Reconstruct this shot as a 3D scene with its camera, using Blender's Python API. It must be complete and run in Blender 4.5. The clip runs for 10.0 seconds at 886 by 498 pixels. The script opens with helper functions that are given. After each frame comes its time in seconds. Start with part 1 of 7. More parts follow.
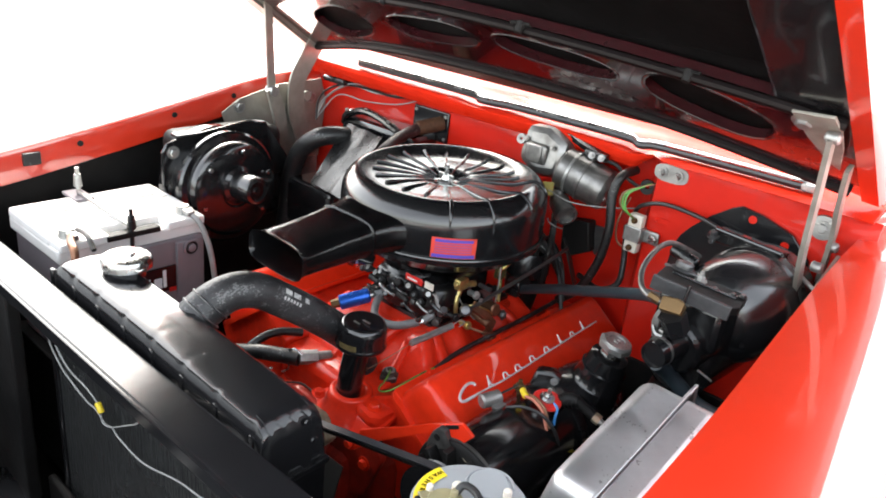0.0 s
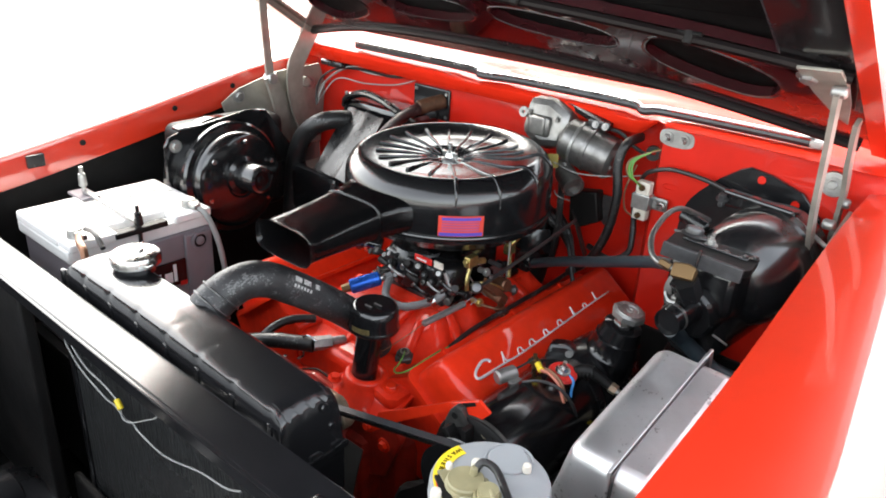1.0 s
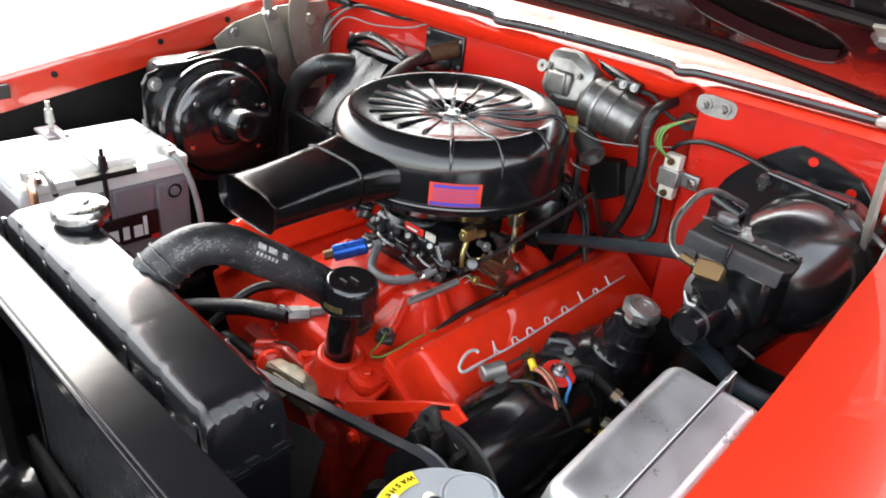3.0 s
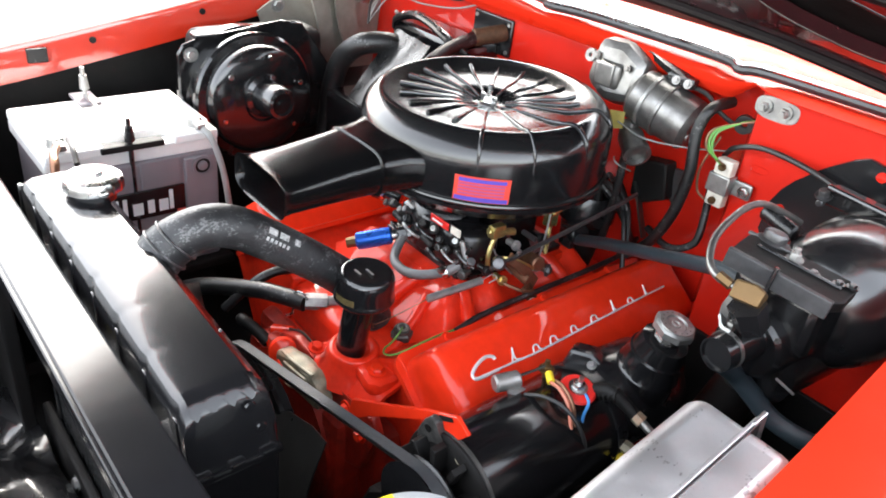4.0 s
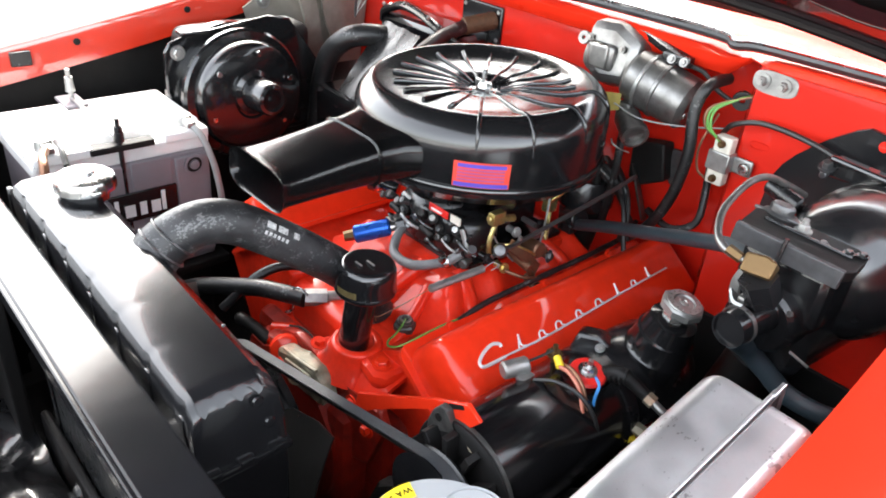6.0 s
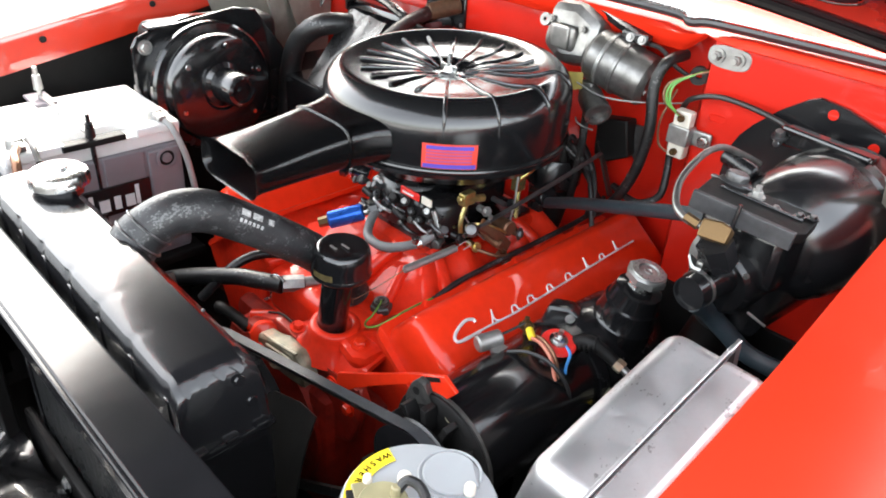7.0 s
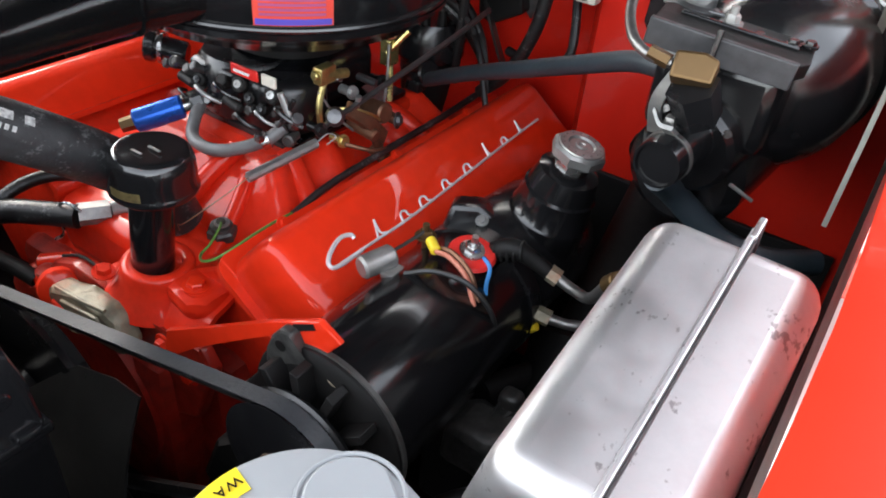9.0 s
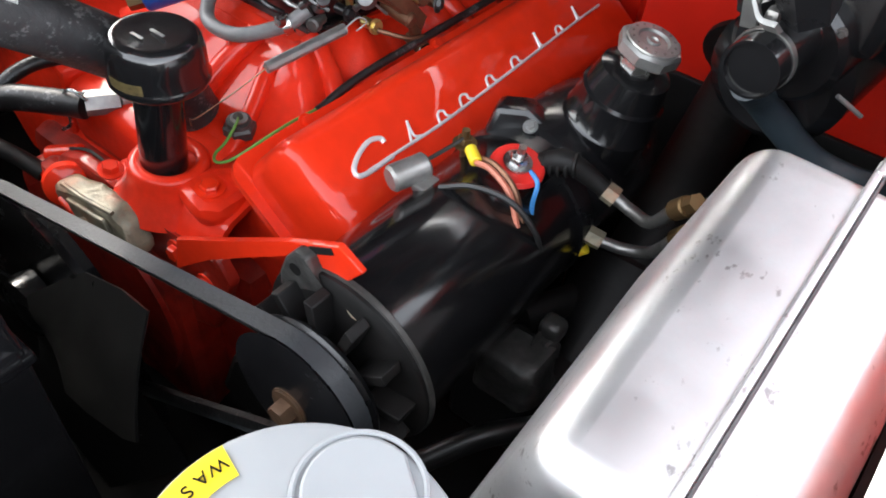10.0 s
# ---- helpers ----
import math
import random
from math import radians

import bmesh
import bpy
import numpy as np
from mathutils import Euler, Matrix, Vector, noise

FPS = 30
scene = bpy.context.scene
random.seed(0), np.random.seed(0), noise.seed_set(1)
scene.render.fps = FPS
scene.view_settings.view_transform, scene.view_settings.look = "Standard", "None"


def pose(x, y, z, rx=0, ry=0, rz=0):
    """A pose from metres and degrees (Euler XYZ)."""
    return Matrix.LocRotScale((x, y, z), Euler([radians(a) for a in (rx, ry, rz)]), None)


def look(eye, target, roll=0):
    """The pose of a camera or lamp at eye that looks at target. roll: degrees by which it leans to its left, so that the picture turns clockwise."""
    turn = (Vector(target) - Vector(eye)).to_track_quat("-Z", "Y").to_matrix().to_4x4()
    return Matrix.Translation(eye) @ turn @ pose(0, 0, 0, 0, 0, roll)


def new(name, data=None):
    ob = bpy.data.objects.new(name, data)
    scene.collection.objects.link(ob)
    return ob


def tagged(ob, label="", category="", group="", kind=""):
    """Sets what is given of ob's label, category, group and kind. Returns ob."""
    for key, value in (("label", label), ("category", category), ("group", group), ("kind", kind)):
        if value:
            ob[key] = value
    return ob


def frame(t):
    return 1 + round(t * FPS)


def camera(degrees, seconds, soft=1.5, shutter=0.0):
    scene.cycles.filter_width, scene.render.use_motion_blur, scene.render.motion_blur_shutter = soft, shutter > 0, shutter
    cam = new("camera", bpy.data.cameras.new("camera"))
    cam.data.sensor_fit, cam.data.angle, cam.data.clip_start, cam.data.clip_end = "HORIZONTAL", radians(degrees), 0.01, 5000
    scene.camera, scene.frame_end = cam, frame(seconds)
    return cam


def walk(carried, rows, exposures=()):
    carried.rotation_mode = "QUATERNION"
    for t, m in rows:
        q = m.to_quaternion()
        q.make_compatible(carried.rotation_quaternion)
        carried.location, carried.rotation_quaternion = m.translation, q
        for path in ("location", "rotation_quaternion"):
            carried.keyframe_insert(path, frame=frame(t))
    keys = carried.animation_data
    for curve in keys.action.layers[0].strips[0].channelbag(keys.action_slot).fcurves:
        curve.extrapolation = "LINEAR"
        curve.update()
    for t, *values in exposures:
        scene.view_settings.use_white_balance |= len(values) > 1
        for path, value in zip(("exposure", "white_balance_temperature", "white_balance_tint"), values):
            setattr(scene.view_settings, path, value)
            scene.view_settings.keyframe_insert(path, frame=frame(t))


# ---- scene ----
cam = camera(61.51, 10.0, soft=1.8)
# seconds, metres and degrees; x to the driver's side, y to the rear, z up, origin under the air cleaner
PATH = [
    (0, 0.7465, -0.9014, 1.3702, 67.133, -6.242, 41.660),
    (0.5, 0.7445, -0.8994, 1.3673, 66.236, -4.588, 40.614),
    (1, 0.7467, -0.8959, 1.3686, 65.554, -2.962, 41.104),
    (1.5, 0.7334, -0.9048, 1.3646, 64.799, -3.518, 40.507),
    (2, 0.7244, -0.9106, 1.3489, 64.134, -3.707, 39.388),
    (2.5, 0.7084, -0.8438, 1.3450, 62.680, -3.379, 40.179),
    (2.7, 0.7043, -0.8048, 1.3431, 62.144, -3.858, 41.973),
    (3.8, 0.6786, -0.6922, 1.3235, 60.179, -6.636, 49.858),
    (4, 0.6839, -0.6873, 1.3286, 59.713, -6.244, 50.529),
    (4.5, 0.6758, -0.6691, 1.3258, 59.108, -5.574, 50.533),
    (5, 0.6681, -0.6629, 1.3190, 58.465, -5.172, 50.538),
    (5.2, 0.6674, -0.6650, 1.3158, 58.429, -5.216, 50.564),
    (6.3, 0.6804, -0.6997, 1.3094, 60.172, -4.396, 48.227),
    (6.5, 0.6865, -0.7003, 1.3133, 59.698, -3.717, 48.322),
    (7, 0.6968, -0.7059, 1.3138, 59.152, -3.591, 46.125),
    (7.5, 0.7077, -0.6965, 1.2991, 57.502, -1.845, 44.000),
    (7.8, 0.7032, -0.6663, 1.3088, 58.387, 0.249, 38.802),
    (8, 0.7023, -0.6648, 1.3023, 58.439, 0.637, 37.079),
    (8.2, 0.6954, -0.7029, 1.2689, 59.585, -1.213, 33.982),
    (8.5, 0.6535, -0.6643, 1.2397, 57.603, -3.536, 31.304),
    (8.7, 0.6103, -0.6271, 1.2086, 56.973, -4.132, 31.471),
    (9, 0.5674, -0.5697, 1.1696, 53.823, -4.702, 34.300),
    (9.5, 0.5485, -0.5225, 1.1494, 47.844, -3.740, 37.272),
    (10, 0.5303, -0.5125, 1.1401, 44.833, -4.240, 37.845),
]
EXPOSURES = [(0.0, 2.42, 6800, 7), (2.5, 2.44, 6800, 6), (4.0, 2.95, 6700, 8), (6.5, 2.95, 6700, 8), (7.5, 2.9, 6900, 6), (8.2, 2.8, 6900, 6), (8.6, 2.55, 6800, 6), (9.0, 2.6, 6700, 8), (9.5, 2.72, 6600, 8), (10.0, 2.95, 6800, 8)]
walk(cam, [(t, pose(x, y, z, rx, ry, rz)) for t, x, y, z, rx, ry, rz in PATH], EXPOSURES)
# == end of path ==

# World: hazy bright overcast daylight
world = bpy.data.worlds.new("daylight")
scene.world = world
world.use_nodes = True
wn = world.node_tree.nodes
sky = wn.new("ShaderNodeTexSky")
sky.sky_type = "NISHITA"
sky.sun_disc = False
sky.sun_elevation = radians(48)
sky.sun_rotation = radians(300)
sky.dust_density = 3.0
haze = wn.new("ShaderNodeHueSaturation")
haze.inputs["Saturation"].default_value = 0.35
world.node_tree.links.new(sky.outputs[0], haze.inputs["Color"])
world.node_tree.links.new(haze.outputs[0], wn["Background"].inputs["Color"])
wn["Background"].inputs["Strength"].default_value = 0.24
sun_data = bpy.data.lights.new("sun", "SUN")
sun_data.energy, sun_data.angle, sun_data.color = 0.9, radians(30), (1.0, 0.96, 0.9)
sun = new("sun", sun_data)
sun.matrix_world = look((-6.2, 3.6, 8.0), (0, 0, 0))


# ---------------------------------------------------------------- materials
def mat(name, base, rough=0.5, metal=0.0, vary=0.15, scale=30.0, bump=0.0, bump_scale=120.0, coat=0.0,
        coat_rough=0.05, dirt=None, dirt_scale=6.0, dirt_amount=0.3, rough_vary=0.1, spec=0.5, coat_ior=1.5):
    """Procedural surface: base colour broken up by grain and by larger stains, with a fine relief."""
    m = bpy.data.materials.new(name)
    m.use_nodes = True
    n, l = m.node_tree.nodes, m.node_tree.links
    b = n["Principled BSDF"]
    co = n.new("ShaderNodeTexCoord")
    grain = n.new("ShaderNodeTexNoise")
    grain.inputs["Scale"].default_value = scale
    grain.inputs["Detail"].default_value = 5
    l.new(co.outputs["Object"], grain.inputs["Vector"])
    big = n.new("ShaderNodeTexNoise")
    big.inputs["Scale"].default_value = dirt_scale
    big.inputs["Detail"].default_value = 6
    big.inputs["Roughness"].default_value = 0.65
    l.new(co.outputs["Object"], big.inputs["Vector"])
    ramp = n.new("ShaderNodeMapRange")
    ramp.inputs["From Min"].default_value, ramp.inputs["From Max"].default_value = 0.3, 0.7
    ramp.inputs["To Min"].default_value, ramp.inputs["To Max"].default_value = 1 - vary, 1 + vary
    l.new(grain.outputs["Fac"], ramp.inputs["Value"])
    mul = n.new("ShaderNodeVectorMath")
    mul.operation = "SCALE"
    mul.inputs[0].default_value = base
    l.new(ramp.outputs[0], mul.inputs["Scale"])
    stain = n.new("ShaderNodeMapRange")
    stain.inputs["From Min"].default_value, stain.inputs["From Max"].default_value = 0.5, 0.75
    stain.inputs["To Max"].default_value = dirt_amount
    l.new(big.outputs["Fac"], stain.inputs["Value"])
    mix = n.new("ShaderNodeMix")
    mix.data_type = "RGBA"
    d = dirt or tuple(c * 0.6 for c in base)
    mix.inputs["B"].default_value = (*d, 1)
    l.new(stain.outputs[0], mix.inputs["Factor"])
    l.new(mul.outputs[0], mix.inputs["A"])
    l.new(mix.outputs["Result"], b.inputs["Base Color"])
    rr = n.new("ShaderNodeMapRange")
    rr.inputs["From Min"].default_value, rr.inputs["From Max"].default_value = 0.3, 0.7
    rr.inputs["To Min"].default_value, rr.inputs["To Max"].default_value = max(0.02, rough - rough_vary), min(1, rough + rough_vary)
    l.new(big.outputs["Fac"], rr.inputs["Value"])
    l.new(rr.outputs[0], b.inputs["Roughness"])
    b.inputs["Metallic"].default_value = metal
    b.inputs["Specular IOR Level"].default_value = spec
    b.inputs["Coat Weight"].default_value = coat
    b.inputs["Coat Roughness"].default_value = coat_rough
    b.inputs["Coat IOR"].default_value = coat_ior
    if bump:
        bn = n.new("ShaderNodeTexNoise")
        bn.inputs["Scale"].default_value = bump_scale
        bn.inputs["Detail"].default_value = 4
        l.new(co.outputs["Object"], bn.inputs["Vector"])
        bp = n.new("ShaderNodeBump")
        bp.inputs["Strength"].default_value = bump
        bp.inputs["Distance"].default_value = 0.002
        l.new(bn.outputs["Fac"], bp.inputs["Height"])
        l.new(bp.outputs[0], b.inputs["Normal"])
    return m


RED = mat("red_body_paint", (0.55, 0.026, 0.008), 0.35, vary=0.03, coat=1.0, coat_rough=0.03, dirt_amount=0.08, rough_vary=0.03, coat_ior=1.9)
RED_BAY = mat("red_bay_paint", (0.56, 0.014, 0.006), 0.42, vary=0.05, coat=0.8, coat_rough=0.04, bump=0.06, bump_scale=40, dirt_amount=0.15, spec=0.2)
ENGINE_RED = mat("engine_enamel", (0.74, 0.030, 0.008), 0.45, vary=0.06, scale=60, coat=0.65, coat_rough=0.03, spec=0.12, bump=0.06, bump_scale=70, dirt=(0.50, 0.02, 0.008), dirt_amount=0.3)
CAST_RED = mat("painted_casting", (0.70, 0.026, 0.008), 0.5, vary=0.08, scale=80, coat=0.5, coat_rough=0.075, spec=0.12, bump=0.26, bump_scale=120, dirt=(0.24, 0.02, 0.01), dirt_amount=0.5, dirt_scale=12)
BLACK_GLOSS = mat("gloss_black", (0.0066, 0.0066, 0.0073), 0.22, vary=0.2, coat=0.7, coat_rough=0.05, bump=0.08, bump_scale=60, dirt=(0.007, 0.007, 0.007))
BLACK_SATIN = mat("satin_black", (0.0080, 0.0080, 0.0090), 0.25, vary=0.2, bump=0.05, bump_scale=200, dirt=(0.009, 0.009, 0.0085), spec=0.65)
BLACK_CLEANER = mat("cleaner_black", (0.0066, 0.0066, 0.0073), 0.16, vary=0.1, scale=200, bump=0.03, bump_scale=300, dirt=(0.006, 0.006, 0.006), dirt_amount=0.2, spec=0.75, rough_vary=0.04)
BAR_BLACK = mat("bar_black", (0.0080, 0.0080, 0.0090), 0.17, vary=0.2, bump=0.03, bump_scale=60, dirt=(0.010, 0.010, 0.010), spec=0.38, rough_vary=0.05)
TANK_BLACK = mat("tank_black", (0.0080, 0.0080, 0.0090), 0.20, vary=0.2, coat=0.35, coat_rough=0.06, bump=0.05, bump_scale=30, dirt=(0.010, 0.010, 0.010), spec=0.5, rough_vary=0.04)
BLACK_DULL = mat("dull_black", (0.0066, 0.0063, 0.0062), 0.55, vary=0.3, bump=0.25, bump_scale=90, dirt=(0.016, 0.013, 0.011), dirt_amount=0.5, spec=0.25)
RUBBER = mat("black_rubber", (0.008, 0.008, 0.0085), 0.42, vary=0.25, scale=90, bump=0.2, bump_scale=260, dirt=(0.035, 0.035, 0.035), dirt_amount=0.35, dirt_scale=25)
HOSE_GREY = mat("grey_rubber", (0.018, 0.027, 0.034), 0.45, vary=0.15, bump=0.15, bump_scale=200)
HOSE_LIGHT = mat("weathered_hose", (0.13, 0.13, 0.13), 0.45, vary=0.2, scale=60, bump=0.2, bump_scale=200)
WORN_HOSE = mat("worn_hose", (0.016, 0.016, 0.017), 0.48, vary=0.3, scale=50, bump=0.35, bump_scale=180, dirt=(0.05, 0.05, 0.052), dirt_scale=14, dirt_amount=0.8)
WORN_PRINT = mat("worn_print", (0.42, 0.42, 0.41), 0.6, vary=0.5, scale=300)
COVER_BLACK = mat("streaked_black", (0.0075, 0.0075, 0.0080), 0.26, vary=0.3, bump=0.35, bump_scale=22, dirt=(0.03, 0.03, 0.03), dirt_scale=14, dirt_amount=0.4, spec=0.4)
DRUM_BLACK = mat("drum_black", (0.0080, 0.0080, 0.0090), 0.24, vary=0.2, coat=0.5, coat_rough=0.20, bump=0.04, bump_scale=60, dirt=(0.008, 0.008, 0.008), spec=0.8)
TAG_YELLOW = mat("tag_yellow", (0.32, 0.25, 0.06), 0.55, vary=0.2, scale=90)
BELT = mat("belt_rubber", (0.030, 0.034, 0.038), 0.5, vary=0.2, bump=0.2, bump_scale=300)
STEEL = mat("bright_steel", (0.55, 0.55, 0.54), 0.25, metal=1.0, vary=0.1, bump=0.05, bump_scale=200, dirt=(0.25, 0.22, 0.2), dirt_scale=30)
BOX_STEEL = mat("bare_steel_box", (0.70, 0.70, 0.71), 0.42, metal=0.95, vary=0.05, scale=9, bump=0.03, bump_scale=60, dirt=(0.34, 0.33, 0.34), dirt_scale=26, dirt_amount=0.22)
GEN_BLACK = mat("generator_black", (0.0066, 0.0066, 0.0073), 0.17, vary=0.2, bump=0.012, bump_scale=260, dirt=(0.005, 0.005, 0.005), spec=0.6)
BLADE_BLACK = mat("blade_black", (0.012, 0.012, 0.012), 0.35, vary=0.3, scale=40, bump=0.06, bump_scale=60, dirt=(0.03, 0.028, 0.026), dirt_scale=12, dirt_amount=0.4, spec=0.6)
COWL_RED = mat("cowl_red_paint", (0.60, 0.022, 0.008), 0.3, vary=0.04, coat=0.12, coat_rough=0.03, dirt_amount=0.1, rough_vary=0.05, spec=0.05)
SEAL_GREY = mat("grey_seal", (0.018, 0.018, 0.019), 0.35, vary=0.2, scale=60, bump=0.15, bump_scale=200, spec=0.7)
GEN_CAST = mat("greasy_casting", (0.065, 0.063, 0.060), 0.42, metal=0.4, vary=0.35, scale=70, bump=0.3, bump_scale=150, dirt=(0.012, 0.011, 0.010), dirt_scale=25, dirt_amount=0.6)
NECK_CAST = mat("bare_casting", (0.19, 0.17, 0.12), 0.45, metal=0.3, vary=0.45, scale=60, bump=0.5, bump_scale=160, dirt=(0.45, 0.10, 0.03), dirt_scale=22, dirt_amount=0.55)
# lower engine red: shade put into the colour as darker base and blotches
SHADE_RED = mat("shade_darkened_red", (0.30, 0.016, 0.008), 0.42, vary=0.25, scale=50, coat=0.4, coat_rough=0.1, bump=0.3, bump_scale=110, dirt=(0.03, 0.008, 0.006), dirt_scale=9, dirt_amount=0.85, spec=0.3)
# cover lip: black lightened to grey, standing in for light on its front
LIP_GREY = mat("lit_lip_grey", (0.040, 0.040, 0.042), 0.45, vary=0.3, scale=90, bump=0.1, bump_scale=200, dirt=(0.09, 0.09, 0.09), dirt_scale=40, dirt_amount=0.5)
DULL_ZINC = mat("dull_zinc", (0.34, 0.34, 0.33), 0.45, metal=0.7, vary=0.25, scale=80, bump=0.2, bump_scale=180, dirt=(0.16, 0.13, 0.1), dirt_scale=25)
MOTOR_CAST = mat("aged_motor_casting", (0.22, 0.215, 0.208), 0.36, metal=0.85, vary=0.2, scale=70, bump=0.10, bump_scale=180, dirt=(0.05, 0.04, 0.03), dirt_scale=20, dirt_amount=0.5)
LABEL_GOLD = mat("worn_gold_label", (0.16, 0.12, 0.05), 0.5, metal=0.4, vary=0.4, scale=200)
ZINC = mat("zinc_plate", (0.34, 0.34, 0.33), 0.42, metal=0.8, vary=0.2, scale=70, bump=0.12, dirt=(0.25, 0.2, 0.15), dirt_scale=25)
CAST_ALU = mat("cast_aluminium", (0.13, 0.13, 0.133), 0.4, metal=0.85, vary=0.2, scale=90, bump=0.25, bump_scale=200, dirt=(0.14, 0.13, 0.12), dirt_scale=25)
HINGE_GREY = mat("galvanised_hinge", (0.30, 0.285, 0.25), 0.45, metal=0.45, vary=0.15, scale=40, bump=0.1, dirt=(0.22, 0.2, 0.17), dirt_scale=18)
BRASS = mat("brass", (0.13, 0.080, 0.036), 0.45, metal=0.8, vary=0.15, bump=0.1, dirt=(0.25, 0.15, 0.06), dirt_scale=40)
GOLD = mat("yellow_chromate", (0.62, 0.5, 0.2), 0.3, metal=0.9, vary=0.2, scale=120)
RUST = mat("rusty_brass", (0.10, 0.055, 0.03), 0.6, metal=0.3, vary=0.3, scale=120, bump=0.3, bump_scale=250)
BRONZE = mat("bronze_lever", (0.20, 0.10, 0.06), 0.4, metal=0.7, vary=0.2, scale=150, bump=0.2)
PLASTIC_GREY = mat("grey_plastic", (0.29, 0.305, 0.315), 0.45, vary=0.04, dirt=(0.25, 0.26, 0.26), dirt_amount=0.15)
JAR_GLASS = mat("cloudy_jar", (0.35, 0.37, 0.36), 0.3, vary=0.1)
BEIGE = mat("aged_nylon", (0.24, 0.215, 0.12), 0.5, vary=0.15, scale=70, dirt=(0.25, 0.2, 0.1), dirt_scale=40)
BATT_TOP = mat("battery_lid", (0.72, 0.71, 0.69), 0.4, vary=0.06, bump=0.1, dirt=(0.4, 0.4, 0.38))
BATT_CASE = mat("battery_case", (0.19, 0.17, 0.185), 0.45, vary=0.06, bump=0.1, dirt=(0.2, 0.18, 0.18))
CORROSION = mat("corrosion_crust", (0.10, 0.36, 0.42), 0.8, vary=0.4, scale=150, bump=0.5, bump_scale=300)
WHITE = mat("white_print", (0.75, 0.75, 0.74), 0.5, vary=0.03)
CERAMIC = mat("ceramic", (0.62, 0.58, 0.5), 0.5, vary=0.1, scale=120, bump=0.2, dirt=(0.3, 0.25, 0.2), dirt_scale=60)
BLUE = mat("blue_anodised", (0.02, 0.12, 0.55), 0.3, metal=0.6, vary=0.1)
GREEN_WIRE = mat("green_wire", (0.10, 0.28, 0.05), 0.4)
YELLOW = mat("yellow_plastic", (0.80, 0.60, 0.03), 0.4, vary=0.05)
BLUE_WIRE = mat("blue_wire", (0.03, 0.2, 0.5), 0.4)
PINK_WIRE = mat("pink_wire", (0.5, 0.16, 0.10), 0.45)
WIRE_BLACK = mat("black_wire", (0.015, 0.015, 0.015), 0.45)
WIRE_GREY = mat("grey_wire", (0.28, 0.28, 0.27), 0.45)
RED_PLASTIC = mat("red_disc", (0.62, 0.02, 0.015), 0.35)
STICKER_RED = mat("sticker_red", (0.60, 0.05, 0.03), 0.4, vary=0.05)
STICKER_BLUE = mat("sticker_blue", (0.07, 0.05, 0.35), 0.4, vary=0.05)
STICKER_PURPLE = mat("sticker_purple", (0.30, 0.06, 0.16), 0.4, vary=0.1)
SCRIPT = mat("silver_script", (0.72, 0.72, 0.72), 0.35, metal=0.3, vary=0.05)
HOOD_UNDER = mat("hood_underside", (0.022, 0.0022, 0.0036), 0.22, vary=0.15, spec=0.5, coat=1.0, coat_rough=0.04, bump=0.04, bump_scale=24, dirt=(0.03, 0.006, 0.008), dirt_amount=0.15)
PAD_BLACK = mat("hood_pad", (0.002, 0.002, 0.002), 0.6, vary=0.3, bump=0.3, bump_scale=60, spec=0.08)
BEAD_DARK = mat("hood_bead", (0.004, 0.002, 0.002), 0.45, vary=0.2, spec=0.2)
CHROME = mat("chrome", (0.75, 0.75, 0.75), 0.08, metal=1.0, vary=0.02)
GLASS = bpy.data.materials.new("window_glass")
GLASS.use_nodes = True
GLASS.node_tree.nodes["Principled BSDF"].inputs["Transmission Weight"].default_value = 1.0
GLASS.node_tree.nodes["Principled BSDF"].inputs["Roughness"].default_value = 0.02
GLASS.node_tree.nodes["Principled BSDF"].inputs["Base Color"].default_value = (0.85, 0.9, 0.88, 1)
CONCRETE = mat("pale_concrete", (0.58, 0.57, 0.55), 0.75, vary=0.08, scale=3, bump=0.2, bump_scale=40, dirt=(0.45, 0.44, 0.42), dirt_scale=0.4)
FINS = mat("radiator_fins", (0.030, 0.031, 0.031), 0.30, metal=0.2, vary=0.5, scale=160, bump=0.9, bump_scale=110)


def spots(m, scale, low, high, colour, stretch=(1, 1, 1)):
    """Scattered small stains with a shape of their own over a surface."""
    n, l = m.node_tree.nodes, m.node_tree.links
    b = n["Principled BSDF"]
    old = b.inputs["Base Color"].links[0].from_socket
    co = n.new("ShaderNodeTexCoord")
    mp = n.new("ShaderNodeMapping")
    mp.inputs["Scale"].default_value = stretch
    l.new(co.outputs["Object"], mp.inputs["Vector"])
    fine, wide = n.new("ShaderNodeTexNoise"), n.new("ShaderNodeTexNoise")
    fine.inputs["Scale"].default_value, fine.inputs["Detail"].default_value = scale, 3
    wide.inputs["Scale"].default_value, wide.inputs["Detail"].default_value = scale * 0.16, 2
    l.new(mp.outputs[0], fine.inputs["Vector"])
    l.new(mp.outputs[0], wide.inputs["Vector"])
    mul = n.new("ShaderNodeMath")
    mul.operation = "MULTIPLY"
    l.new(fine.outputs["Fac"], mul.inputs[0])
    l.new(wide.outputs["Fac"], mul.inputs[1])
    rng = n.new("ShaderNodeMapRange")
    rng.inputs["From Min"].default_value, rng.inputs["From Max"].default_value = low, high
    l.new(mul.outputs[0], rng.inputs["Value"])
    mix = n.new("ShaderNodeMix")
    mix.data_type = "RGBA"
    mix.inputs["B"].default_value = (*colour, 1)
    l.new(rng.outputs[0], mix.inputs["Factor"])
    l.new(old, mix.inputs["A"])
    l.new(mix.outputs["Result"], b.inputs["Base Color"])


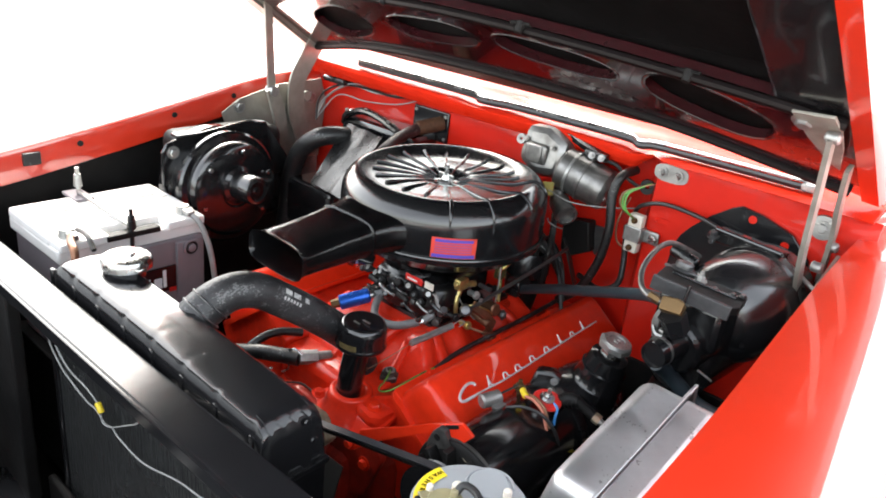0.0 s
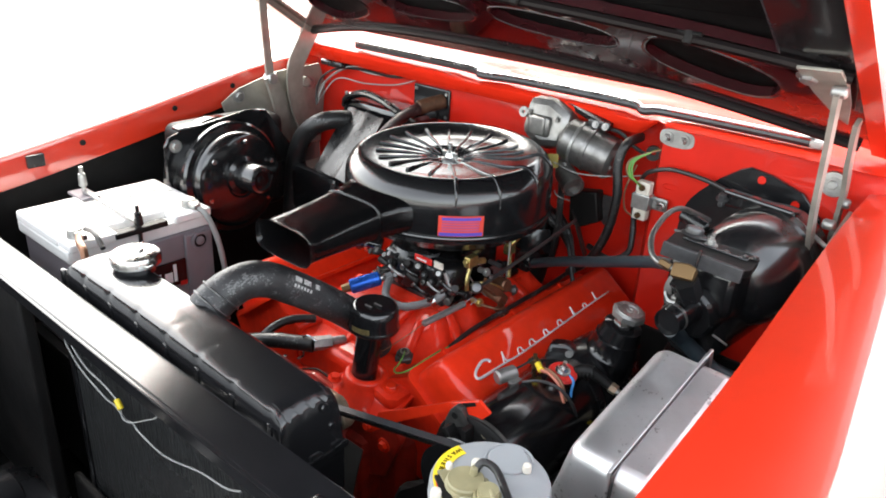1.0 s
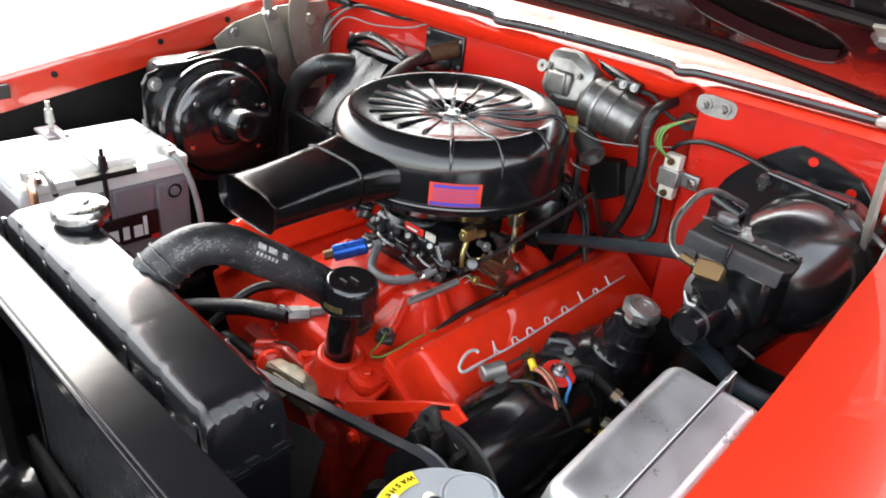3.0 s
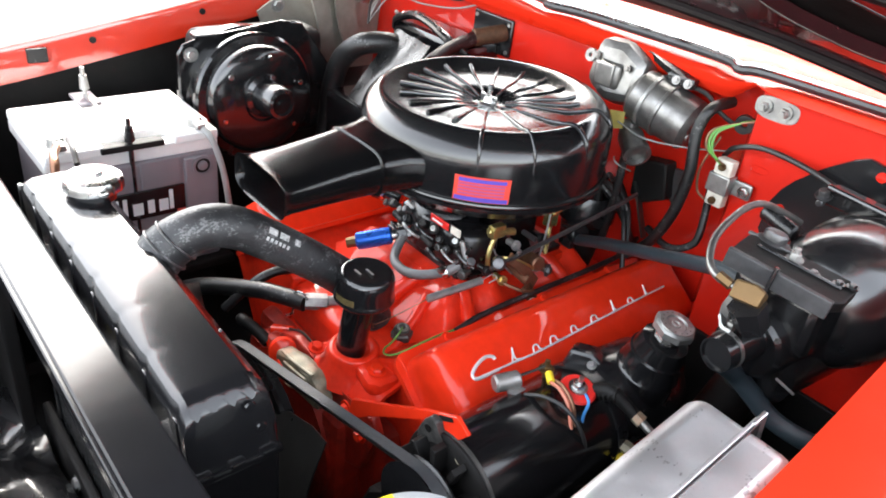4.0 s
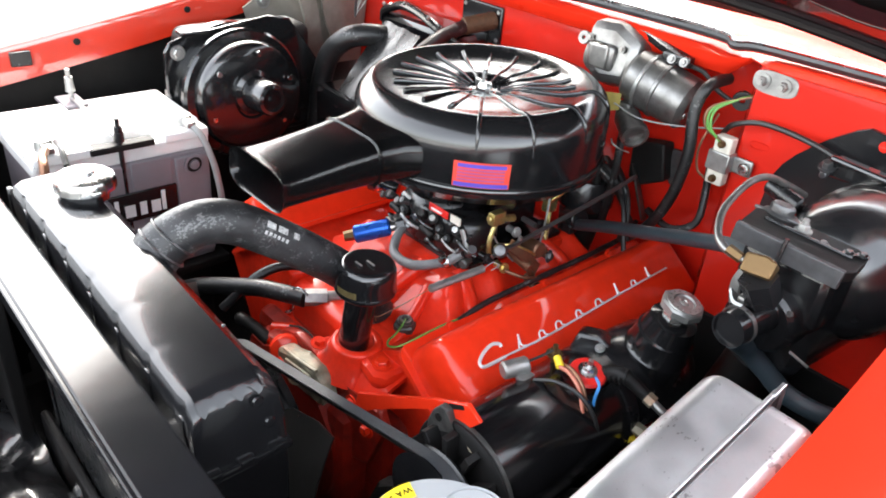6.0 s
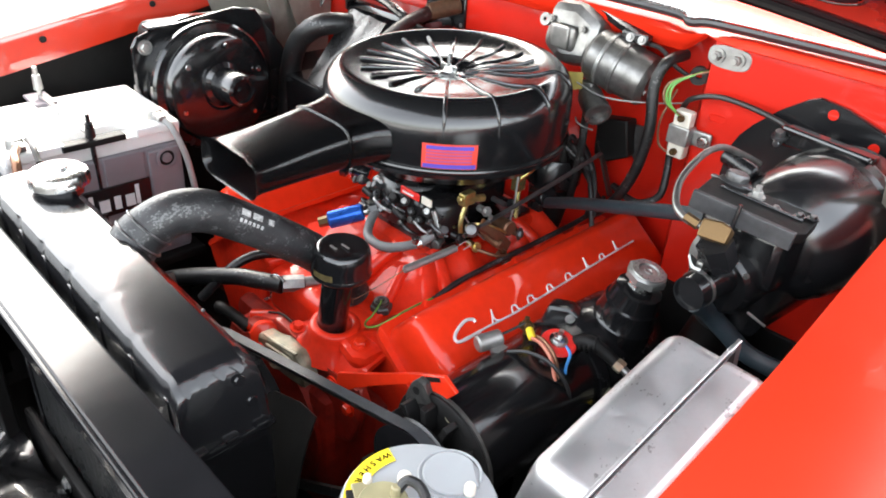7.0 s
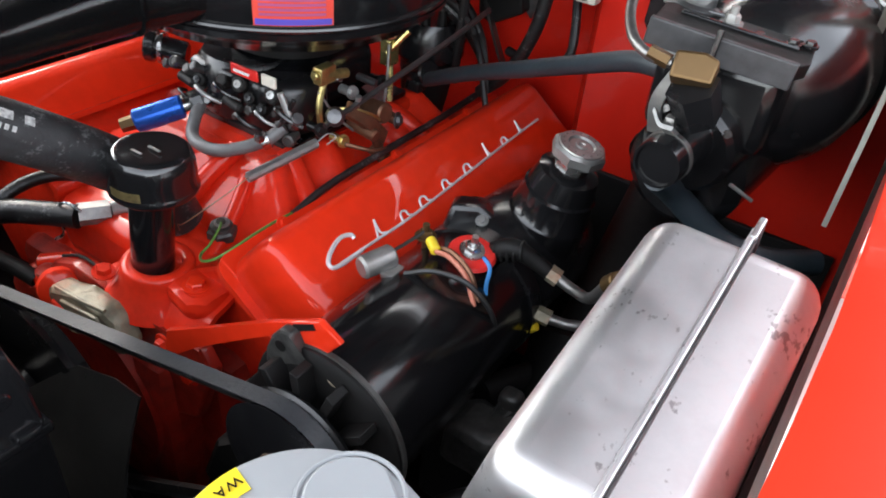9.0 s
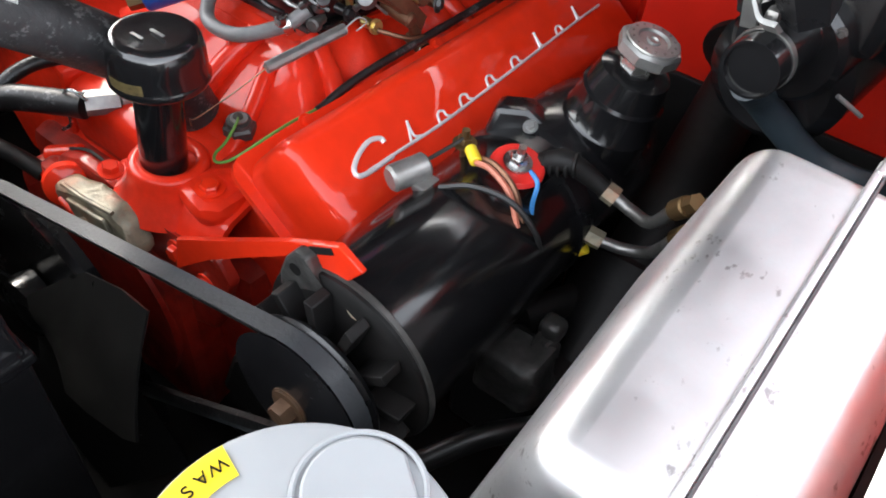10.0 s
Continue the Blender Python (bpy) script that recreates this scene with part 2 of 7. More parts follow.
spots(BOX_STEEL, 300, 0.352, 0.42, (0.36, 0.35, 0.355), (1, 0.7, 1))
spots(WORN_HOSE, 420, 0.29, 0.38, (0.10, 0.10, 0.10), (1, 0.7, 1))
spots(RUBBER, 260, 0.34, 0.42, (0.09, 0.09, 0.09))
for nd in [k for k in FINS.node_tree.nodes if k.bl_idname == "ShaderNodeTexNoise"]:
    if nd.outputs["Fac"].links and nd.outputs["Fac"].links[0].to_node.bl_idname == "ShaderNodeBump":
        nd.outputs["Fac"].links[0].to_node.inputs["Distance"].default_value = 0.008
        squeeze = FINS.node_tree.nodes.new("ShaderNodeMapping")
        squeeze.inputs["Scale"].default_value = (2.2, 1, 0.25)
        FINS.node_tree.links.new(nd.inputs["Vector"].links[0].from_socket, squeeze.inputs["Vector"])
        FINS.node_tree.links.new(squeeze.outputs[0], nd.inputs["Vector"])


# ---------------------------------------------------------------- mesh helpers
def thing(name, loc, label, category, group="", kind=""):
    ob = new(name)
    ob.empty_display_size = 0.05
    ob.location = loc
    bpy.context.view_layer.update()
    return tagged(ob, label, category, group, kind)


def origin(ob):
    o = Vector((0, 0, 0))
    while ob:
        o += ob.location
        ob = ob.parent
    return o


def part(name, bm, material, parent=None, label="", smooth=35):
    """Links a bmesh given in world coordinates as one mesh object under a thing or a part."""
    me = bpy.data.meshes.new(name)
    bmesh.ops.recalc_face_normals(bm, faces=bm.faces)
    if parent is not None:
        bmesh.ops.translate(bm, verts=bm.verts, vec=-origin(parent))
    for f in bm.faces:
        f.smooth = not f.select
    for e in bm.edges:
        e.smooth = not (len(e.link_faces) == 2 and e.calc_face_angle(0) > radians(smooth))
    bm.to_mesh(me)
    bm.free()
    mats = material if isinstance(material, (list, tuple)) else [material]
    for m in mats:
        me.materials.append(m)
    ob = new(name, me)
    ob.parent = parent
    if label:
        tagged(ob, label)
    return ob


def solid(name, bm, material, label, category, group="", kind="", smooth=35):
    """A thing of one mesh, with its origin at the foot of its shape."""
    lo = Vector([min(v.co[i] for v in bm.verts) for i in range(3)])
    hi = Vector([max(v.co[i] for v in bm.verts) for i in range(3)])
    foot = Vector(((lo.x + hi.x) / 2, (lo.y + hi.y) / 2, lo.z))
    bmesh.ops.translate(bm, verts=bm.verts, vec=-foot)
    ob = part(name, bm, material, None, "", smooth)
    ob.location = foot
    return tagged(ob, label, category, group, kind)


def join(*bms):
    out = bmesh.new()
    for b in bms:
        me = bpy.data.meshes.new("tmp")
        b.to_mesh(me)
        b.free()
        out.from_mesh(me)
        bpy.data.meshes.remove(me)
    return out


def box(lo, hi, bevel=0.003, seg=2, m=None):
    bm = bmesh.new()
    bmesh.ops.create_cube(bm, size=1.0)
    lo, hi = Vector(lo), Vector(hi)
    for v in bm.verts:
        v.co = Vector([lo[i] + (v.co[i] + 0.5) * (hi[i] - lo[i]) for i in range(3)])
    if bevel:
        made = set(bmesh.ops.bevel(bm, geom=bm.edges[:], offset=bevel, segments=seg, affect="EDGES", profile=0.5)["faces"])
        for f in bm.faces:
            f.select = f not in made
    if m is not None:
        bmesh.ops.transform(bm, matrix=m, verts=bm.verts)
    return bm


def frame_to(a, axis, up=(0, 0, 1)):
    """A matrix at a whose z axis runs along axis."""
    z = Vector(axis).normalized()
    u = Vector(up)
    if abs(z.dot(u.normalized())) > 0.98:
        u = Vector((0, 1, 0))
    x = u.cross(z).normalized()
    y = z.cross(x)
    return Matrix.Translation(Vector(a)) @ Matrix((x, y, z)).transposed().to_4x4()


def lathe(profile, a=(0, 0, 0), axis=(0, 0, 1), seg=40, squash=(1, 1), wob=0.0, lobes=0):
    """Turns a profile of (radius, height) about an axis through a."""
    bm = bmesh.new()
    rings = []
    for r, h in profile:
        if r < 1e-5:
            rings.append([bm.verts.new((0, 0, h))])
            continue
        ring = []
        for k in range(seg):
            t = 2 * math.pi * k / seg
            rr = r * (1 + wob * math.cos(lobes * t)) if lobes else r
            ring.append(bm.verts.new((rr * math.cos(t) * squash[0], rr * math.sin(t) * squash[1], h)))
        rings.append(ring)
    for p, q in zip(rings, rings[1:]):
        if len(p) == 1 and len(q) == 1:
            continue
        for k in range(seg):
            j = (k + 1) % seg
            if len(p) == 1:
                bm.faces.new((p[0], q[k], q[j]))
            elif len(q) == 1:
                bm.faces.new((p[k], p[j], q[0]))
            else:
                bm.faces.new((p[k], p[j], q[j], q[k]))
    bmesh.ops.transform(bm, matrix=frame_to(a, axis), verts=bm.verts)
    return bm


def rod(a, b, r, r2=None, seg=20, bevel=0.0):
    a, b = Vector(a), Vector(b)
    h = (b - a).length
    r2 = r if r2 is None else r2
    if bevel:
        prof = [(0, 0), (r - bevel, 0), (r, bevel), (r2, h - bevel), (r2 - bevel, h), (0, h)]
    else:
        prof = [(0, 0), (r, 0), (r2, h), (0, h)]
    return lathe(prof, a, b - a, seg)


def spline(pts, n=8):
    """A Catmull-Rom curve through the points."""
    p = [Vector(q) for q in pts]
    p = [2 * p[0] - p[1]] + p + [2 * p[-1] - p[-2]]
    out = []
    for i in range(1, len(p) - 2):
        for k in range(n):
            t = k / n
            a, b, c, d = p[i - 1:i + 3]
            out.append(0.5 * (2 * b + (c - a) * t + (2 * a - 5 * b + 4 * c - d) * t * t + (3 * b - a - 3 * c + d) * t ** 3))
    out.append(p[-2])
    return out


def tube(pts, r, seg=12, n=8, hollow=0.0, radii=None):
    """A round hose along a curve; radii gives a radius for each control point."""
    c = spline(pts, n) if len(pts) > 2 else [Vector(q) for q in pts]
    bm = bmesh.new()
    up = Vector((0.13, 0.21, 0.97))
    rings = []
    for i, q in enumerate(c):
        d = (c[min(i + 1, len(c) - 1)] - c[max(i - 1, 0)]).normalized()
        x = up.cross(d)
        if x.length < 1e-3:
            x = Vector((1, 0, 0))
        x.normalize()
        y = d.cross(x)
        up = y if i else y
        rr = r
        if radii:
            s = i / max(1, len(c) - 1) * (len(radii) - 1)
            k = min(int(s), len(radii) - 2)
            rr = radii[k] + (radii[k + 1] - radii[k]) * (s - k)
        rings.append([bm.verts.new(q + (x * math.cos(t) + y * math.sin(t)) * rr) for t in [2 * math.pi * k / seg for k in range(seg)]])
    for p, q in zip(rings, rings[1:]):
        for k in range(seg):
            j = (k + 1) % seg
            bm.faces.new((p[k], p[j], q[j], q[k]))
    bm.faces.new(list(reversed(rings[0])))
    bm.faces.new(rings[-1])
    return bm


def prism(poly, depth, m, bevel=0.0):
    """Extrudes a 2D outline by depth along the local z of m."""
    bm = bmesh.new()
    lo = [bm.verts.new((x, y, 0)) for x, y in poly]
    hi = [bm.verts.new((x, y, depth)) for x, y in poly]
    bm.faces.new(list(reversed(lo)))
    bm.faces.new(hi)
    k = len(poly)
    for i in range(k):
        j = (i + 1) % k
        bm.faces.new((lo[i], lo[j], hi[j], hi[i]))
    if bevel:
        made = set(bmesh.ops.bevel(bm, geom=bm.edges[:], offset=bevel, segments=2, affect="EDGES", profile=0.5)["faces"])
        for f in bm.faces:
            f.select = f not in made
    bmesh.ops.transform(bm, matrix=m, verts=bm.verts)
    return bm


def sheet(grid, thick=0.0):
    """A skin through rows of points, with a thickness."""
    bm = bmesh.new()
    rows = [[bm.verts.new(p) for p in row] for row in grid]
    for a, b in zip(rows, rows[1:]):
        for i in range(len(a) - 1):
            bm.faces.new((a[i], a[i + 1], b[i + 1], b[i]))
    if thick:
        bmesh.ops.recalc_face_normals(bm, faces=bm.faces)
        bmesh.ops.solidify(bm, geom=bm.faces[:], thickness=thick)
    return bm


def axes(o, x, y):
    """A matrix with the origin o, the x axis x and y as nearly as can be."""
    x = Vector(x).normalized()
    z = x.cross(Vector(y)).normalized()
    y = z.cross(x)
    return Matrix.Translation(Vector(o)) @ Matrix((x, y, z)).transposed().to_4x4()


def bolt(a, axis, r=0.006, h=0.005, washer=True):
    """A hexagon bolt head on its washer."""
    b = [lathe([(0, 0), (r, 0), (r, h * 0.8), (r * 0.85, h), (0, h)], a, axis, 6)]
    if washer:
        b.append(lathe([(0, -0.0005), (r * 1.5, -0.0005), (r * 1.5, 0.0012), (0, 0.0012)], a, axis, 18))
    return join(*b)


# ---------------------------------------------------------------- setting
ground = part("ground", box((-150, -150, -0.2), (150, 150, 0), 0), CONCRETE)
tagged(ground, "pale sunlit concrete yard reaching the distance", "ground", kind="structure")


# ---------------------------------------------------------------- car body
def lerp_table(t, v):
    for (a, p), (b, q) in zip(t, t[1:]):
        if v <= b:
            k = max(0.0, (v - a) / (b - a))
            return p + (q - p) * k
    return t[-1][1]


LIP = [(-1.35, 0.86), (-0.8, 0.915), (-0.45, 0.951), (-0.2, 0.995), (0.08, 1.052), (0.3, 1.068), (0.8, 1.075), (1.6, 1.08)]


def lip(y):
    return sum(lerp_table(LIP, y + d) for d in (-0.06, -0.03, 0, 0.03, 0.06)) / 5


MID = -0.013
HALF = 0.586
body = thing("car_body", (MID, 0, 0), "bright red classic car body with its engine bay open", "car")
ys = [-1.35 + 0.05 * k for k in range(60)]


def fender(side):
    outer = spline([(0.004, 0.0, 0), (0.0055, 0.0004, 0), (0.009, 0.00125, 0), (0.02, 0.004, 0), (0.06, 0.0135, 0), (0.10, 0.0205, 0), (0.15, 0.0255, 0), (0.20, 0.0235, 0), (0.25, 0.008, 0),
                    (0.29, -0.034, 0), (0.33, -0.09, 0), (0.35, -0.18, 0), (0.358, -0.32, 0), (0.35, -0.5, 0), (0.32, -0.68, 0)], 3)
    prof = ([(0.020, -0.040), (0.010, -0.014), (0.0055, -0.0025)] if side > 0 else [(-0.004, -0.058), (-0.003, -0.012), (-0.001, -0.004)]) + [(p.x, p.y) for p in outer]
    rows = []
    for y in ys:
        pull = max(0.0, -y - 0.9) * 0.2
        near = math.exp(-((y + 0.30) / 0.16) ** 2) if side > 0 else 0.0
        rows.append([(MID + side * (HALF + d * (1 - pull)) + 0.007 * near, y, lip(y) + h + 0.012 * near) for d, h in prof])
    return sheet(rows, 0.002)


part("fender", fender(1), RED, body, "glossy red front fender")
part("fender", fender(-1), RED, body, "glossy red front fender")
for side in (1, -1):
    x = MID + side * (HALF + 0.006)
    wall = sheet([[(x + side * 0.004, y, lip(y) - 0.055), (x + side * 0.012, y, lip(y) - 0.12), (x + side * 0.02, y, 0.70), (x - side * 0.01, y, 0.40), (x - side * 0.10, y, 0.30)] for y in [-0.62 + 0.06 * k for k in range(16)]], 0.003)
    part("inner_fender", wall, BLACK_DULL, body, "black inner fender panel")
# gutter holes and rubber stop of the far fender
fx = MID - HALF + 0.004
for y in (-0.324, -0.136, 0.0):
    part("gutter_hole", lathe([(0, 0), (0.0055, 0), (0.0055, 0.002), (0.0045, 0.003), (0, 0.003)], (fx, y, lip(y) - 0.022), (1, 0, 0), 14), BLACK_DULL, body)
part("rubber_stop", box((fx - 0.002, -0.425, lip(-0.41) - 0.035), (fx + 0.006, -0.395, lip(-0.41) - 0.012), 0.002), RUBBER, body, "black rubber hood stop")

# firewall: a recessed middle and a forward driver's side
fw = join(
    box((-0.60, 0.235, 0.355), (0.275, 0.250, 1.085), 0.004),
    sheet([[(0.268, 0.24, z), (0.272, 0.20, z), (0.285, 0.180, z), (0.33, 0.178, z), (0.60, 0.178, z)] for z in (0.355, 0.7, 0.9, 1.0, 1.07, 1.088)], 0.003))
part("firewall", fw, RED_BAY, body, "glossy red firewall")
# black sheet before the lower firewall on the driver's side
part("toe_board", box((0.282, 0.166, 0.355), (0.585, 0.1725, 0.752), 0.002), BLACK_DULL, body, "black toe board over the lower firewall")
# cowl lip and cowl top
cowl_rows = []
for k in range(41):
    x = -0.60 + 1.19 * k / 40
    dip = 0.010 * math.exp(-((x - 0.24) / 0.03) ** 2) + 0.010 * math.exp(-((x + 0.10) / 0.03) ** 2)
    fwd = 0.235 if x < 0.25 else max(0.178, 0.235 - (x - 0.25) * 1.2)
    fwd2 = min(fwd, 0.205) - (0.010 if x < 0.25 else 0.005)
    cowl_rows.append([(x, fwd2, 1.06 if x < 0.25 else 1.086), (x, fwd2 - 0.007, 1.068 if x < 0.25 else 1.087), (x, fwd2 - 0.013, 1.078 if x < 0.25 else 1.0885), (x, fwd2 - 0.014, 1.084 if x < 0.25 else 1.090), (x, fwd2 - 0.008, 1.0905 - dip * 0.3), (x, fwd2 + 0.004, 1.093 - dip * 0.5), (x, fwd2 + 0.016, 1.0945 - dip * 0.5), (x, 0.232, 1.0985 - dip * 0.3),
                      (x, 0.250, 1.1015), (x, 0.28, 1.1025), (x, 0.305, 1.1045), (x, 0.33, 1.112), (x, 0.36, 1.126), (x, 0.40, 1.145), (x, 0.44, 1.160), (x, 0.50, 1.172), (x, 0.62, 1.178)])
part("cowl", sheet(cowl_rows, 0.002), COWL_RED, body, "glossy red cowl panel below the windscreen")
part("cowl_ridge", tube([(0.346, 0.179, 1.088), (0.355, 0.179, 1.079), (0.388, 0.179, 1.062), (0.448, 0.179, 1.044), (0.506, 0.179, 1.026), (0.545, 0.179, 1.005)], 0.0036, 12), RED_BAY, body)
part("cowl_seal", tube([(-0.43, 0.200, 1.1022), (-0.30, 0.198, 1.1032), (-0.12, 0.198, 1.1032), (-0.09, 0.194, 1.0982), (0.0, 0.196, 1.1022), (0.20, 0.197, 1.1032), (0.235, 0.193, 1.0982), (0.27, 0.196, 1.1022), (0.40, 0.198, 1.1032), (0.492, 0.199, 1.1032)], 0.0065, 10), SEAL_GREY, body, "dark grey rubber cowl seal")
part("seal_clip", box((0.485, 0.190, 1.097), (0.503, 0.207, 1.109), 0.003), ZINC, body)
part("seal_trim", tube([(-0.43, 0.196, 1.1091), (-0.30, 0.194, 1.1101), (-0.12, 0.194, 1.1101), (-0.09, 0.190, 1.1051), (0.0, 0.192, 1.1091), (0.20, 0.193, 1.1101), (0.235, 0.189, 1.1051), (0.27, 0.192, 1.1091), (0.40, 0.194, 1.1101), (0.49, 0.195, 1.1101)], 0.0032, 8), STEEL, body, "bright trim strip on the seal")

# windscreen, pillars and roof behind the hood
part("windscreen_frame", tube([(-0.66, 0.72, 1.13), (-0.60, 0.66, 1.16), (0.0, 0.60, 1.174), (0.58, 0.66, 1.16), (0.64, 0.72, 1.13)], 0.014, 10), CHROME, body, "chrome windscreen surround")
part("windscreen", sheet([[(x * 1.0, 0.62 + 0.10 * (x / 0.62) ** 2, 1.17), (x * 0.96, 0.82 + 0.08 * (x / 0.62) ** 2, 1.33), (x * 0.9, 1.02 + 0.08 * (x / 0.62) ** 2, 1.50)] for x in [-0.62 + 0.124 * k for k in range(11)]], 0.005), GLASS, body)
for s in (-1, 1):
    part("windscreen_pillar", tube([(s * 0.66, 0.74, 1.10), (s * 0.64, 0.88, 1.3), (s * 0.60, 1.06, 1.51)], 0.022, 10), RED, body, "red windscreen pillar")
part("windscreen_header", tube([(-0.60, 1.06, 1.51), (0, 1.0, 1.53), (0.60, 1.06, 1.51)], 0.018, 10), CHROME, body, "chrome windscreen header")
part("lower_body", join(box((-0.92, 0.9, 0.25), (-0.80, 4.0, 1.04), 0.04), box((0.775, 0.9, 0.25), (0.895, 4.0, 1.04), 0.04), box((-0.85, 0.9, 0.25), (0.83, 4.0, 0.36), 0.02), box((-0.85, 2.6, 0.3), (0.83, 4.0, 1.02), 0.05)), RED, body, "red lower body of an open car")

# core support
cs = join(
    box((-0.52, -0.590, 0.874), (0.50, -0.541, 0.885), 0.003),
    box((-0.52, -0.594, 0.866), (0.50, -0.588, 0.884), 0.002))
csb = part("core_support_bar", cs, BAR_BLACK, body, "satin black radiator support bar")
for x_, y_, r_ in ((0.345, -0.566, 0.0042), (0.372, -0.552, 0.0022), (0.371, -0.578, 0.0022)):
    part("bar_hole", lathe([(0, 0.0006), (r_, 0.0006), (r_ * 1.25, 0.0002), (r_ * 1.3, -0.001)], (x_, y_, 0.8852), (0, 0, 1), 16), BLACK_GLOSS, csb)
for x_ in (0.36, 0.445):
    part("bar_bolt", bolt((x_, -0.5945, 0.868), (0, -1, 0), 0.006, 0.004), BLACK_SATIN, csb)
for lo, hi in (((-0.60, -0.575, 0.42), (-0.30, -0.555, 0.874)), ((0.30, -0.575, 0.42), (0.575, -0.555, 0.874)), ((-0.30, -0.546, 0.40), (0.30, -0.533, 0.505))):
    part("core_support_panel", box(lo, hi, 0.004), BLACK_DULL, body, "black radiator support panel")
part("panel_bolt", bolt((-0.142, -0.5465, 0.478), (0, -1, 0.2), 0.009, 0.006), ZINC, body, "bright bolt on the lower radiator panel")
part("bay_floor", join(box((-0.62, -0.60, 0.33), (0.62, 0.26, 0.36), 0), box((-0.5, -0.28, 0.40), (0.5, -0.12, 0.47), 0.02)), BLACK_DULL, body, "black crossmember and splash shields")
part("front_panel", join(box((-0.62, -1.15, 0.35), (0.60, -1.12, 0.80), 0.01), box((-0.64, -1.16, 0.30), (0.62, -0.50, 0.345), 0.01), box((-0.62, -1.14, 0.34), (0.60, -1.10, 0.88), 0.01)), BLACK_DULL, body, "black grille cavity")
for s in (-1, 1):
    part("grille_side", sheet([[(MID + s * 0.56, y, 0.36), (MID + s * 0.57, y, 0.66), (MID + s * 0.575, y, lip(y) - 0.05)] for y in (-1.15, -0.9, -0.7, -0.5)], 0.004), BLACK_DULL, body)

# ---------------------------------------------------------------- hood
HA = radians(32)
hx, hv, hn = Vector((1, 0, 0)), Vector((0, -math.cos(HA), math.sin(HA))), Vector((0, math.sin(HA), math.cos(HA)))
H0 = Vector((MID, 0.2, 1.11))


def hp(x, v, n=0.0):
    """A point of the hood: across, forward from its rear edge, and up from its underside."""
    return H0 + hx * (x - MID) + hv * v + hn * n


def rear_v(x):
    u = (x - MID) / 0.585
    return 0.122 * (1 - abs(u) ** 2.4) - 0.006


hood = thing("hood", tuple(H0), "open red hood with a black underside on its hinges", "hood")
skin = []
for k in range(25):
    x = MID - 0.60 + 1.2 * k / 24
    u = (x - MID) / 0.6
    drop = 0.03 * abs(u) ** 4
    skin.append([hp(x, rear_v(x) * 0.9 - 0.01 + v, 0.035 - drop + 0.03 * (1 - u * u)) for v in [0.0, 0.01, 0.1, 0.3, 0.55, 0.8, 1.05, 1.2]])
part("hood_skin", sheet(skin, 0.004), RED, hood, "glossy red hood skin")
for s in (-1, 1):
    part("side_flange", sheet([[hp(MID + s * 0.601, v, 0.04), hp(MID + s * 0.606, v, 0.015), hp(MID + s * 0.598, v, -0.008), hp(MID + s * 0.575, v, -0.006)] for v in [0.0 + 0.1 * k for k in range(13)]], 0.003), RED, hood, "rolled red hood edge")


def slot(cx, cv, w, h, ang, n=20):
    """A long oval opening in the rear brace."""
    out = []
    for k in range(n):
        t = 2 * math.pi * k / n
        ex = abs(math.cos(t)) ** 0.8 * math.copysign(1, math.cos(t)) * w / 2
        ey = abs(math.sin(t)) ** 0.8 * math.copysign(1, math.sin(t)) * h / 2
        out.append((cx + ex * math.cos(ang) - ey * math.sin(ang), cv + ex * math.sin(ang) + ey * math.cos(ang)))
    return out


SLOTS = [(-0.325, 0.176, 0.185, 0.095, 0.42), (-0.070, 0.224, 0.195, 0.070, 0.10), (0.166, 0.228, 0.195, 0.064, -0.14), (0.384, 0.180, 0.175, 0.098, -0.52)]


def front_v(x):
    """The front edge of the rear brace, forward from the hood's rear edge."""
    return 0.318 - 0.085 * abs((x - MID) / 0.575) ** 1.7



brace = bmesh.new()
outer = []
for k in range(31):
    x = MID - 0.575 + 1.15 * k / 30
    outer.append((x, rear_v(x)))
for k in range(31):
    x = MID + 0.575 - 1.15 * k / 30
    outer.append((x, front_v(x)))
loops = [outer] + [slot(*s) for s in SLOTS]
edges = []
for lp in loops:
    vs = [brace.verts.new((x, v, 0)) for x, v in lp]
    edges += [brace.edges.new((vs[i], vs[(i + 1) % len(vs)])) for i in range(len(vs))]
bmesh.ops.triangle_fill(brace, edges=edges, use_beauty=True, use_dissolve=False)
ext = bmesh.ops.extrude_face_region(brace, geom=brace.faces[:])
bmesh.ops.translate(brace, verts=[g for g in ext["geom"] if isinstance(g, bmesh.types.BMVert)], vec=(0, 0, 0.014))
for v in brace.verts:
    v.co = hp(v.co.x, v.co.y, v.co.z)
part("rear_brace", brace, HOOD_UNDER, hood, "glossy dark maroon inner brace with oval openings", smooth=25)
part("inner_pad", box((MID - 0.55, 0.02, 0.016), (MID + 0.55, 0.30, 0.024), 0.002, 1, Matrix.Translation(H0 - Vector((MID, 0, 0))) @ Matrix((hx, hv, hn)).transposed().to_4x4()), PAD_BLACK, hood)
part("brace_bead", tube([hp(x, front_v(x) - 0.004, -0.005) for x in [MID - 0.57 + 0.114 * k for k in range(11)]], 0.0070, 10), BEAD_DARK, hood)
for sl in SLOTS:
    rim = slot(sl[0], sl[1], sl[2] + 0.006, sl[3] + 0.006, sl[4], 28)
    part("slot_lip", tube([hp(x, v, 0.001) for x, v in rim + rim[:1]], 0.0020, 8, 3), BLACK_GLOSS, hood)
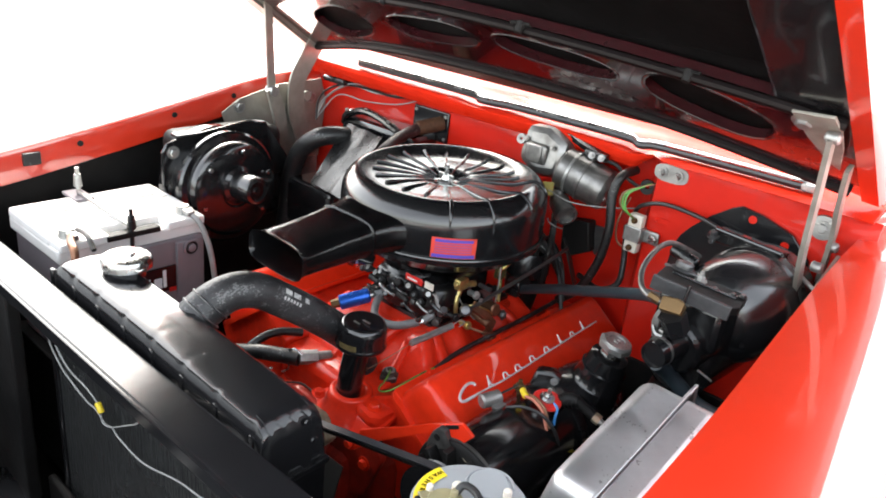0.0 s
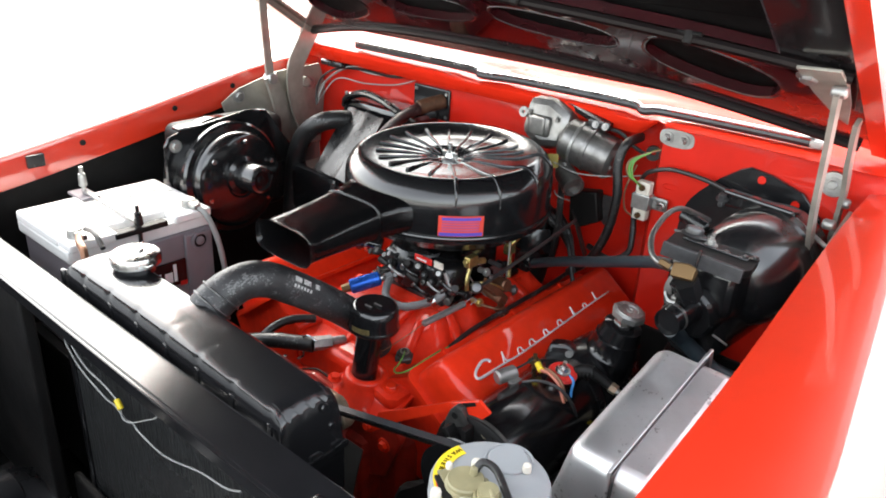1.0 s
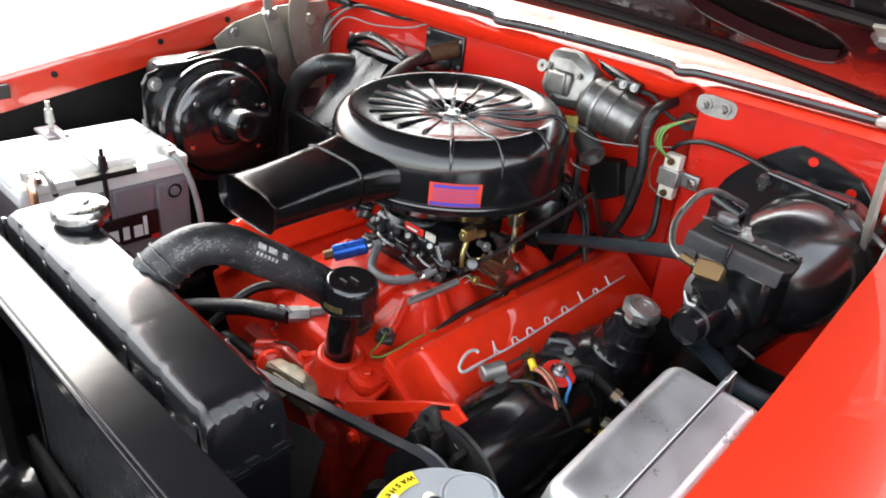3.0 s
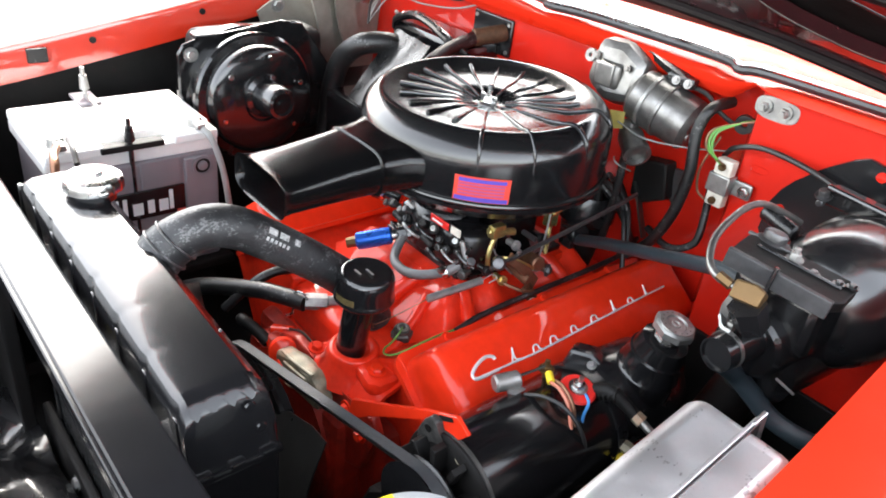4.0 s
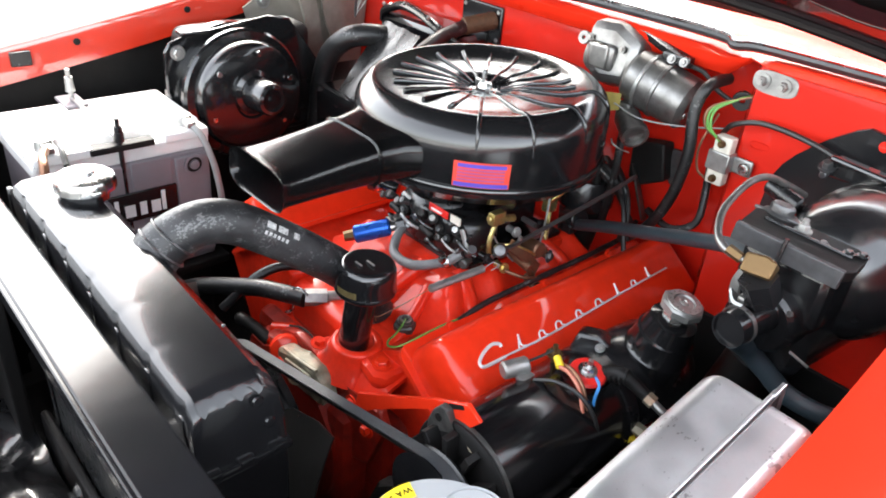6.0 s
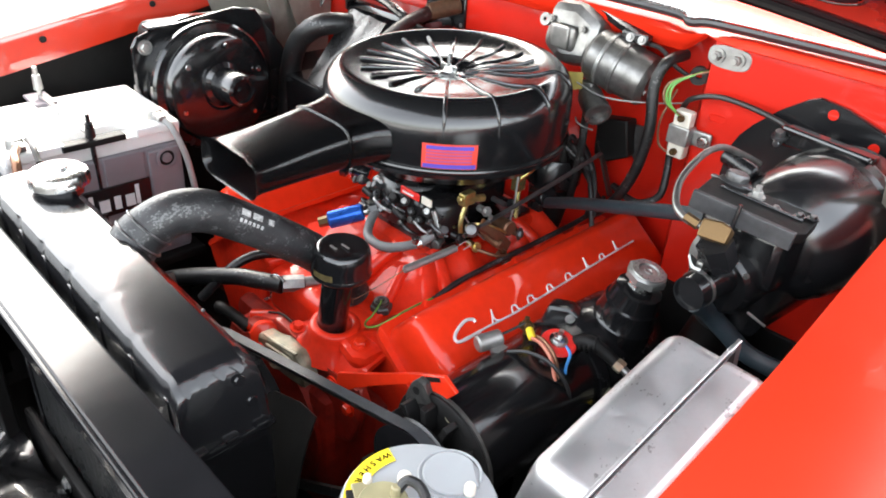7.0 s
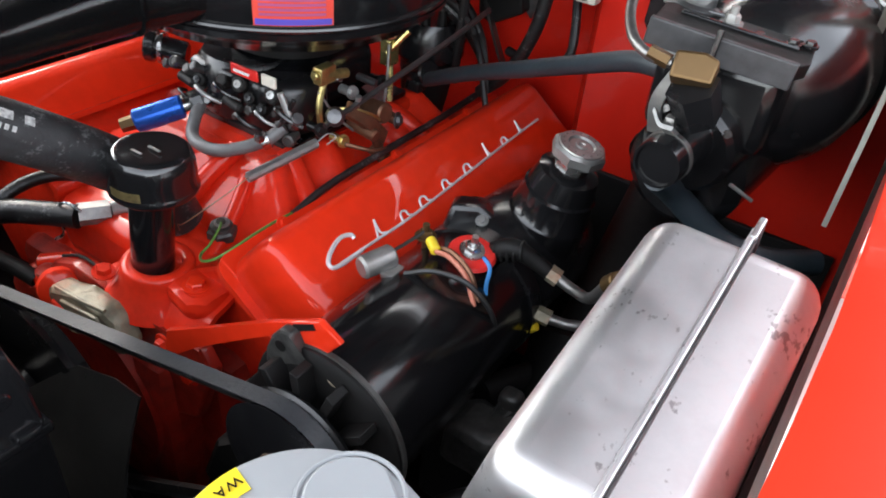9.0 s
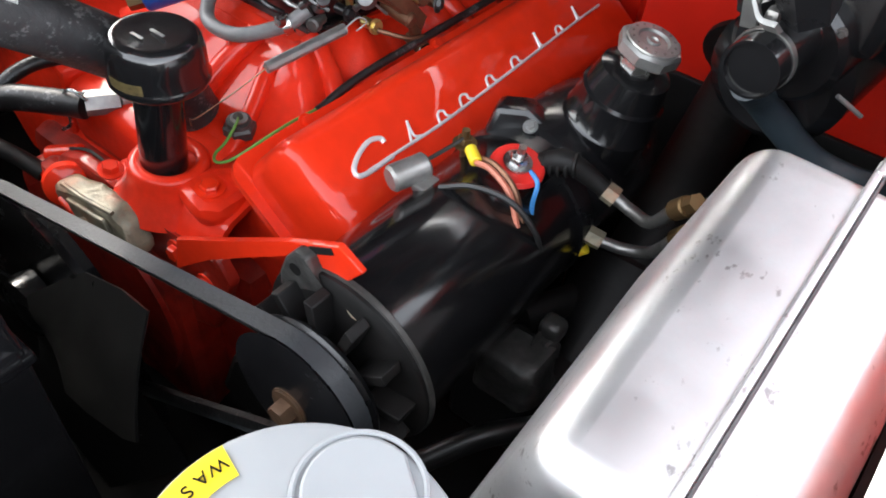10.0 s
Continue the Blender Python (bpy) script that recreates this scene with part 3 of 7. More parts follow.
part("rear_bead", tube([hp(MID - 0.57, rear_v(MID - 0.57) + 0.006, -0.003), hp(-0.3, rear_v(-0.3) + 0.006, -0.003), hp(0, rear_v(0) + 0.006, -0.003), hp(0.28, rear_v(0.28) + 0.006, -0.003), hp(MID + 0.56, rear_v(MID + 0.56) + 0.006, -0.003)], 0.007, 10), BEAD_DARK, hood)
for s in (-1, 1):
    part("side_rail", box((MID + s * 0.535 - 0.045, 0.2, 0.0), (MID + s * 0.535 + 0.045, 1.15, 0.022), 0.006, 2, Matrix.Translation(H0 - Vector((MID, 0, 0))) @ Matrix((hx, hv, hn)).transposed().to_4x4()), BLACK_GLOSS, hood)
part("center_panel", box((MID - 0.52, 0.27, 0.0165), (MID + 0.52, 1.16, 0.0225), 0.002, 1, Matrix.Translation(H0 - Vector((MID, 0, 0))) @ Matrix((hx, hv, hn)).transposed().to_4x4()), PAD_BLACK, hood)
for cx, cv in ((0.155, 0.311), (0.382, 0.272), (-0.10, 0.314), (-0.34, 0.287)):
    part("brace_clip", join(rod(hp(cx, cv, 0), hp(cx, cv, -0.014), 0.008, 0.005, 10), box((-0.016, -0.006, -0.004), (0.016, 0.006, 0.0), 0.001, 1, Matrix.Translation(hp(cx, cv, 0)) @ Matrix((hx, hv, hn)).transposed().to_4x4())), BLACK_DULL, hood)


# ---------------------------------------------------------------- hood hinges
def strap(pts, w, th, side=(1, 0, 0)):
    """A flat steel strap along points, its thickness along side."""
    c = spline(pts, 6) if len(pts) > 2 else [Vector(p) for p in pts]
    sd = Vector(side).normalized()
    rows = []
    for i, q in enumerate(c):
        d = (c[min(i + 1, len(c) - 1)] - c[max(i - 1, 0)]).normalized()
        o = d.cross(sd).normalized() * w / 2
        rows.append((q - o, q + o))
    bm = bmesh.new()
    quad = [[bm.verts.new(a - sd * th / 2), bm.verts.new(b - sd * th / 2), bm.verts.new(b + sd * th / 2), bm.verts.new(a + sd * th / 2)] for a, b in rows]
    for p, q in zip(quad, quad[1:]):
        for k in range(4):
            j = (k + 1) % 4
            bm.faces.new((p[k], p[j], q[j], q[k]))
    bm.faces.new(quad[0][::-1])
    bm.faces.new(quad[-1])
    return bm


hr = part("hood_hinge", prism([(0.02, 0.86), (0.23, 0.86), (0.235, 1.0), (0.16, 1.035), (0.08, 1.01)], 0.004, axes((0.562, 0, 0), (0, 1, 0), (0, 0, 1))), HINGE_GREY, body, "pale galvanised hood hinge with two long straps")
part("hood_bracket", prism([(-0.016, 0.050), (0.032, 0.056), (0.036, 0.02), (0.034, -0.03), (0.026, -0.095), (0.014, -0.075), (-0.004, -0.01)], 0.004, axes(hp(0.518, 0.20, -0.008), hx, hv), 0.001), HINGE_GREY, hr)
part("hood_bracket_bolt", bolt(hp(0.513, 0.225, -0.009), -hn, 0.010, 0.007), ZINC, hr)
part("front_strap", strap([(0.548, -0.004, 1.212), (0.545, 0.03, 1.13), (0.543, 0.058, 1.05), (0.541, 0.10, 0.985), (0.541, 0.125, 0.95)], 0.017, 0.006), HINGE_GREY, hr)
part("rear_strap", strap([(0.556, 0.09, 1.165), (0.553, 0.12, 1.11), (0.552, 0.15, 1.06), (0.548, 0.17, 0.99), (0.546, 0.18, 0.94)], 0.017, 0.006), HINGE_GREY, hr)
part("pivot", rod((0.540, -0.002, 1.212), (0.557, -0.002, 1.212), 0.007, None, 14, 0.002), ZINC, hr)
part("pivot", rod((0.547, 0.10, 1.03), (0.562, 0.10, 1.03), 0.007, None, 14, 0.002), ZINC, hr)
part("pivot", rod((0.547, 0.155, 1.045), (0.562, 0.155, 1.045), 0.007, None, 14, 0.002), ZINC, hr)

hl = part("hood_hinge", prism([(-0.04, 0.985), (0.0, 1.01), (0.10, 1.035), (0.22, 1.04), (0.235, 0.99), (0.22, 0.86), (0.02, 0.86), (-0.02, 0.93)], 0.004, axes((-0.580, 0, 0), (0, 1, 0), (0, 0, 1))), HINGE_GREY, body, "pale galvanised hood hinge bolted to its base plate")
part("front_strap", strap([(-0.548, 0.048, 1.215), (-0.549, 0.055, 1.12), (-0.549, 0.062, 1.03)], 0.018, 0.006), HINGE_GREY, hl)
part("front_strap", strap([(-0.545, 0.060, 1.035), (-0.548, 0.085, 0.96), (-0.555, 0.10, 0.88)], 0.030, 0.008), HINGE_GREY, hl)
part("rear_strap", strap([(-0.553, 0.19, 1.14), (-0.555, 0.16, 1.09), (-0.557, 0.135, 1.04), (-0.56, 0.14, 0.97), (-0.562, 0.17, 0.90)], 0.042, 0.005), HINGE_GREY, hl)
part("hood_bracket", prism([(-0.02, -0.02), (0.02, -0.02), (0.022, 0.2), (-0.02, 0.22)], 0.004, axes(hp(-0.575, 0.02, -0.008), hx, hv)), HINGE_GREY, hl)
part("upper_arm", join(strap([(-0.553, 0.025, 1.232), (-0.556, 0.115, 1.176), (-0.558, 0.205, 1.118)], 0.034, 0.005), strap([(-0.548, 0.033, 1.244), (-0.550, 0.120, 1.190), (-0.552, 0.205, 1.136)], 0.005, 0.014)), HINGE_GREY, hl, "long channelled hinge arm under the hood")
for y, z in ((0.03, 1.228), (0.19, 1.128)):
    part("arm_rivet", lathe([(0, 0), (0.007, 0), (0.0055, 0.0035), (0, 0.004)], (-0.5505, y, z), (1, 0, 0), 14), ZINC, hl)
part("spring_arm", join(strap([(-0.566, 0.165, 1.01), (-0.566, 0.150, 0.955), (-0.566, 0.160, 0.90)], 0.020, 0.004), rod((-0.568, 0.165, 1.008), (-0.555, 0.165, 1.008), 0.012, None, 18, 0.002)), HINGE_GREY, hl)
for y, z in ((0.0, 0.995), (0.19, 1.0), (0.20, 0.90)):
    part("plate_bolt", bolt((-0.574, y, z), (1, 0, 0), 0.009, 0.006), ZINC, hl)
part("pivot", rod((-0.56, 0.062, 1.03), (-0.535, 0.062, 1.03), 0.011, None, 14, 0.002), ZINC, hl)

# ---------------------------------------------------------------- radiator
rad = thing("radiator", (0.0, -0.49, 0.42), "glossy black radiator with a curved top tank", "radiator")


def tank_drop(x):
    return 0.0105 * max(0.0, (x + 0.12) / 0.36) ** 2


def tank_section(x, fall=0.0):
    """The top tank's cross-section, lower towards its ends."""
    e2 = max(0.0, (-0.20 - x) / 0.05)
    d = tank_drop(x) + 0.05 * min(1, e2) ** 2 + fall
    w = 0.0015 * max(0.0, math.cos(2 * math.pi * (x + 0.235) / 0.066)) ** 8
    side = [(-0.531, 0.876), (-0.532 + w, 0.900), (-0.529 + w, 0.908), (-0.521, 0.9125), (-0.490, 0.914), (-0.466, 0.912), (-0.455, 0.902), (-0.450, 0.880)]
    return [(x, -0.530, 0.828)] + [(x, y, max(0.8285, z - d)) for y, z in side] + [(x, -0.449, 0.828)]


# a straight tank with a rounded shoulder and a face leaning out towards the flange
tank_rows = [tank_section(-0.252 + 0.0048 * k) for k in range(101)]
tank_rows += [tank_section(0.228 + 0.018 * math.sin(radians(a)), 0.018 * (1 - math.cos(radians(a)))) for a in (12, 24, 36, 48, 58, 66, 73)]
tank_rows += [tank_section(0.2455 + 0.0055 * k / 5, 0.0135 + 0.070 * k / 5) for k in range(1, 6)]
tk = sheet(tank_rows, 0.0)
for f_ in (tank_rows[0], tank_rows[-1]):
    tk.faces.new([tk.verts.new(p) for p in f_])
bmesh.ops.remove_doubles(tk, verts=tk.verts, dist=0.0005)
part("top_tank", tk, TANK_BLACK, rad, "glossy black top tank")
part("tank_flange", box((-0.262, -0.537, 0.822), (0.253, -0.446, 0.830), 0.0025), TANK_BLACK, rad)
rng = random.Random(11)
# uneven edge of the top plate folded over the end
fold = []
for k in range(34):
    y = -0.524 + 0.062 * k / 33
    reach = 0.011 + 0.0055 * math.sin(k * 0.75) + rng.uniform(-0.0016, 0.0016)
    rim = 0.0 if y < -0.47 else 0.55 * (y + 0.47)
    crown = 0.002 * math.sin(math.pi * (y + 0.524) / 0.062) - 0.0045
    fold.append([(0.224, y, 0.9095 - rim + crown), (0.233, y, 0.9080 - rim + crown), (0.2385, y, 0.9050 - rim + crown), (0.2395 + 0.42 * reach, y, 0.9050 - rim + crown - 0.62 * reach)])
part("folded_seam", sheet(fold, 0.0018), TANK_BLACK, rad)
for y_, z_ in ((-0.476, 0.886), (-0.466, 0.858)):
    part("end_stud", lathe([(0.0055, 0), (0.0045, 0.0018), (0.0015, 0.0022), (0, 0.0016)], (0.2482, y_, z_), (1, 0, 0), 14), TANK_BLACK, rad)
for k in range(3):
    part("flange_tab", box((0.247, -0.528 + 0.030 * k, 0.8285), (0.2555, -0.513 + 0.030 * k, 0.8345), 0.002), TANK_BLACK, rad)
for k in range(8):
    x = -0.235 + 0.066 * k
    part("tank_rib", box((x - 0.005, -0.5325, 0.834), (x + 0.005, -0.526, 0.893 - tank_drop(x)), 0.002), TANK_BLACK, rad)
part("core", box((-0.250, -0.530, 0.46), (0.240, -0.452, 0.823), 0.002), FINS, rad, "dull dark radiator fins")
part("side_strap", box((0.238, -0.534, 0.44), (0.250, -0.449, 0.822), 0.003), BLACK_GLOSS, rad)
part("side_strap", box((-0.262, -0.534, 0.44), (-0.248, -0.449, 0.822), 0.003), BLACK_GLOSS, rad)
for lx, ly, lr in ((0.06, -0.49, 0.0022), (0.075, -0.478, 0.0018), (0.10, -0.505, 0.0020), (0.165, -0.462, 0.0022), (-0.03, -0.50, 0.0018)):
    part("paint_speck", lathe([(lr, 0), (lr * 0.7, lr * 0.4), (0, lr * 0.6)], (lx, ly, 0.9128 - tank_drop(lx)), (0, 0, 1), 10), TANK_BLACK, rad)
part("filler_neck", lathe([(0.024, 0), (0.024, 0.014), (0.027, 0.016), (0.027, 0.018)], (-0.137, -0.473, 0.908), (0, 0, 1), 28), BLACK_GLOSS, rad)
cap = part("radiator_cap", lathe([(0.0, 0.012), (0.010, 0.012), (0.012, 0.008), (0.026, 0.008), (0.031, 0.005), (0.033, 0.0), (0.033, -0.008), (0.031, -0.009)], (-0.137, -0.473, 0.929), (0, 0, 1), 96, wob=0.008, lobes=16), STEEL, rad, "ribbed bright steel radiator cap")
part("cap_ear", box((-0.108, -0.479, 0.922), (-0.098, -0.467, 0.929), 0.002), STEEL, cap)

# ---------------------------------------------------------------- engine
engine = thing("engine", (0, 0, 0.45), "bright red painted vee engine", "engine")
part("block", join(box((-0.17, -0.26, 0.45), (0.17, 0.20, 0.66), 0.02), box((-0.12, -0.30, 0.45), (0.12, -0.25, 0.66), 0.015)), SHADE_RED, engine, "red engine block, darkened for the shade low down")


def head(s):
    poly = [(0.10, 0.735), (0.165, 0.775), (0.285, 0.69), (0.23, 0.58), (0.12, 0.60)]
    if s < 0:
        poly = [(-x, z) for x, z in reversed(poly)]
    return prism(poly, 0.45, axes((0, 0.215, 0), (1, 0, 0), (0, 0, 1)), 0.006)


part("cylinder_head", head(1), CAST_RED, engine)
part("cylinder_head", head(-1), CAST_RED, engine)


def valve_cover(s):
    """A ribless pressed valve cover with rounded top edges, tilted outwards."""
    c = Vector((0.204 * s, 0, 0.735))
    n = Vector((0.6 * s, 0, 0.8))
    u = Vector((0.8 * s, 0, -0.6))
    prof = [(-0.066, 0.0), (-0.066, 0.006), (-0.056, 0.008), (-0.053, 0.05), (-0.048, 0.062), (-0.038, 0.069), (0.03, 0.069), (0.04, 0.065), (0.046, 0.055), (0.053, 0.008), (0.062, 0.006), (0.062, 0.0)]
    y0, y1 = -0.252, 0.217
    half = [(0.0, 0.0), (0.0015, 0.06), (0.005, 0.07), (0.0085, 0.075), (0.0095, 0.45), (0.0105, 0.62), (0.0125, 0.76), (0.0155, 0.87), (0.0195, 0.945), (0.0245, 0.985), (0.031, 1.0)]
    rows = [(y0 + dy, k, dy) for dy, k in half]
    rows += [(y1 - dy, k, dy) for dy, k in reversed(half)]

    def pinch(d, r):
        """How far a rounded corner of radius r draws in, d from the end."""
        return r - math.sqrt(max(0.0, r * r - max(0.0, r - d) ** 2))

    bm = bmesh.new()
    rings = []
    for y, k, dy in rows:
        ring = []
        for a, b in prof:
            cut = pinch(dy, 0.016) if b <= 0.0065 else pinch(dy - 0.008, 0.020)
            ring.append(bm.verts.new(c + u * (a - math.copysign(min(cut, abs(a) * 0.6), a)) + n * min(b, 0.069 * max(k, 0.1)) + Vector((0, y, 0))))
        rings.append(ring)
    for p, q in zip(rings, rings[1:]):
        for i in range(len(p) - 1):
            bm.faces.new((p[i], p[i + 1], q[i + 1], q[i]))
    bm.faces.new(rings[0])
    bm.faces.new(rings[-1])
    bmesh.ops.remove_doubles(bm, verts=bm.verts, dist=0.0002)
    return bm


vc = part("valve_cover", valve_cover(1), ENGINE_RED, engine, "smooth red pressed valve cover with silver script trim", smooth=40)
part("valve_cover", valve_cover(-1), ENGINE_RED, engine, "smooth red pressed valve cover", smooth=40)


def on_cover(v, y, h=0.070):
    """A point of the driver's side cover's top face: v outwards from its middle."""
    return Vector((0.204, 0, 0.735)) + Vector((0.8, 0, -0.6)) * v + Vector((0.6, 0, 0.8)) * h + Vector((0, y, 0))


def ribbon(pts, r=0.0022):
    return tube([on_cover(v, y) for y, v in pts], r, 8, 6)


# raised silver trim: a long bar, a front hook and short ticks
trim = [ribbon([(-0.194, 0.001), (-0.15, 0.002), (-0.10, 0.003), (0.0, 0.000), (0.10, -0.003), (0.156, -0.004)], 0.0014),
        ribbon([(-0.167, -0.010), (-0.168, -0.014), (-0.178, -0.017), (-0.193, -0.013), (-0.204, -0.006), (-0.204, 0.000), (-0.194, 0.002), (-0.168, 0.002)], 0.0021)]
for y, h, w in ((-0.141, 0.016, 0.008), (-0.103, 0.008, 0.007), (-0.072, 0.008, 0.008), (-0.034, 0.008, 0.007), (0.006, 0.008, 0.008), (0.046, 0.015, 0.004), (0.082, 0.007, 0.007), (0.116, 0.014, 0.004)):
    v0 = 0.002 - max(0.0, y + 0.1) * 0.026
    if h > 0.012:
        trim.append(ribbon([(y - 0.6 * w, v0), (y + 0.1 * w, v0 - 0.6 * h), (y + 0.5 * w, v0 - h), (y + 0.3 * w, v0 - 0.7 * h), (y + 0.2 * w, v0 - 0.2 * h), (y + w, v0)], 0.0011))
    else:
        trim.append(ribbon([(y - w, v0), (y - 0.65 * w, v0 - 0.75 * h), (y - 0.1 * w, v0 - h), (y + 0.45 * w, v0 - 0.8 * h), (y + 0.5 * w, v0 - 0.3 * h), (y + w, v0)], 0.0011))
part("script_trim", join(*trim), SCRIPT, vc, "raised silver trim on the cover")
for y in (-0.17, 0.0, 0.14):
    part("cover_bolt", bolt(on_cover(-0.062, y, 0.006), (0.6, 0, 0.8), 0.005, 0.005), ENGINE_RED, vc)

# intake manifold: a valley casting with swept runners
mani = part("intake_manifold", join(box((-0.115, -0.235, 0.655), (0.115, 0.20, 0.728), 0.018, 3),
            prism([(-0.085, -0.115), (0.095, -0.115), (0.105, 0.115), (-0.09, 0.115)], 0.062, axes((0, 0, 0.732), (1, 0, 0), (0, 1, 0)), 0.016)), CAST_RED, engine, "red cast intake manifold")


def valley(x, y):
    """Height of the swept intake casting between the heads."""
    ex, ey = max(0.0, abs(x - 0.005) - 0.075) / 0.075, max(0.0, abs(y) - 0.10) / 0.10
    e = min(1.0, math.hypot(ex, ey))
    top = 0.790 - 0.052 * (3 * e * e - 2 * e ** 3)
    for a_, b_ in ((-0.075, -0.150), (-0.025, -0.060), (0.03, 0.065), (0.08, 0.150)):
        t = min(1.0, max(0.0, (abs(x) - 0.03) / 0.12))
        c = a_ + (b_ - a_) * t
        top += 0.018 * math.exp(-((y - c) / 0.020) ** 2) * min(1, ex * 3 + ey * 2)
    return top - 0.10 * max(0.0, -x - 0.13) - 0.30 * max(0.0, -y - 0.215) - 0.9 * max(0.0, -y - 0.262) - 1.3 * max(0.0, -y - 0.178) * min(1.0, max(0.0, (0.040 - x) / 0.05))


part("runner_casting", sheet([[(-0.150 + 0.308 * i / 42, -0.280 + 0.485 * j / 66, valley(-0.150 + 0.308 * i / 42, -0.280 + 0.485 * j / 66)) for i in range(43)] for j in range(67)], 0.006), CAST_RED, mani)
part("water_crossover", tube([(0.10, -0.195, 0.718), (0.055, -0.190, 0.722), (0.0, -0.190, 0.712), (-0.10, -0.195, 0.705)], 0.020, 16, 6), CAST_RED, mani)

part("filler_boss", join(prism([(-0.050, -0.028), (-0.02, -0.040), (0.030, -0.038), (0.046, -0.010), (0.030, 0.040), (-0.030, 0.044)], 0.024, axes((0.070, -0.245, 0.700), (1, 0, 0), (0, 1, 0)), 0.011),
     lathe([(0.050, -0.012), (0.042, 0.000), (0.0365, 0.008), (0.0335, 0.018), (0.0325, 0.0235), (0.0305, 0.0262), (0.0265, 0.0270), (0.0225, 0.0262), (0.021, 0.022)], (0.074, -0.25, 0.716), (0.08, 0.02, 1), 40)), CAST_RED, mani, smooth=60)
pad_ = part("corner_pad", prism([(0.090, -0.256), (0.104, -0.266), (0.138, -0.273), (0.153, -0.262), (0.154, -0.224), (0.128, -0.214), (0.104, -0.224)], 0.022, axes((0, 0, 0.7160), (1, 0, 0), (0, 1, 0)), 0.009), CAST_RED, mani, "flat red corner pad of the manifold")
part("pad_bolt", bolt((0.127, -0.250, 0.7382), (0.05, 0, 1), 0.0082, 0.006), ENGINE_RED, pad_)
# lumps and cast ribs round the front of the intake
for x_, y_, z_, r_, h_ in ((0.120, -0.140, 0.735, 0.013, 0.014), (0.118, -0.090, 0.742, 0.011, 0.012)):
    part("casting_boss", lathe([(r_ * 1.35, -0.006), (r_ * 1.1, h_ * 0.35), (r_ * 0.9, h_ * 0.75), (r_ * 0.72, h_ * 0.95), (r_ * 0.5, h_), (0, h_)], (x_, y_, z_), (0.1, -0.25, 1), 28), CAST_RED, mani, smooth=60)
for x_, y_, z_ in ((0.121, -0.1432, 0.749),):
    part("casting_bolt", bolt((x_, y_, z_), (0.1, -0.25, 1), 0.0068, 0.006), ENGINE_RED, mani)
for pts_, r_ in ((((0.038, -0.226, 0.716), (0.030, -0.190, 0.742), (0.034, -0.150, 0.770), (0.045, -0.118, 0.792)), 0.010), (((0.100, -0.215, 0.728), (0.088, -0.170, 0.752), (0.076, -0.135, 0.778)), 0.008), (((-0.020, -0.215, 0.712), (-0.030, -0.17, 0.735), (-0.02, -0.13, 0.772)), 0.010), (((0.140, -0.110, 0.750), (0.110, -0.098, 0.772), (0.085, -0.09, 0.792)), 0.012), (((0.142, 0.085, 0.750), (0.112, 0.075, 0.775), (0.085, 0.06, 0.792)), 0.012)):
    part("casting_rib", tube(pts_, r_, 14, 6), CAST_RED, mani, smooth=60)
for x, y in ((0.125, -0.165), (0.130, -0.05), (0.130, 0.07), (0.045, -0.285), (0.118, -0.215)):
    part("manifold_bolt", bolt((x, y, 0.742 if y > -0.2 else 0.733), (0.25, 0, 1), 0.007, 0.007), CAST_RED, mani)
part("front_flange", prism([(-0.030, 0.70), (0.05, 0.70), (0.055, 0.748), (0.02, 0.762), (-0.015, 0.750)], 0.012, axes((0, -0.180, 0), (1, 0, 0), (0, 0, 1)), 0.004), CAST_RED, engine)
part("front_face", prism([(-0.085, 0.655), (-0.045, 0.700), (-0.008, 0.716), (0.030, 0.712), (0.085, 0.701), (0.132, 0.703), (0.168, 0.712), (0.182, 0.690), (0.150, 0.610), (0.06, 0.57), (-0.07, 0.57)], 0.013, axes((0, -0.272, 0), (1, 0, 0), (0, 0, 1)), 0.004), SHADE_RED, engine, "red front face of the block with its gasket edge")
part("gasket_edge", tube([(-0.045, -0.2725, 0.7005), (-0.008, -0.2725, 0.7165), (0.030, -0.2725, 0.7125), (0.085, -0.2725, 0.7015), (0.132, -0.2725, 0.7035), (0.168, -0.2725, 0.7125)], 0.0016, 6, 5), BLACK_DULL, engine)
for x_, z_ in ((0.060, 0.690), (0.118, 0.688), (0.150, 0.670), (0.100, 0.640)):
    part("face_bolt", bolt((x_, -0.2855, z_), (0, -1, 0), 0.0075, 0.007), ENGINE_RED, engine)
part("crank_pulley", lathe([(0, 0.03), (0.03, 0.03), (0.035, 0.02), (0.072, 0.018), (0.082, 0.022), (0.076, 0.012), (0.082, 0.002), (0.03, 0.0), (0, 0.0)], (0.0, -0.318, 0.455), (0, -1, 0), 44), BLACK_SATIN, engine, "black crank pulley")
part("timing_cover", join(lathe([(0, 0), (0.10, 0), (0.11, 0.008), (0.11, 0.03), (0, 0.03)], (0, -0.275, 0.58), (0, -1, 0), 32), box((-0.07, -0.30, 0.60), (0.07, -0.27, 0.69), 0.012)), SHADE_RED, engine)

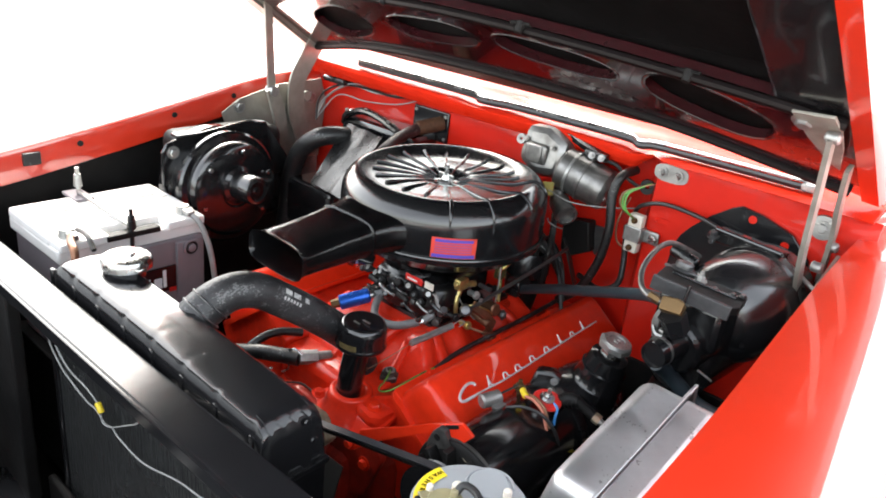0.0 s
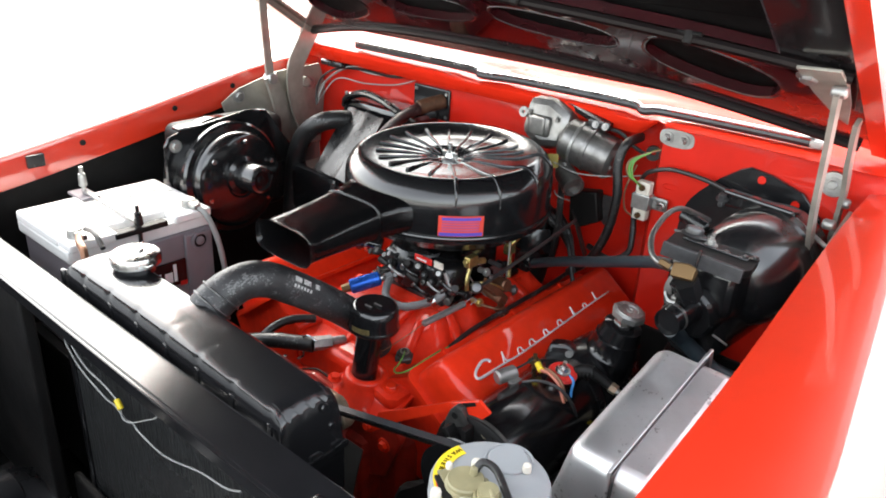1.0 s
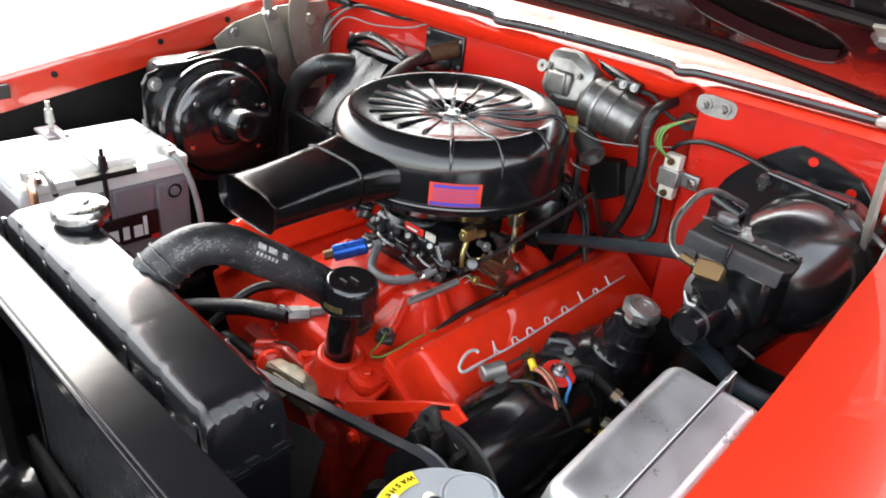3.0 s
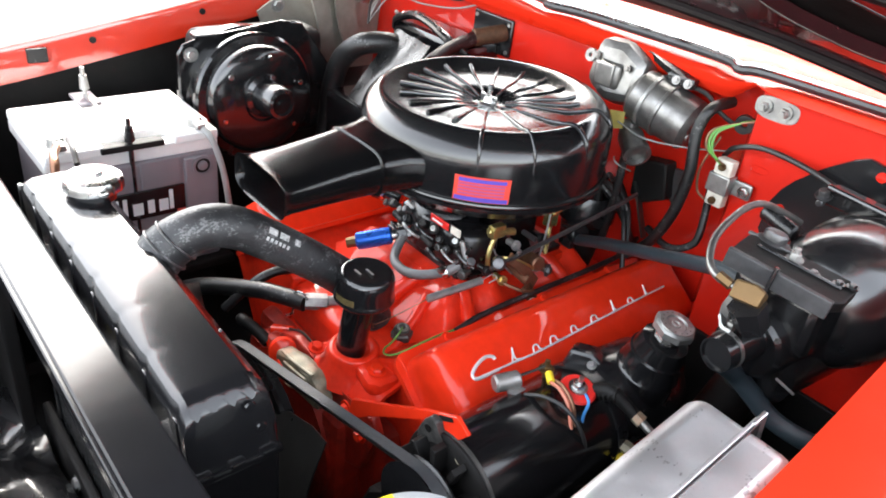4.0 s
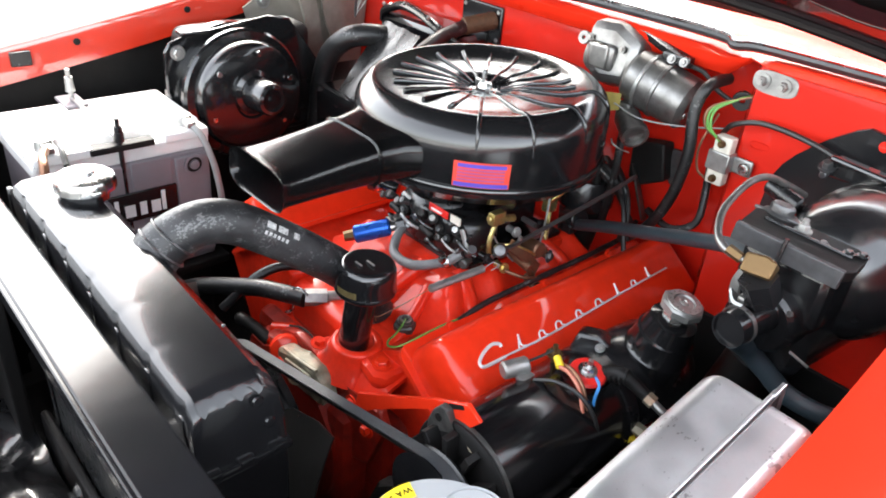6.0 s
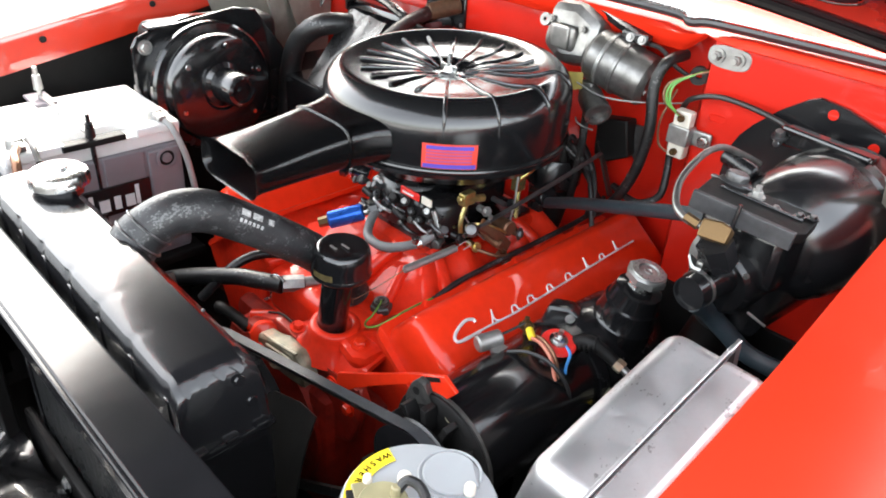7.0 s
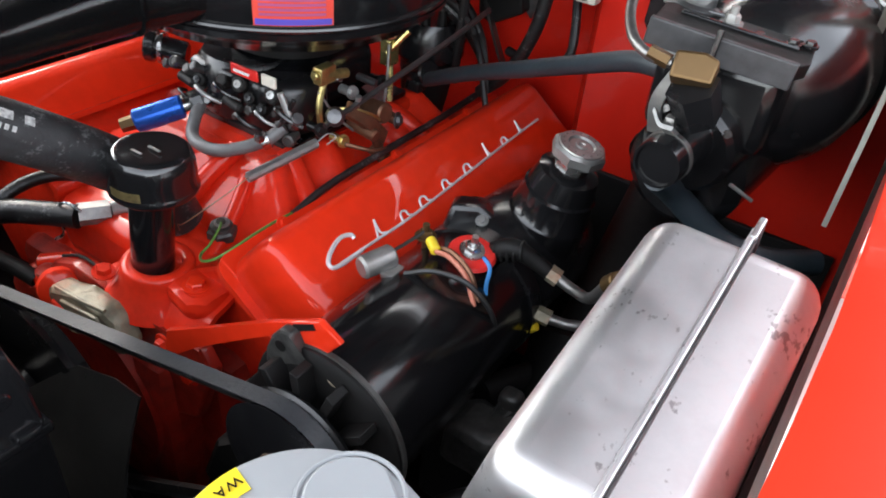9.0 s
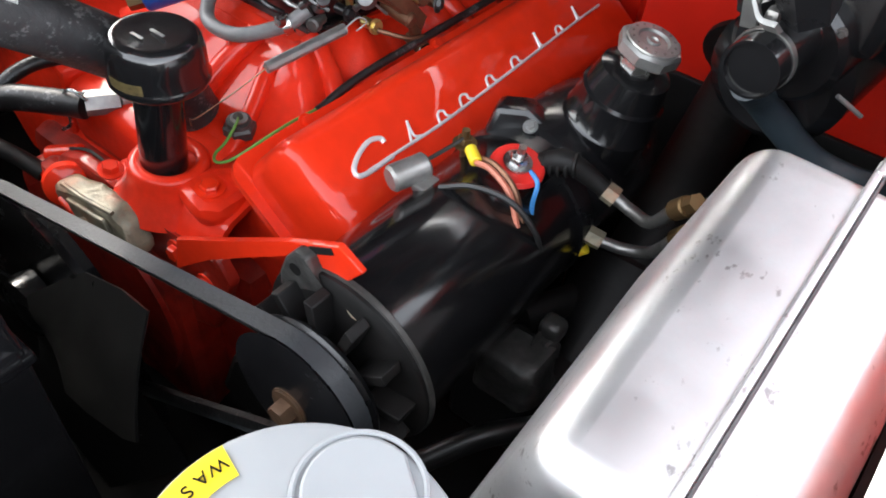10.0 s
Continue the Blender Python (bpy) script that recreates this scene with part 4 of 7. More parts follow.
# ---------------------------------------------------------------- air cleaner
ac = thing("air_cleaner", (0, 0, 0.90), "satin black round air cleaner with a radially ribbed lid and snorkel", "air cleaner")
R = 0.166
AX, AY = 0.018, -0.016
part("lower_pan", lathe([(0.06, 0.908), (0.115, 0.909), (0.145, 0.915), (R - 0.006, 0.928), (R + 0.002, 0.933), (R + 0.003, 0.938), (R - 0.002, 0.940)], (AX, AY, 0), seg=112), BLACK_CLEANER, ac)
part("seam_bead", lathe([(R - 0.001, 0.9385), (R + 0.0025, 0.9395), (R + 0.0032, 0.9415), (R + 0.0025, 0.9435), (R - 0.001, 0.9445)], (AX, AY, 0), seg=112), BLACK_CLEANER, ac)
LID = [(R - 0.001, 0.941), (R, 0.945), (R + 0.0004, 0.965), (R, 0.988), (R - 0.0008, 0.9985), (R - 0.0025, 1.0050), (R - 0.005, 1.0105), (R - 0.009, 1.0160), (R - 0.014, 1.0210), (R - 0.019, 1.0248), (R - 0.024, 1.0270), (R - 0.030, 1.0268), (0.122, 1.0226), (0.107, 1.0194), (0.085, 1.0180), (0.055, 1.0164), (0.042, 1.0152), (0.032, 1.0120), (0.026, 1.0105), (0.020, 1.0085), (0, 1.0085)]


def lid_tilt(bm):
    """The pressed lid sits a little higher towards the firewall."""
    for v in bm.verts:
        out = min(1.0, max(0.0, (math.hypot(v.co.x - AX, v.co.y - AY) - 0.095) / 0.045))
        v.co.z += 0.046 * (v.co.y - AY) * out * out * (3 - 2 * out) * min(1.0, max(0.0, (v.co.z - 0.945) / 0.06))
    return bm


lid = part("lid", lid_tilt(lathe(LID, (AX, AY, 0), seg=112)), BLACK_CLEANER, ac)
AC = Vector((AX, AY, 0))
LONG_RIBS = (-46, -23, 4, 31)
for deg in LONG_RIBS + (-64, -82, -100, -118, -136, -154, -172, 170, 151, 132, 113, 95, 77, 60, 46):
    d = Vector((math.cos(radians(deg)), math.sin(radians(deg)), 0))
    pts = [d * 0.022, d * 0.060, d * 0.095, d * 0.118]
    zs = [1.0110, 1.0170, 1.0192, 1.0226]
    rr_ = [0.0012, 0.0021, 0.0025, 0.0026]
    if deg in LONG_RIBS:
        pts += [d * (R - 0.026), d * (R - 0.0135), d * (R - 0.0045), d * (R - 0.0003)]
        zs += [1.0276, 1.0212, 1.0100, 0.9860]
        rr_ = [0.0012, 0.0020, 0.0024, 0.0025, 0.0026, 0.0026, 0.0024, 0.0008]
    part("rib", lid_tilt(tube([AC + p + Vector((0, 0, z)) for p, z in zip(pts, zs)], 0.003, 10, 4, radii=rr_)), BLACK_CLEANER, lid)
part("stud", rod((AX, AY, 1.006), (AX, AY, 1.036), 0.0032, None, 10, 0.001), STEEL, ac)
part("wing_nut", join(lathe([(0, 0), (0.013, 0), (0.013, 0.002), (0.008, 0.004), (0.006, 0.010), (0, 0.010)], (AX, AY, 1.008), (0, 0, 1), 20), box((AX - 0.015, AY - 0.0015, 1.012), (AX + 0.015, AY + 0.0015, 1.021), 0.001)), STEEL, ac)
# snorkel: flat oval duct towards the front
bm = bmesh.new()
rings = []
for cx, cy, cz, w, h in [(0.014, -0.07, 0.968, 0.235, 0.040), (0.013, -0.12, 0.968, 0.205, 0.054), (0.012, -0.155, 0.967, 0.160, 0.060), (0.011, -0.185, 0.965, 0.124, 0.058), (0.010, -0.213, 0.963, 0.113, 0.056), (0.010, -0.2145, 0.963, 0.117, 0.0595), (0.010, -0.2175, 0.963, 0.117, 0.0595), (0.010, -0.219, 0.963, 0.112, 0.0545), (0.009, -0.26, 0.960, 0.106, 0.050), (0.008, -0.30, 0.957, 0.105, 0.045), (0.007, -0.328, 0.956, 0.108, 0.043), (0.007, -0.338, 0.956, 0.112, 0.045), (0.007, -0.3415, 0.956, 0.116, 0.049)]:
    ring = []
    for i in range(32):
        t = 2 * math.pi * i / 32
        ex = abs(math.cos(t)) ** 0.42 * math.copysign(1, math.cos(t)) * w / 2
        ez = abs(math.sin(t)) ** 0.60 * math.copysign(1, math.sin(t)) * h / 2
        ring.append(bm.verts.new((cx + ex, cy, cz + ez)))
    rings.append(ring)
for p, q in zip(rings, rings[1:]):
    for i in range(32):
        j = (i + 1) % 32
        bm.faces.new((p[i], p[j], q[j], q[i]))
bmesh.ops.solidify(bm, geom=bm.faces[:], thickness=0.003)
part("snorkel", bm, BLACK_CLEANER, ac, "flat black intake snorkel")
# service sticker wrapped on the side
az0, az1 = math.atan2(-0.149 - AY, 0.114 - AX), math.atan2(-0.102 - AY, 0.158 - AX)


def curved(a0, a1, z0, z1, r):
    return sheet([[(AX + r * math.cos(a0 + (a1 - a0) * k / 10), AY + r * math.sin(a0 + (a1 - a0) * k / 10), z) for z in (z0, z1)] for k in range(11)], 0.0005)


stk = part("sticker", curved(az0, az1, 0.946, 0.977, R + 0.0012), STICKER_RED, ac, "orange and blue service sticker")
part("sticker_bar", curved(az0 + 0.03, az1 - 0.03, 0.9705, 0.975, R + 0.0022), STICKER_BLUE, stk)
part("sticker_bar", curved(az0 + 0.01, az1 - 0.01, 0.947, 0.952, R + 0.0022), STICKER_BLUE, stk)
for z in (0.9545, 0.9585, 0.9625, 0.9665):
    part("sticker_bar", curved(az0 + 0.03, az1 - 0.04, z, z + 0.0022, R + 0.0022), STICKER_PURPLE, stk)


# ---------------------------------------------------------------- carburettor and its linkage
carb = thing("carburetor", (0.01, 0, 0.79), "dark carburetor with gold linkage below the air cleaner", "carburetor")
part("main_body", join(box((-0.050, -0.070, 0.80), (0.066, 0.082, 0.862), 0.020, 4), lathe([(0.050, 0), (0.056, 0.006), (0.056, 0.05), (0.048, 0.062), (0, 0.064)], (-0.006, -0.045, 0.802), (0, 0, 1), 32), lathe([(0.040, 0), (0.044, 0.006), (0.044, 0.046), (0.036, 0.056), (0, 0.058)], (0.048, -0.052, 0.802), (0, 0, 1), 32)), BLACK_SATIN, carb, smooth=50)
part("air_horn", lathe([(0.064, 0.868), (0.064, 0.912), (0.0, 0.912)], (0.01, 0, 0), seg=40), BLACK_DULL, carb)
part("float_bowl", join(box((-0.044, -0.099, 0.828), (0.030, -0.080, 0.860), 0.009, 3), box((0.034, -0.101, 0.832), (0.070, -0.080, 0.862), 0.009, 3)), BLACK_SATIN, carb)
rc = random.Random(23)
for k in range(15):
    x_ = -0.066 + 0.0118 * k + rc.uniform(-0.003, 0.003)
    z_ = rc.choice((0.816, 0.828, 0.838, 0.848)) + rc.uniform(-0.004, 0.004)
    a_ = Vector((x_, -0.097 + 0.25 * max(0.0, x_ - 0.06), z_))
    d_ = Vector((rc.uniform(-0.5, 0.6), -1, rc.uniform(-0.1, 0.9))).normalized()
    l_, r_ = rc.uniform(0.008, 0.019), rc.uniform(0.0036, 0.0068)
    part("plug_screw", join(rod(a_, a_ + d_ * l_ * 0.7, r_ * 0.72, None, 12), lathe([(0, 0), (r_, 0), (r_, r_ * 0.8), (r_ * 0.75, r_), (0, r_ * 0.95)], a_ + d_ * l_ * 0.65, d_, rc.choice((6, 14)))), rc.choice((BLACK_SATIN, BLACK_SATIN, BLACK_GLOSS, BLACK_DULL, CAST_ALU, GEN_CAST)), carb)
for k in range(6):
    a_ = Vector((-0.05 + 0.028 * k, -0.098, 0.818 + 0.012 * (k % 3)))
    part("vacuum_pipe", tube([a_, a_ + Vector((0.006, -0.014, 0.008)), a_ + Vector((0.020, -0.014, 0.002)), a_ + Vector((0.030, -0.004, -0.006))], 0.0019 + 0.0006 * (k % 2), 8, 5), (BLACK_SATIN, DULL_ZINC, BLACK_GLOSS)[k % 3], carb)
for x_, y_, z_ in ((0.118, -0.075, 0.822), (0.112, -0.02, 0.842), (0.108, 0.035, 0.836), (0.122, -0.046, 0.800), (0.116, 0.018, 0.800)):
    part("side_screw", join(rod((x_ - 0.016, y_, z_), (x_, y_, z_), 0.0048, None, 12, 0.001), bolt((x_, y_, z_), (1, -0.3, 0.3), 0.0048, 0.004)), (GEN_CAST, BRONZE, DULL_ZINC, BLACK_SATIN, GOLD)[int(x_ * 1e3 + 7 * abs(y_) * 1e3) % 5], carb)
for pts_, r_, m_ in ((((0.108, -0.066, 0.856), (0.116, -0.050, 0.828), (0.122, -0.03, 0.806)), 0.0014, DULL_ZINC), (((0.120, -0.060, 0.840), (0.132, -0.042, 0.838), (0.140, -0.02, 0.826), (0.136, 0.0, 0.81)), 0.0017, GOLD), (((0.104, 0.050, 0.872), (0.118, 0.030, 0.84), (0.130, 0.010, 0.822)), 0.0015, DULL_ZINC), (((0.128, -0.05, 0.80), (0.146, -0.030, 0.792), (0.150, -0.006, 0.786)), 0.0022, BRONZE)):
    part("link_rod", tube(pts_, r_, 6, 5), m_, carb)
part("base_gasket", box((-0.078, -0.092, 0.793), (0.095, 0.10, 0.801), 0.002), BLACK_SATIN, carb)
for x, y, z, r in ((0.040, -0.108, 0.857, 0.0065), (0.080, -0.104, 0.857, 0.0065), (0.014, -0.107, 0.850, 0.0055), (0.052, -0.107, 0.846, 0.005), (0.066, -0.106, 0.838, 0.005), (-0.022, -0.106, 0.842, 0.006)):
    part("air_screw", rod((x, y + 0.010, z - 0.004), (x + 0.002, y, z), r * 1.25, None, 14, 0.001), BLACK_DULL, carb)
    part("screw_head", lathe([(0, 0), (r * 0.7, 0), (r * 0.6, 0.003), (r * 0.25, 0.0032), (r * 0.2, 0.002), (0, 0.002)], (x + 0.002, y, z), (0.35, -0.8, 0.5), 14), ZINC if r > 0.006 and x > 0.03 else BLACK_SATIN, carb)
for x0, x1, z0, z1, r in ((-0.045, -0.020, 0.840, 0.838, 0.006), (0.020, 0.046, 0.834, 0.832, 0.006)):
    part("passage", rod((x0, -0.106, z0), (x1, -0.110, z1), r, r * 0.85, 12, 0.002), BLACK_DULL, carb)
for p, q, r, m_ in (((0.098, -0.108, 0.866), (0.108, -0.106, 0.842), 0.0035, ZINC), ((0.112, -0.104, 0.862), (0.098, -0.108, 0.836), 0.0025, BLACK_SATIN), ((0.092, -0.108, 0.830), (0.108, -0.104, 0.846), 0.003, CAST_ALU), ((0.106, -0.100, 0.832), (0.118, -0.106, 0.846), 0.006, CAST_ALU), ((0.100, -0.035, 0.858), (0.108, -0.034, 0.862), 0.005, STEEL), ((0.086, 0.02, 0.84), (0.110, 0.022, 0.838), 0.004, CAST_ALU)):
    part("link_pin", rod(p, q, r, None, 10, 0.0006), m_, carb)
plq = part("plaque", box((0.036, -0.111, 0.868), (0.072, -0.108, 0.879), 0.001, 1), RED_PLASTIC, carb, "small red maker's plaque")
part("plaque_bar", box((0.042, -0.1125, 0.872), (0.062, -0.1108, 0.8745), 0), WHITE, plq)
part("plaque_tag", box((0.076, -0.110, 0.868), (0.094, -0.107, 0.879), 0.001), CERAMIC, carb)
part("choke_lever", join(rod((0.105, -0.07, 0.873), (0.112, -0.028, 0.866), 0.005, None, 10, 0.001), box((0.100, -0.066, 0.862), (0.112, -0.044, 0.880), 0.002)), GOLD, carb, "gold plated lever")
part("choke_rod", tube([(0.107, -0.056, 0.866), (0.110, -0.068, 0.842), (0.113, -0.067, 0.812)], 0.0035, 8, 5), GOLD, carb)
part("rear_lever", join(box((0.090, 0.052, 0.845), (0.104, 0.070, 0.875), 0.002), rod((0.098, 0.055, 0.86), (0.115, 0.07, 0.885), 0.004, None, 10)), GOLD, carb)
part("rear_rod", rod((0.100, 0.060, 0.85), (0.112, 0.045, 0.81), 0.003, None, 8), GOLD, carb)
thr = part("throttle_bracket", join(tube([(0.124, -0.052, 0.834), (0.132, -0.036, 0.826), (0.136, -0.020, 0.812), (0.137, -0.010, 0.796), (0.136, -0.002, 0.776)], 0.011, 14, 5, radii=[0.004, 0.006, 0.0075, 0.0065, 0.005]), rod((0.112, -0.022, 0.812), (0.148, -0.024, 0.806), 0.0085, 0.007, 16, 0.002), strap([(0.130, -0.050, 0.842), (0.140, -0.028, 0.822), (0.144, -0.004, 0.796)], 0.014, 0.003, (1, 0.1, 0.2))), BRONZE, carb, "bronze coloured throttle lever")
part("lever_ball", lathe([(0, 0), (0.007, 0.002), (0.010, 0.008), (0.007, 0.014), (0, 0.016)], (0.126, -0.062, 0.834), (0.5, -0.7, 0.5), 16), CAST_ALU, thr)
part("throttle_stud", rod((0.128, -0.004, 0.778), (0.150, -0.006, 0.770), 0.0075, None, 12, 0.001), BRONZE, thr)
part("stud_nut", bolt((0.148, -0.006, 0.769), (0.9, -0.1, -0.3), 0.006, 0.006), STEEL, thr)
part("lever_pin", rod((0.130, -0.034, 0.836), (0.134, -0.036, 0.850), 0.003, None, 8), ZINC, thr)
part("rear_cam", join(rod((0.110, 0.006, 0.816), (0.140, 0.002, 0.820), 0.011, None, 16, 0.002), rod((0.118, 0.004, 0.818), (0.138, 0.026, 0.803), 0.006, None, 10)), BRONZE, carb, "bronze coloured cam")
part("cam_nut", bolt((0.140, 0.022, 0.805), (0.8, 0.2, 0.1), 0.006, 0.005), CAST_ALU, carb)
part("side_port", join(rod((-0.07, -0.075, 0.845), (-0.100, -0.095, 0.852), 0.013, None, 16, 0.002), rod((-0.096, -0.092, 0.851), (-0.106, -0.099, 0.853), 0.017, None, 16, 0.002)), BLACK_GLOSS, carb)
part("port_ring", lathe([(0.0135, 0), (0.0165, 0), (0.0165, 0.004), (0.0135, 0.004)], (-0.090, -0.088, 0.850), (-0.83, -0.55, 0.1), 18), STEEL, carb)
part("rod_linkage", tube([(0.128, -0.080, 0.832), (0.137, 0.0, 0.851), (0.150, 0.10, 0.877), (0.155, 0.17, 0.895)], 0.0030, 8, 5), CAST_ALU, carb)
spr = solid("return_spring", rod((0.124, -0.088, 0.815), (0.109, -0.165, 0.804), 0.0036, None, 10), DULL_ZINC, "grey coiled throttle return spring", "spring")
sa, sd = Vector((0.124, -0.088, 0.815)), Vector((-0.015, -0.077, -0.011))
su = sd.cross(Vector((0, 0, 1))).normalized()
sw = su.cross(sd).normalized()
part("coil", tube([sa + sd * (k / 416) + (su * math.cos(k * math.pi / 4) + sw * math.sin(k * math.pi / 4)) * 0.0046 for k in range(417)], 0.00068, 5, 1), ZINC, spr)
part("spring_wire", tube([(0.109, -0.163, 0.804), (0.098, -0.192, 0.788), (0.085, -0.222, 0.772), (0.081, -0.226, 0.771), (0.086, -0.229, 0.768)], 0.0006, 6, 5), BRONZE, spr)
part("spring_hook", tube([(0.124, -0.086, 0.816), (0.128, -0.075, 0.822), (0.133, -0.070, 0.818), (0.130, -0.080, 0.812)], 0.0007, 6, 5), DULL_ZINC, spr)

# fuel filter and its hose
ff = thing("fuel_filter", (-0.045, -0.14, 0.79), "small blue anodised fuel filter with brass ends", "filter")
fa, fb = Vector((-0.058, -0.160, 0.801)), Vector((-0.030, -0.120, 0.814))
part("filter_body", rod(fa, fb, 0.0125, None, 24, 0.002), BLUE, ff)
part("filter_end", rod(fb, fb + (fb - fa) * 0.22, 0.008, 0.006, 16, 0.001), STEEL, ff)
part("filter_nut", rod(fb + (fb - fa) * 0.2, fb + (fb - fa) * 0.4, 0.009, None, 6), BLACK_SATIN, ff)
part("inlet_fitting", rod(fa, fa - (fb - fa) * 0.28, 0.008, 0.007, 6), BRASS, ff, "brass inlet fitting")
solid("fuel_hose", tube([(-0.020, -0.100, 0.822), (-0.012, -0.122, 0.806), (0.010, -0.142, 0.798), (0.048, -0.142, 0.800), (0.080, -0.118, 0.812), (0.094, -0.100, 0.826)], 0.0065, 12), HOSE_LIGHT, "short weathered grey fuel hose", "hose")
solid("hose_clamp", join(lathe([(0.007, 0), (0.009, 0), (0.009, 0.008), (0.007, 0.008)], (0.080, -0.118, 0.812), (0.6, 0.7, 0.35), 16), box((0.080, -0.128, 0.816), (0.088, -0.120, 0.824), 0.001)), STEEL, "bright steel hose clamp", "clamp")

# ---------------------------------------------------------------- distributor behind the carburettor
dist = thing("distributor", (0.075, 0.165, 0.74), "black distributor with its plug leads behind the carburetor", "distributor")
part("housing", rod((0.075, 0.165, 0.74), (0.078, 0.168, 0.825), 0.026, 0.036, 28, 0.004), BLACK_DULL, dist)
dcap = part("cap", lathe([(0.040, 0), (0.043, 0.004), (0.043, 0.030), (0.036, 0.046), (0, 0.048)], (0.078, 0.168, 0.822), (0.02, 0, 1), 32), BLACK_SATIN, dist)
for k in range(7):
    t = radians(-150 + 40 * k)
    q = Vector((0.078 + 0.028 * math.cos(t), 0.168 + 0.028 * math.sin(t), 0.866))
    part("tower", rod(q, q + Vector((0, 0, 0.018)), 0.006, 0.005, 10), BLACK_DULL, dcap)
    e = Vector((0.138 + 0.008 * k, 0.215 - 0.014 * k, 0.80 + 0.004 * (k % 3)))
    part("plug_lead", tube([q + Vector((0, 0, 0.014)), q + Vector((0.008, 0.002, 0.040 - 0.003 * k)), q.lerp(e, 0.55) + Vector((0.010, 0, 0.030)), e], 0.0040, 8, 6), RUBBER, dist)

# ---------------------------------------------------------------- cables on the engine
solid("plug_loom", tube([(0.150, -0.150, 0.774), (0.150, -0.10, 0.783), (0.150, 0.0, 0.785), (0.151, 0.11, 0.787), (0.150, 0.19, 0.792), (0.14, 0.225, 0.80)], 0.0038, 10), RUBBER, "black cable loom lying along the valve cover", "cable")
snd = thing("temperature_sender", (0.098, -0.184, 0.745), "small steel sender screwed into the manifold", "sender")
part("sender_body", join(lathe([(0, 0), (0.0145, 0), (0.0145, 0.008), (0.012, 0.010), (0, 0.010)], (0.091, -0.186, 0.742), (0.1, -0.1, 1), 6), lathe([(0.0105, 0.009), (0.0115, 0.011), (0.0105, 0.014), (0.006, 0.015), (0.004, 0.019), (0, 0.0195)], (0.091, -0.186, 0.742), (0.1, -0.1, 1), 20)), GEN_CAST, snd)
part("ring_terminal", lathe([(0.0035, 0), (0.0075, 0), (0.0075, 0.0014), (0.0035, 0.0014)], (0.0945, -0.188, 0.7585), (0.1, -0.1, 1), 18), ZINC, snd)
part("green_lead", tube([(0.0935, -0.188, 0.7595), (0.100, -0.196, 0.760), (0.1085, -0.215, 0.756), (0.1135, -0.230, 0.7555), (0.126, -0.240, 0.760), (0.142, -0.241, 0.769), (0.151, -0.230, 0.7765), (0.150, -0.200, 0.7775), (0.147, -0.170, 0.775), (0.149, -0.145, 0.775)], 0.0013, 8, 6), GREEN_WIRE, snd, "thin green lead")

# ---------------------------------------------------------------- front of the engine
solid("heater_hose", tube([(-0.26, -0.36, 0.66), (-0.20, -0.33, 0.70), (-0.123, -0.284, 0.724), (-0.085, -0.262, 0.728), (-0.052, -0.244, 0.729)], 0.0125, 14), RUBBER, "black heater hose with a pale sheen", "hose")
hf = thing("hose_fitting", (-0.045, -0.22, 0.71), "bright steel pipe fitting with a wire clamp", "fitting")
part("nut", rod((-0.054, -0.243, 0.730), (-0.040, -0.217, 0.728), 0.0118, None, 6), DULL_ZINC, hf)
part("nipple", rod((-0.040, -0.217, 0.728), (-0.029, -0.196, 0.728), 0.0088, None, 16, 0.002), DULL_ZINC, hf)
part("wire_clamp", tube([(-0.040, -0.247, 0.742), (-0.056, -0.252, 0.748), (-0.072, -0.254, 0.732), (-0.060, -0.258, 0.714), (-0.072, -0.262, 0.702)], 0.0017, 6, 5), STEEL, hf)
solid("bypass_hose", tube([(-0.10, -0.20, 0.74), (-0.116, -0.232, 0.745), (-0.124, -0.258, 0.742), (-0.130, -0.285, 0.728), (-0.145, -0.32, 0.69)], 0.007, 12), RUBBER, "thin black bypass hose", "hose")
wp = thing("water_pump", (0.0, -0.29, 0.55), "red water pump with bare cast patches", "pump")
part("pump_casting", join(prism([(-0.075, 0.62), (-0.045, 0.66), (0.02, 0.672), (0.065, 0.65), (0.075, 0.60), (0.03, 0.55), (-0.05, 0.55)], 0.028, axes((0, -0.272, 0), (1, 0, 0), (0, 0, 1)), 0.006)), SHADE_RED, wp)
neck = part("bare_neck", join(prism([(-0.018, 0.694), (-0.008, 0.706), (0.032, 0.713), (0.072, 0.719), (0.086, 0.712), (0.098, 0.686), (0.088, 0.673), (0.03, 0.665), (-0.006, 0.673)], 0.024, axes((0, -0.288, 0), (1, 0, 0), (0, 0, 1)), 0.007),
     prism([(0.012, 0.702), (0.068, 0.711), (0.076, 0.690), (0.024, 0.680)], 0.004, axes((0, -0.3115, 0), (1, 0, 0), (0, 0, 1)), 0.0018), rod((0.036, -0.312, 0.684), (0.040, -0.318, 0.690), 0.0095, 0.0075, 20, 0.002)), NECK_CAST, wp, "bare metal neck with paint runs")
part("neck_rib", tube([(0.000, -0.308, 0.706), (0.036, -0.310, 0.7125), (0.074, -0.308, 0.7175)], 0.0022, 8), NECK_CAST, neck)
part("neck_rib", tube([(0.084, -0.308, 0.708), (0.092, -0.310, 0.692), (0.090, -0.308, 0.678)], 0.0022, 8), NECK_CAST, neck)
part("paint_run", join(lathe([(0.0195, 0), (0.0205, 0.004), (0.0195, 0.012), (0.014, 0.016), (0, 0.017)], (-0.020, -0.296, 0.690), (0.85, -0.35, 0.30), 26), tube([(-0.004, -0.3115, 0.690), (0.008, -0.3122, 0.686), (0.014, -0.3118, 0.680)], 0.0035, 10)), ENGINE_RED, neck)
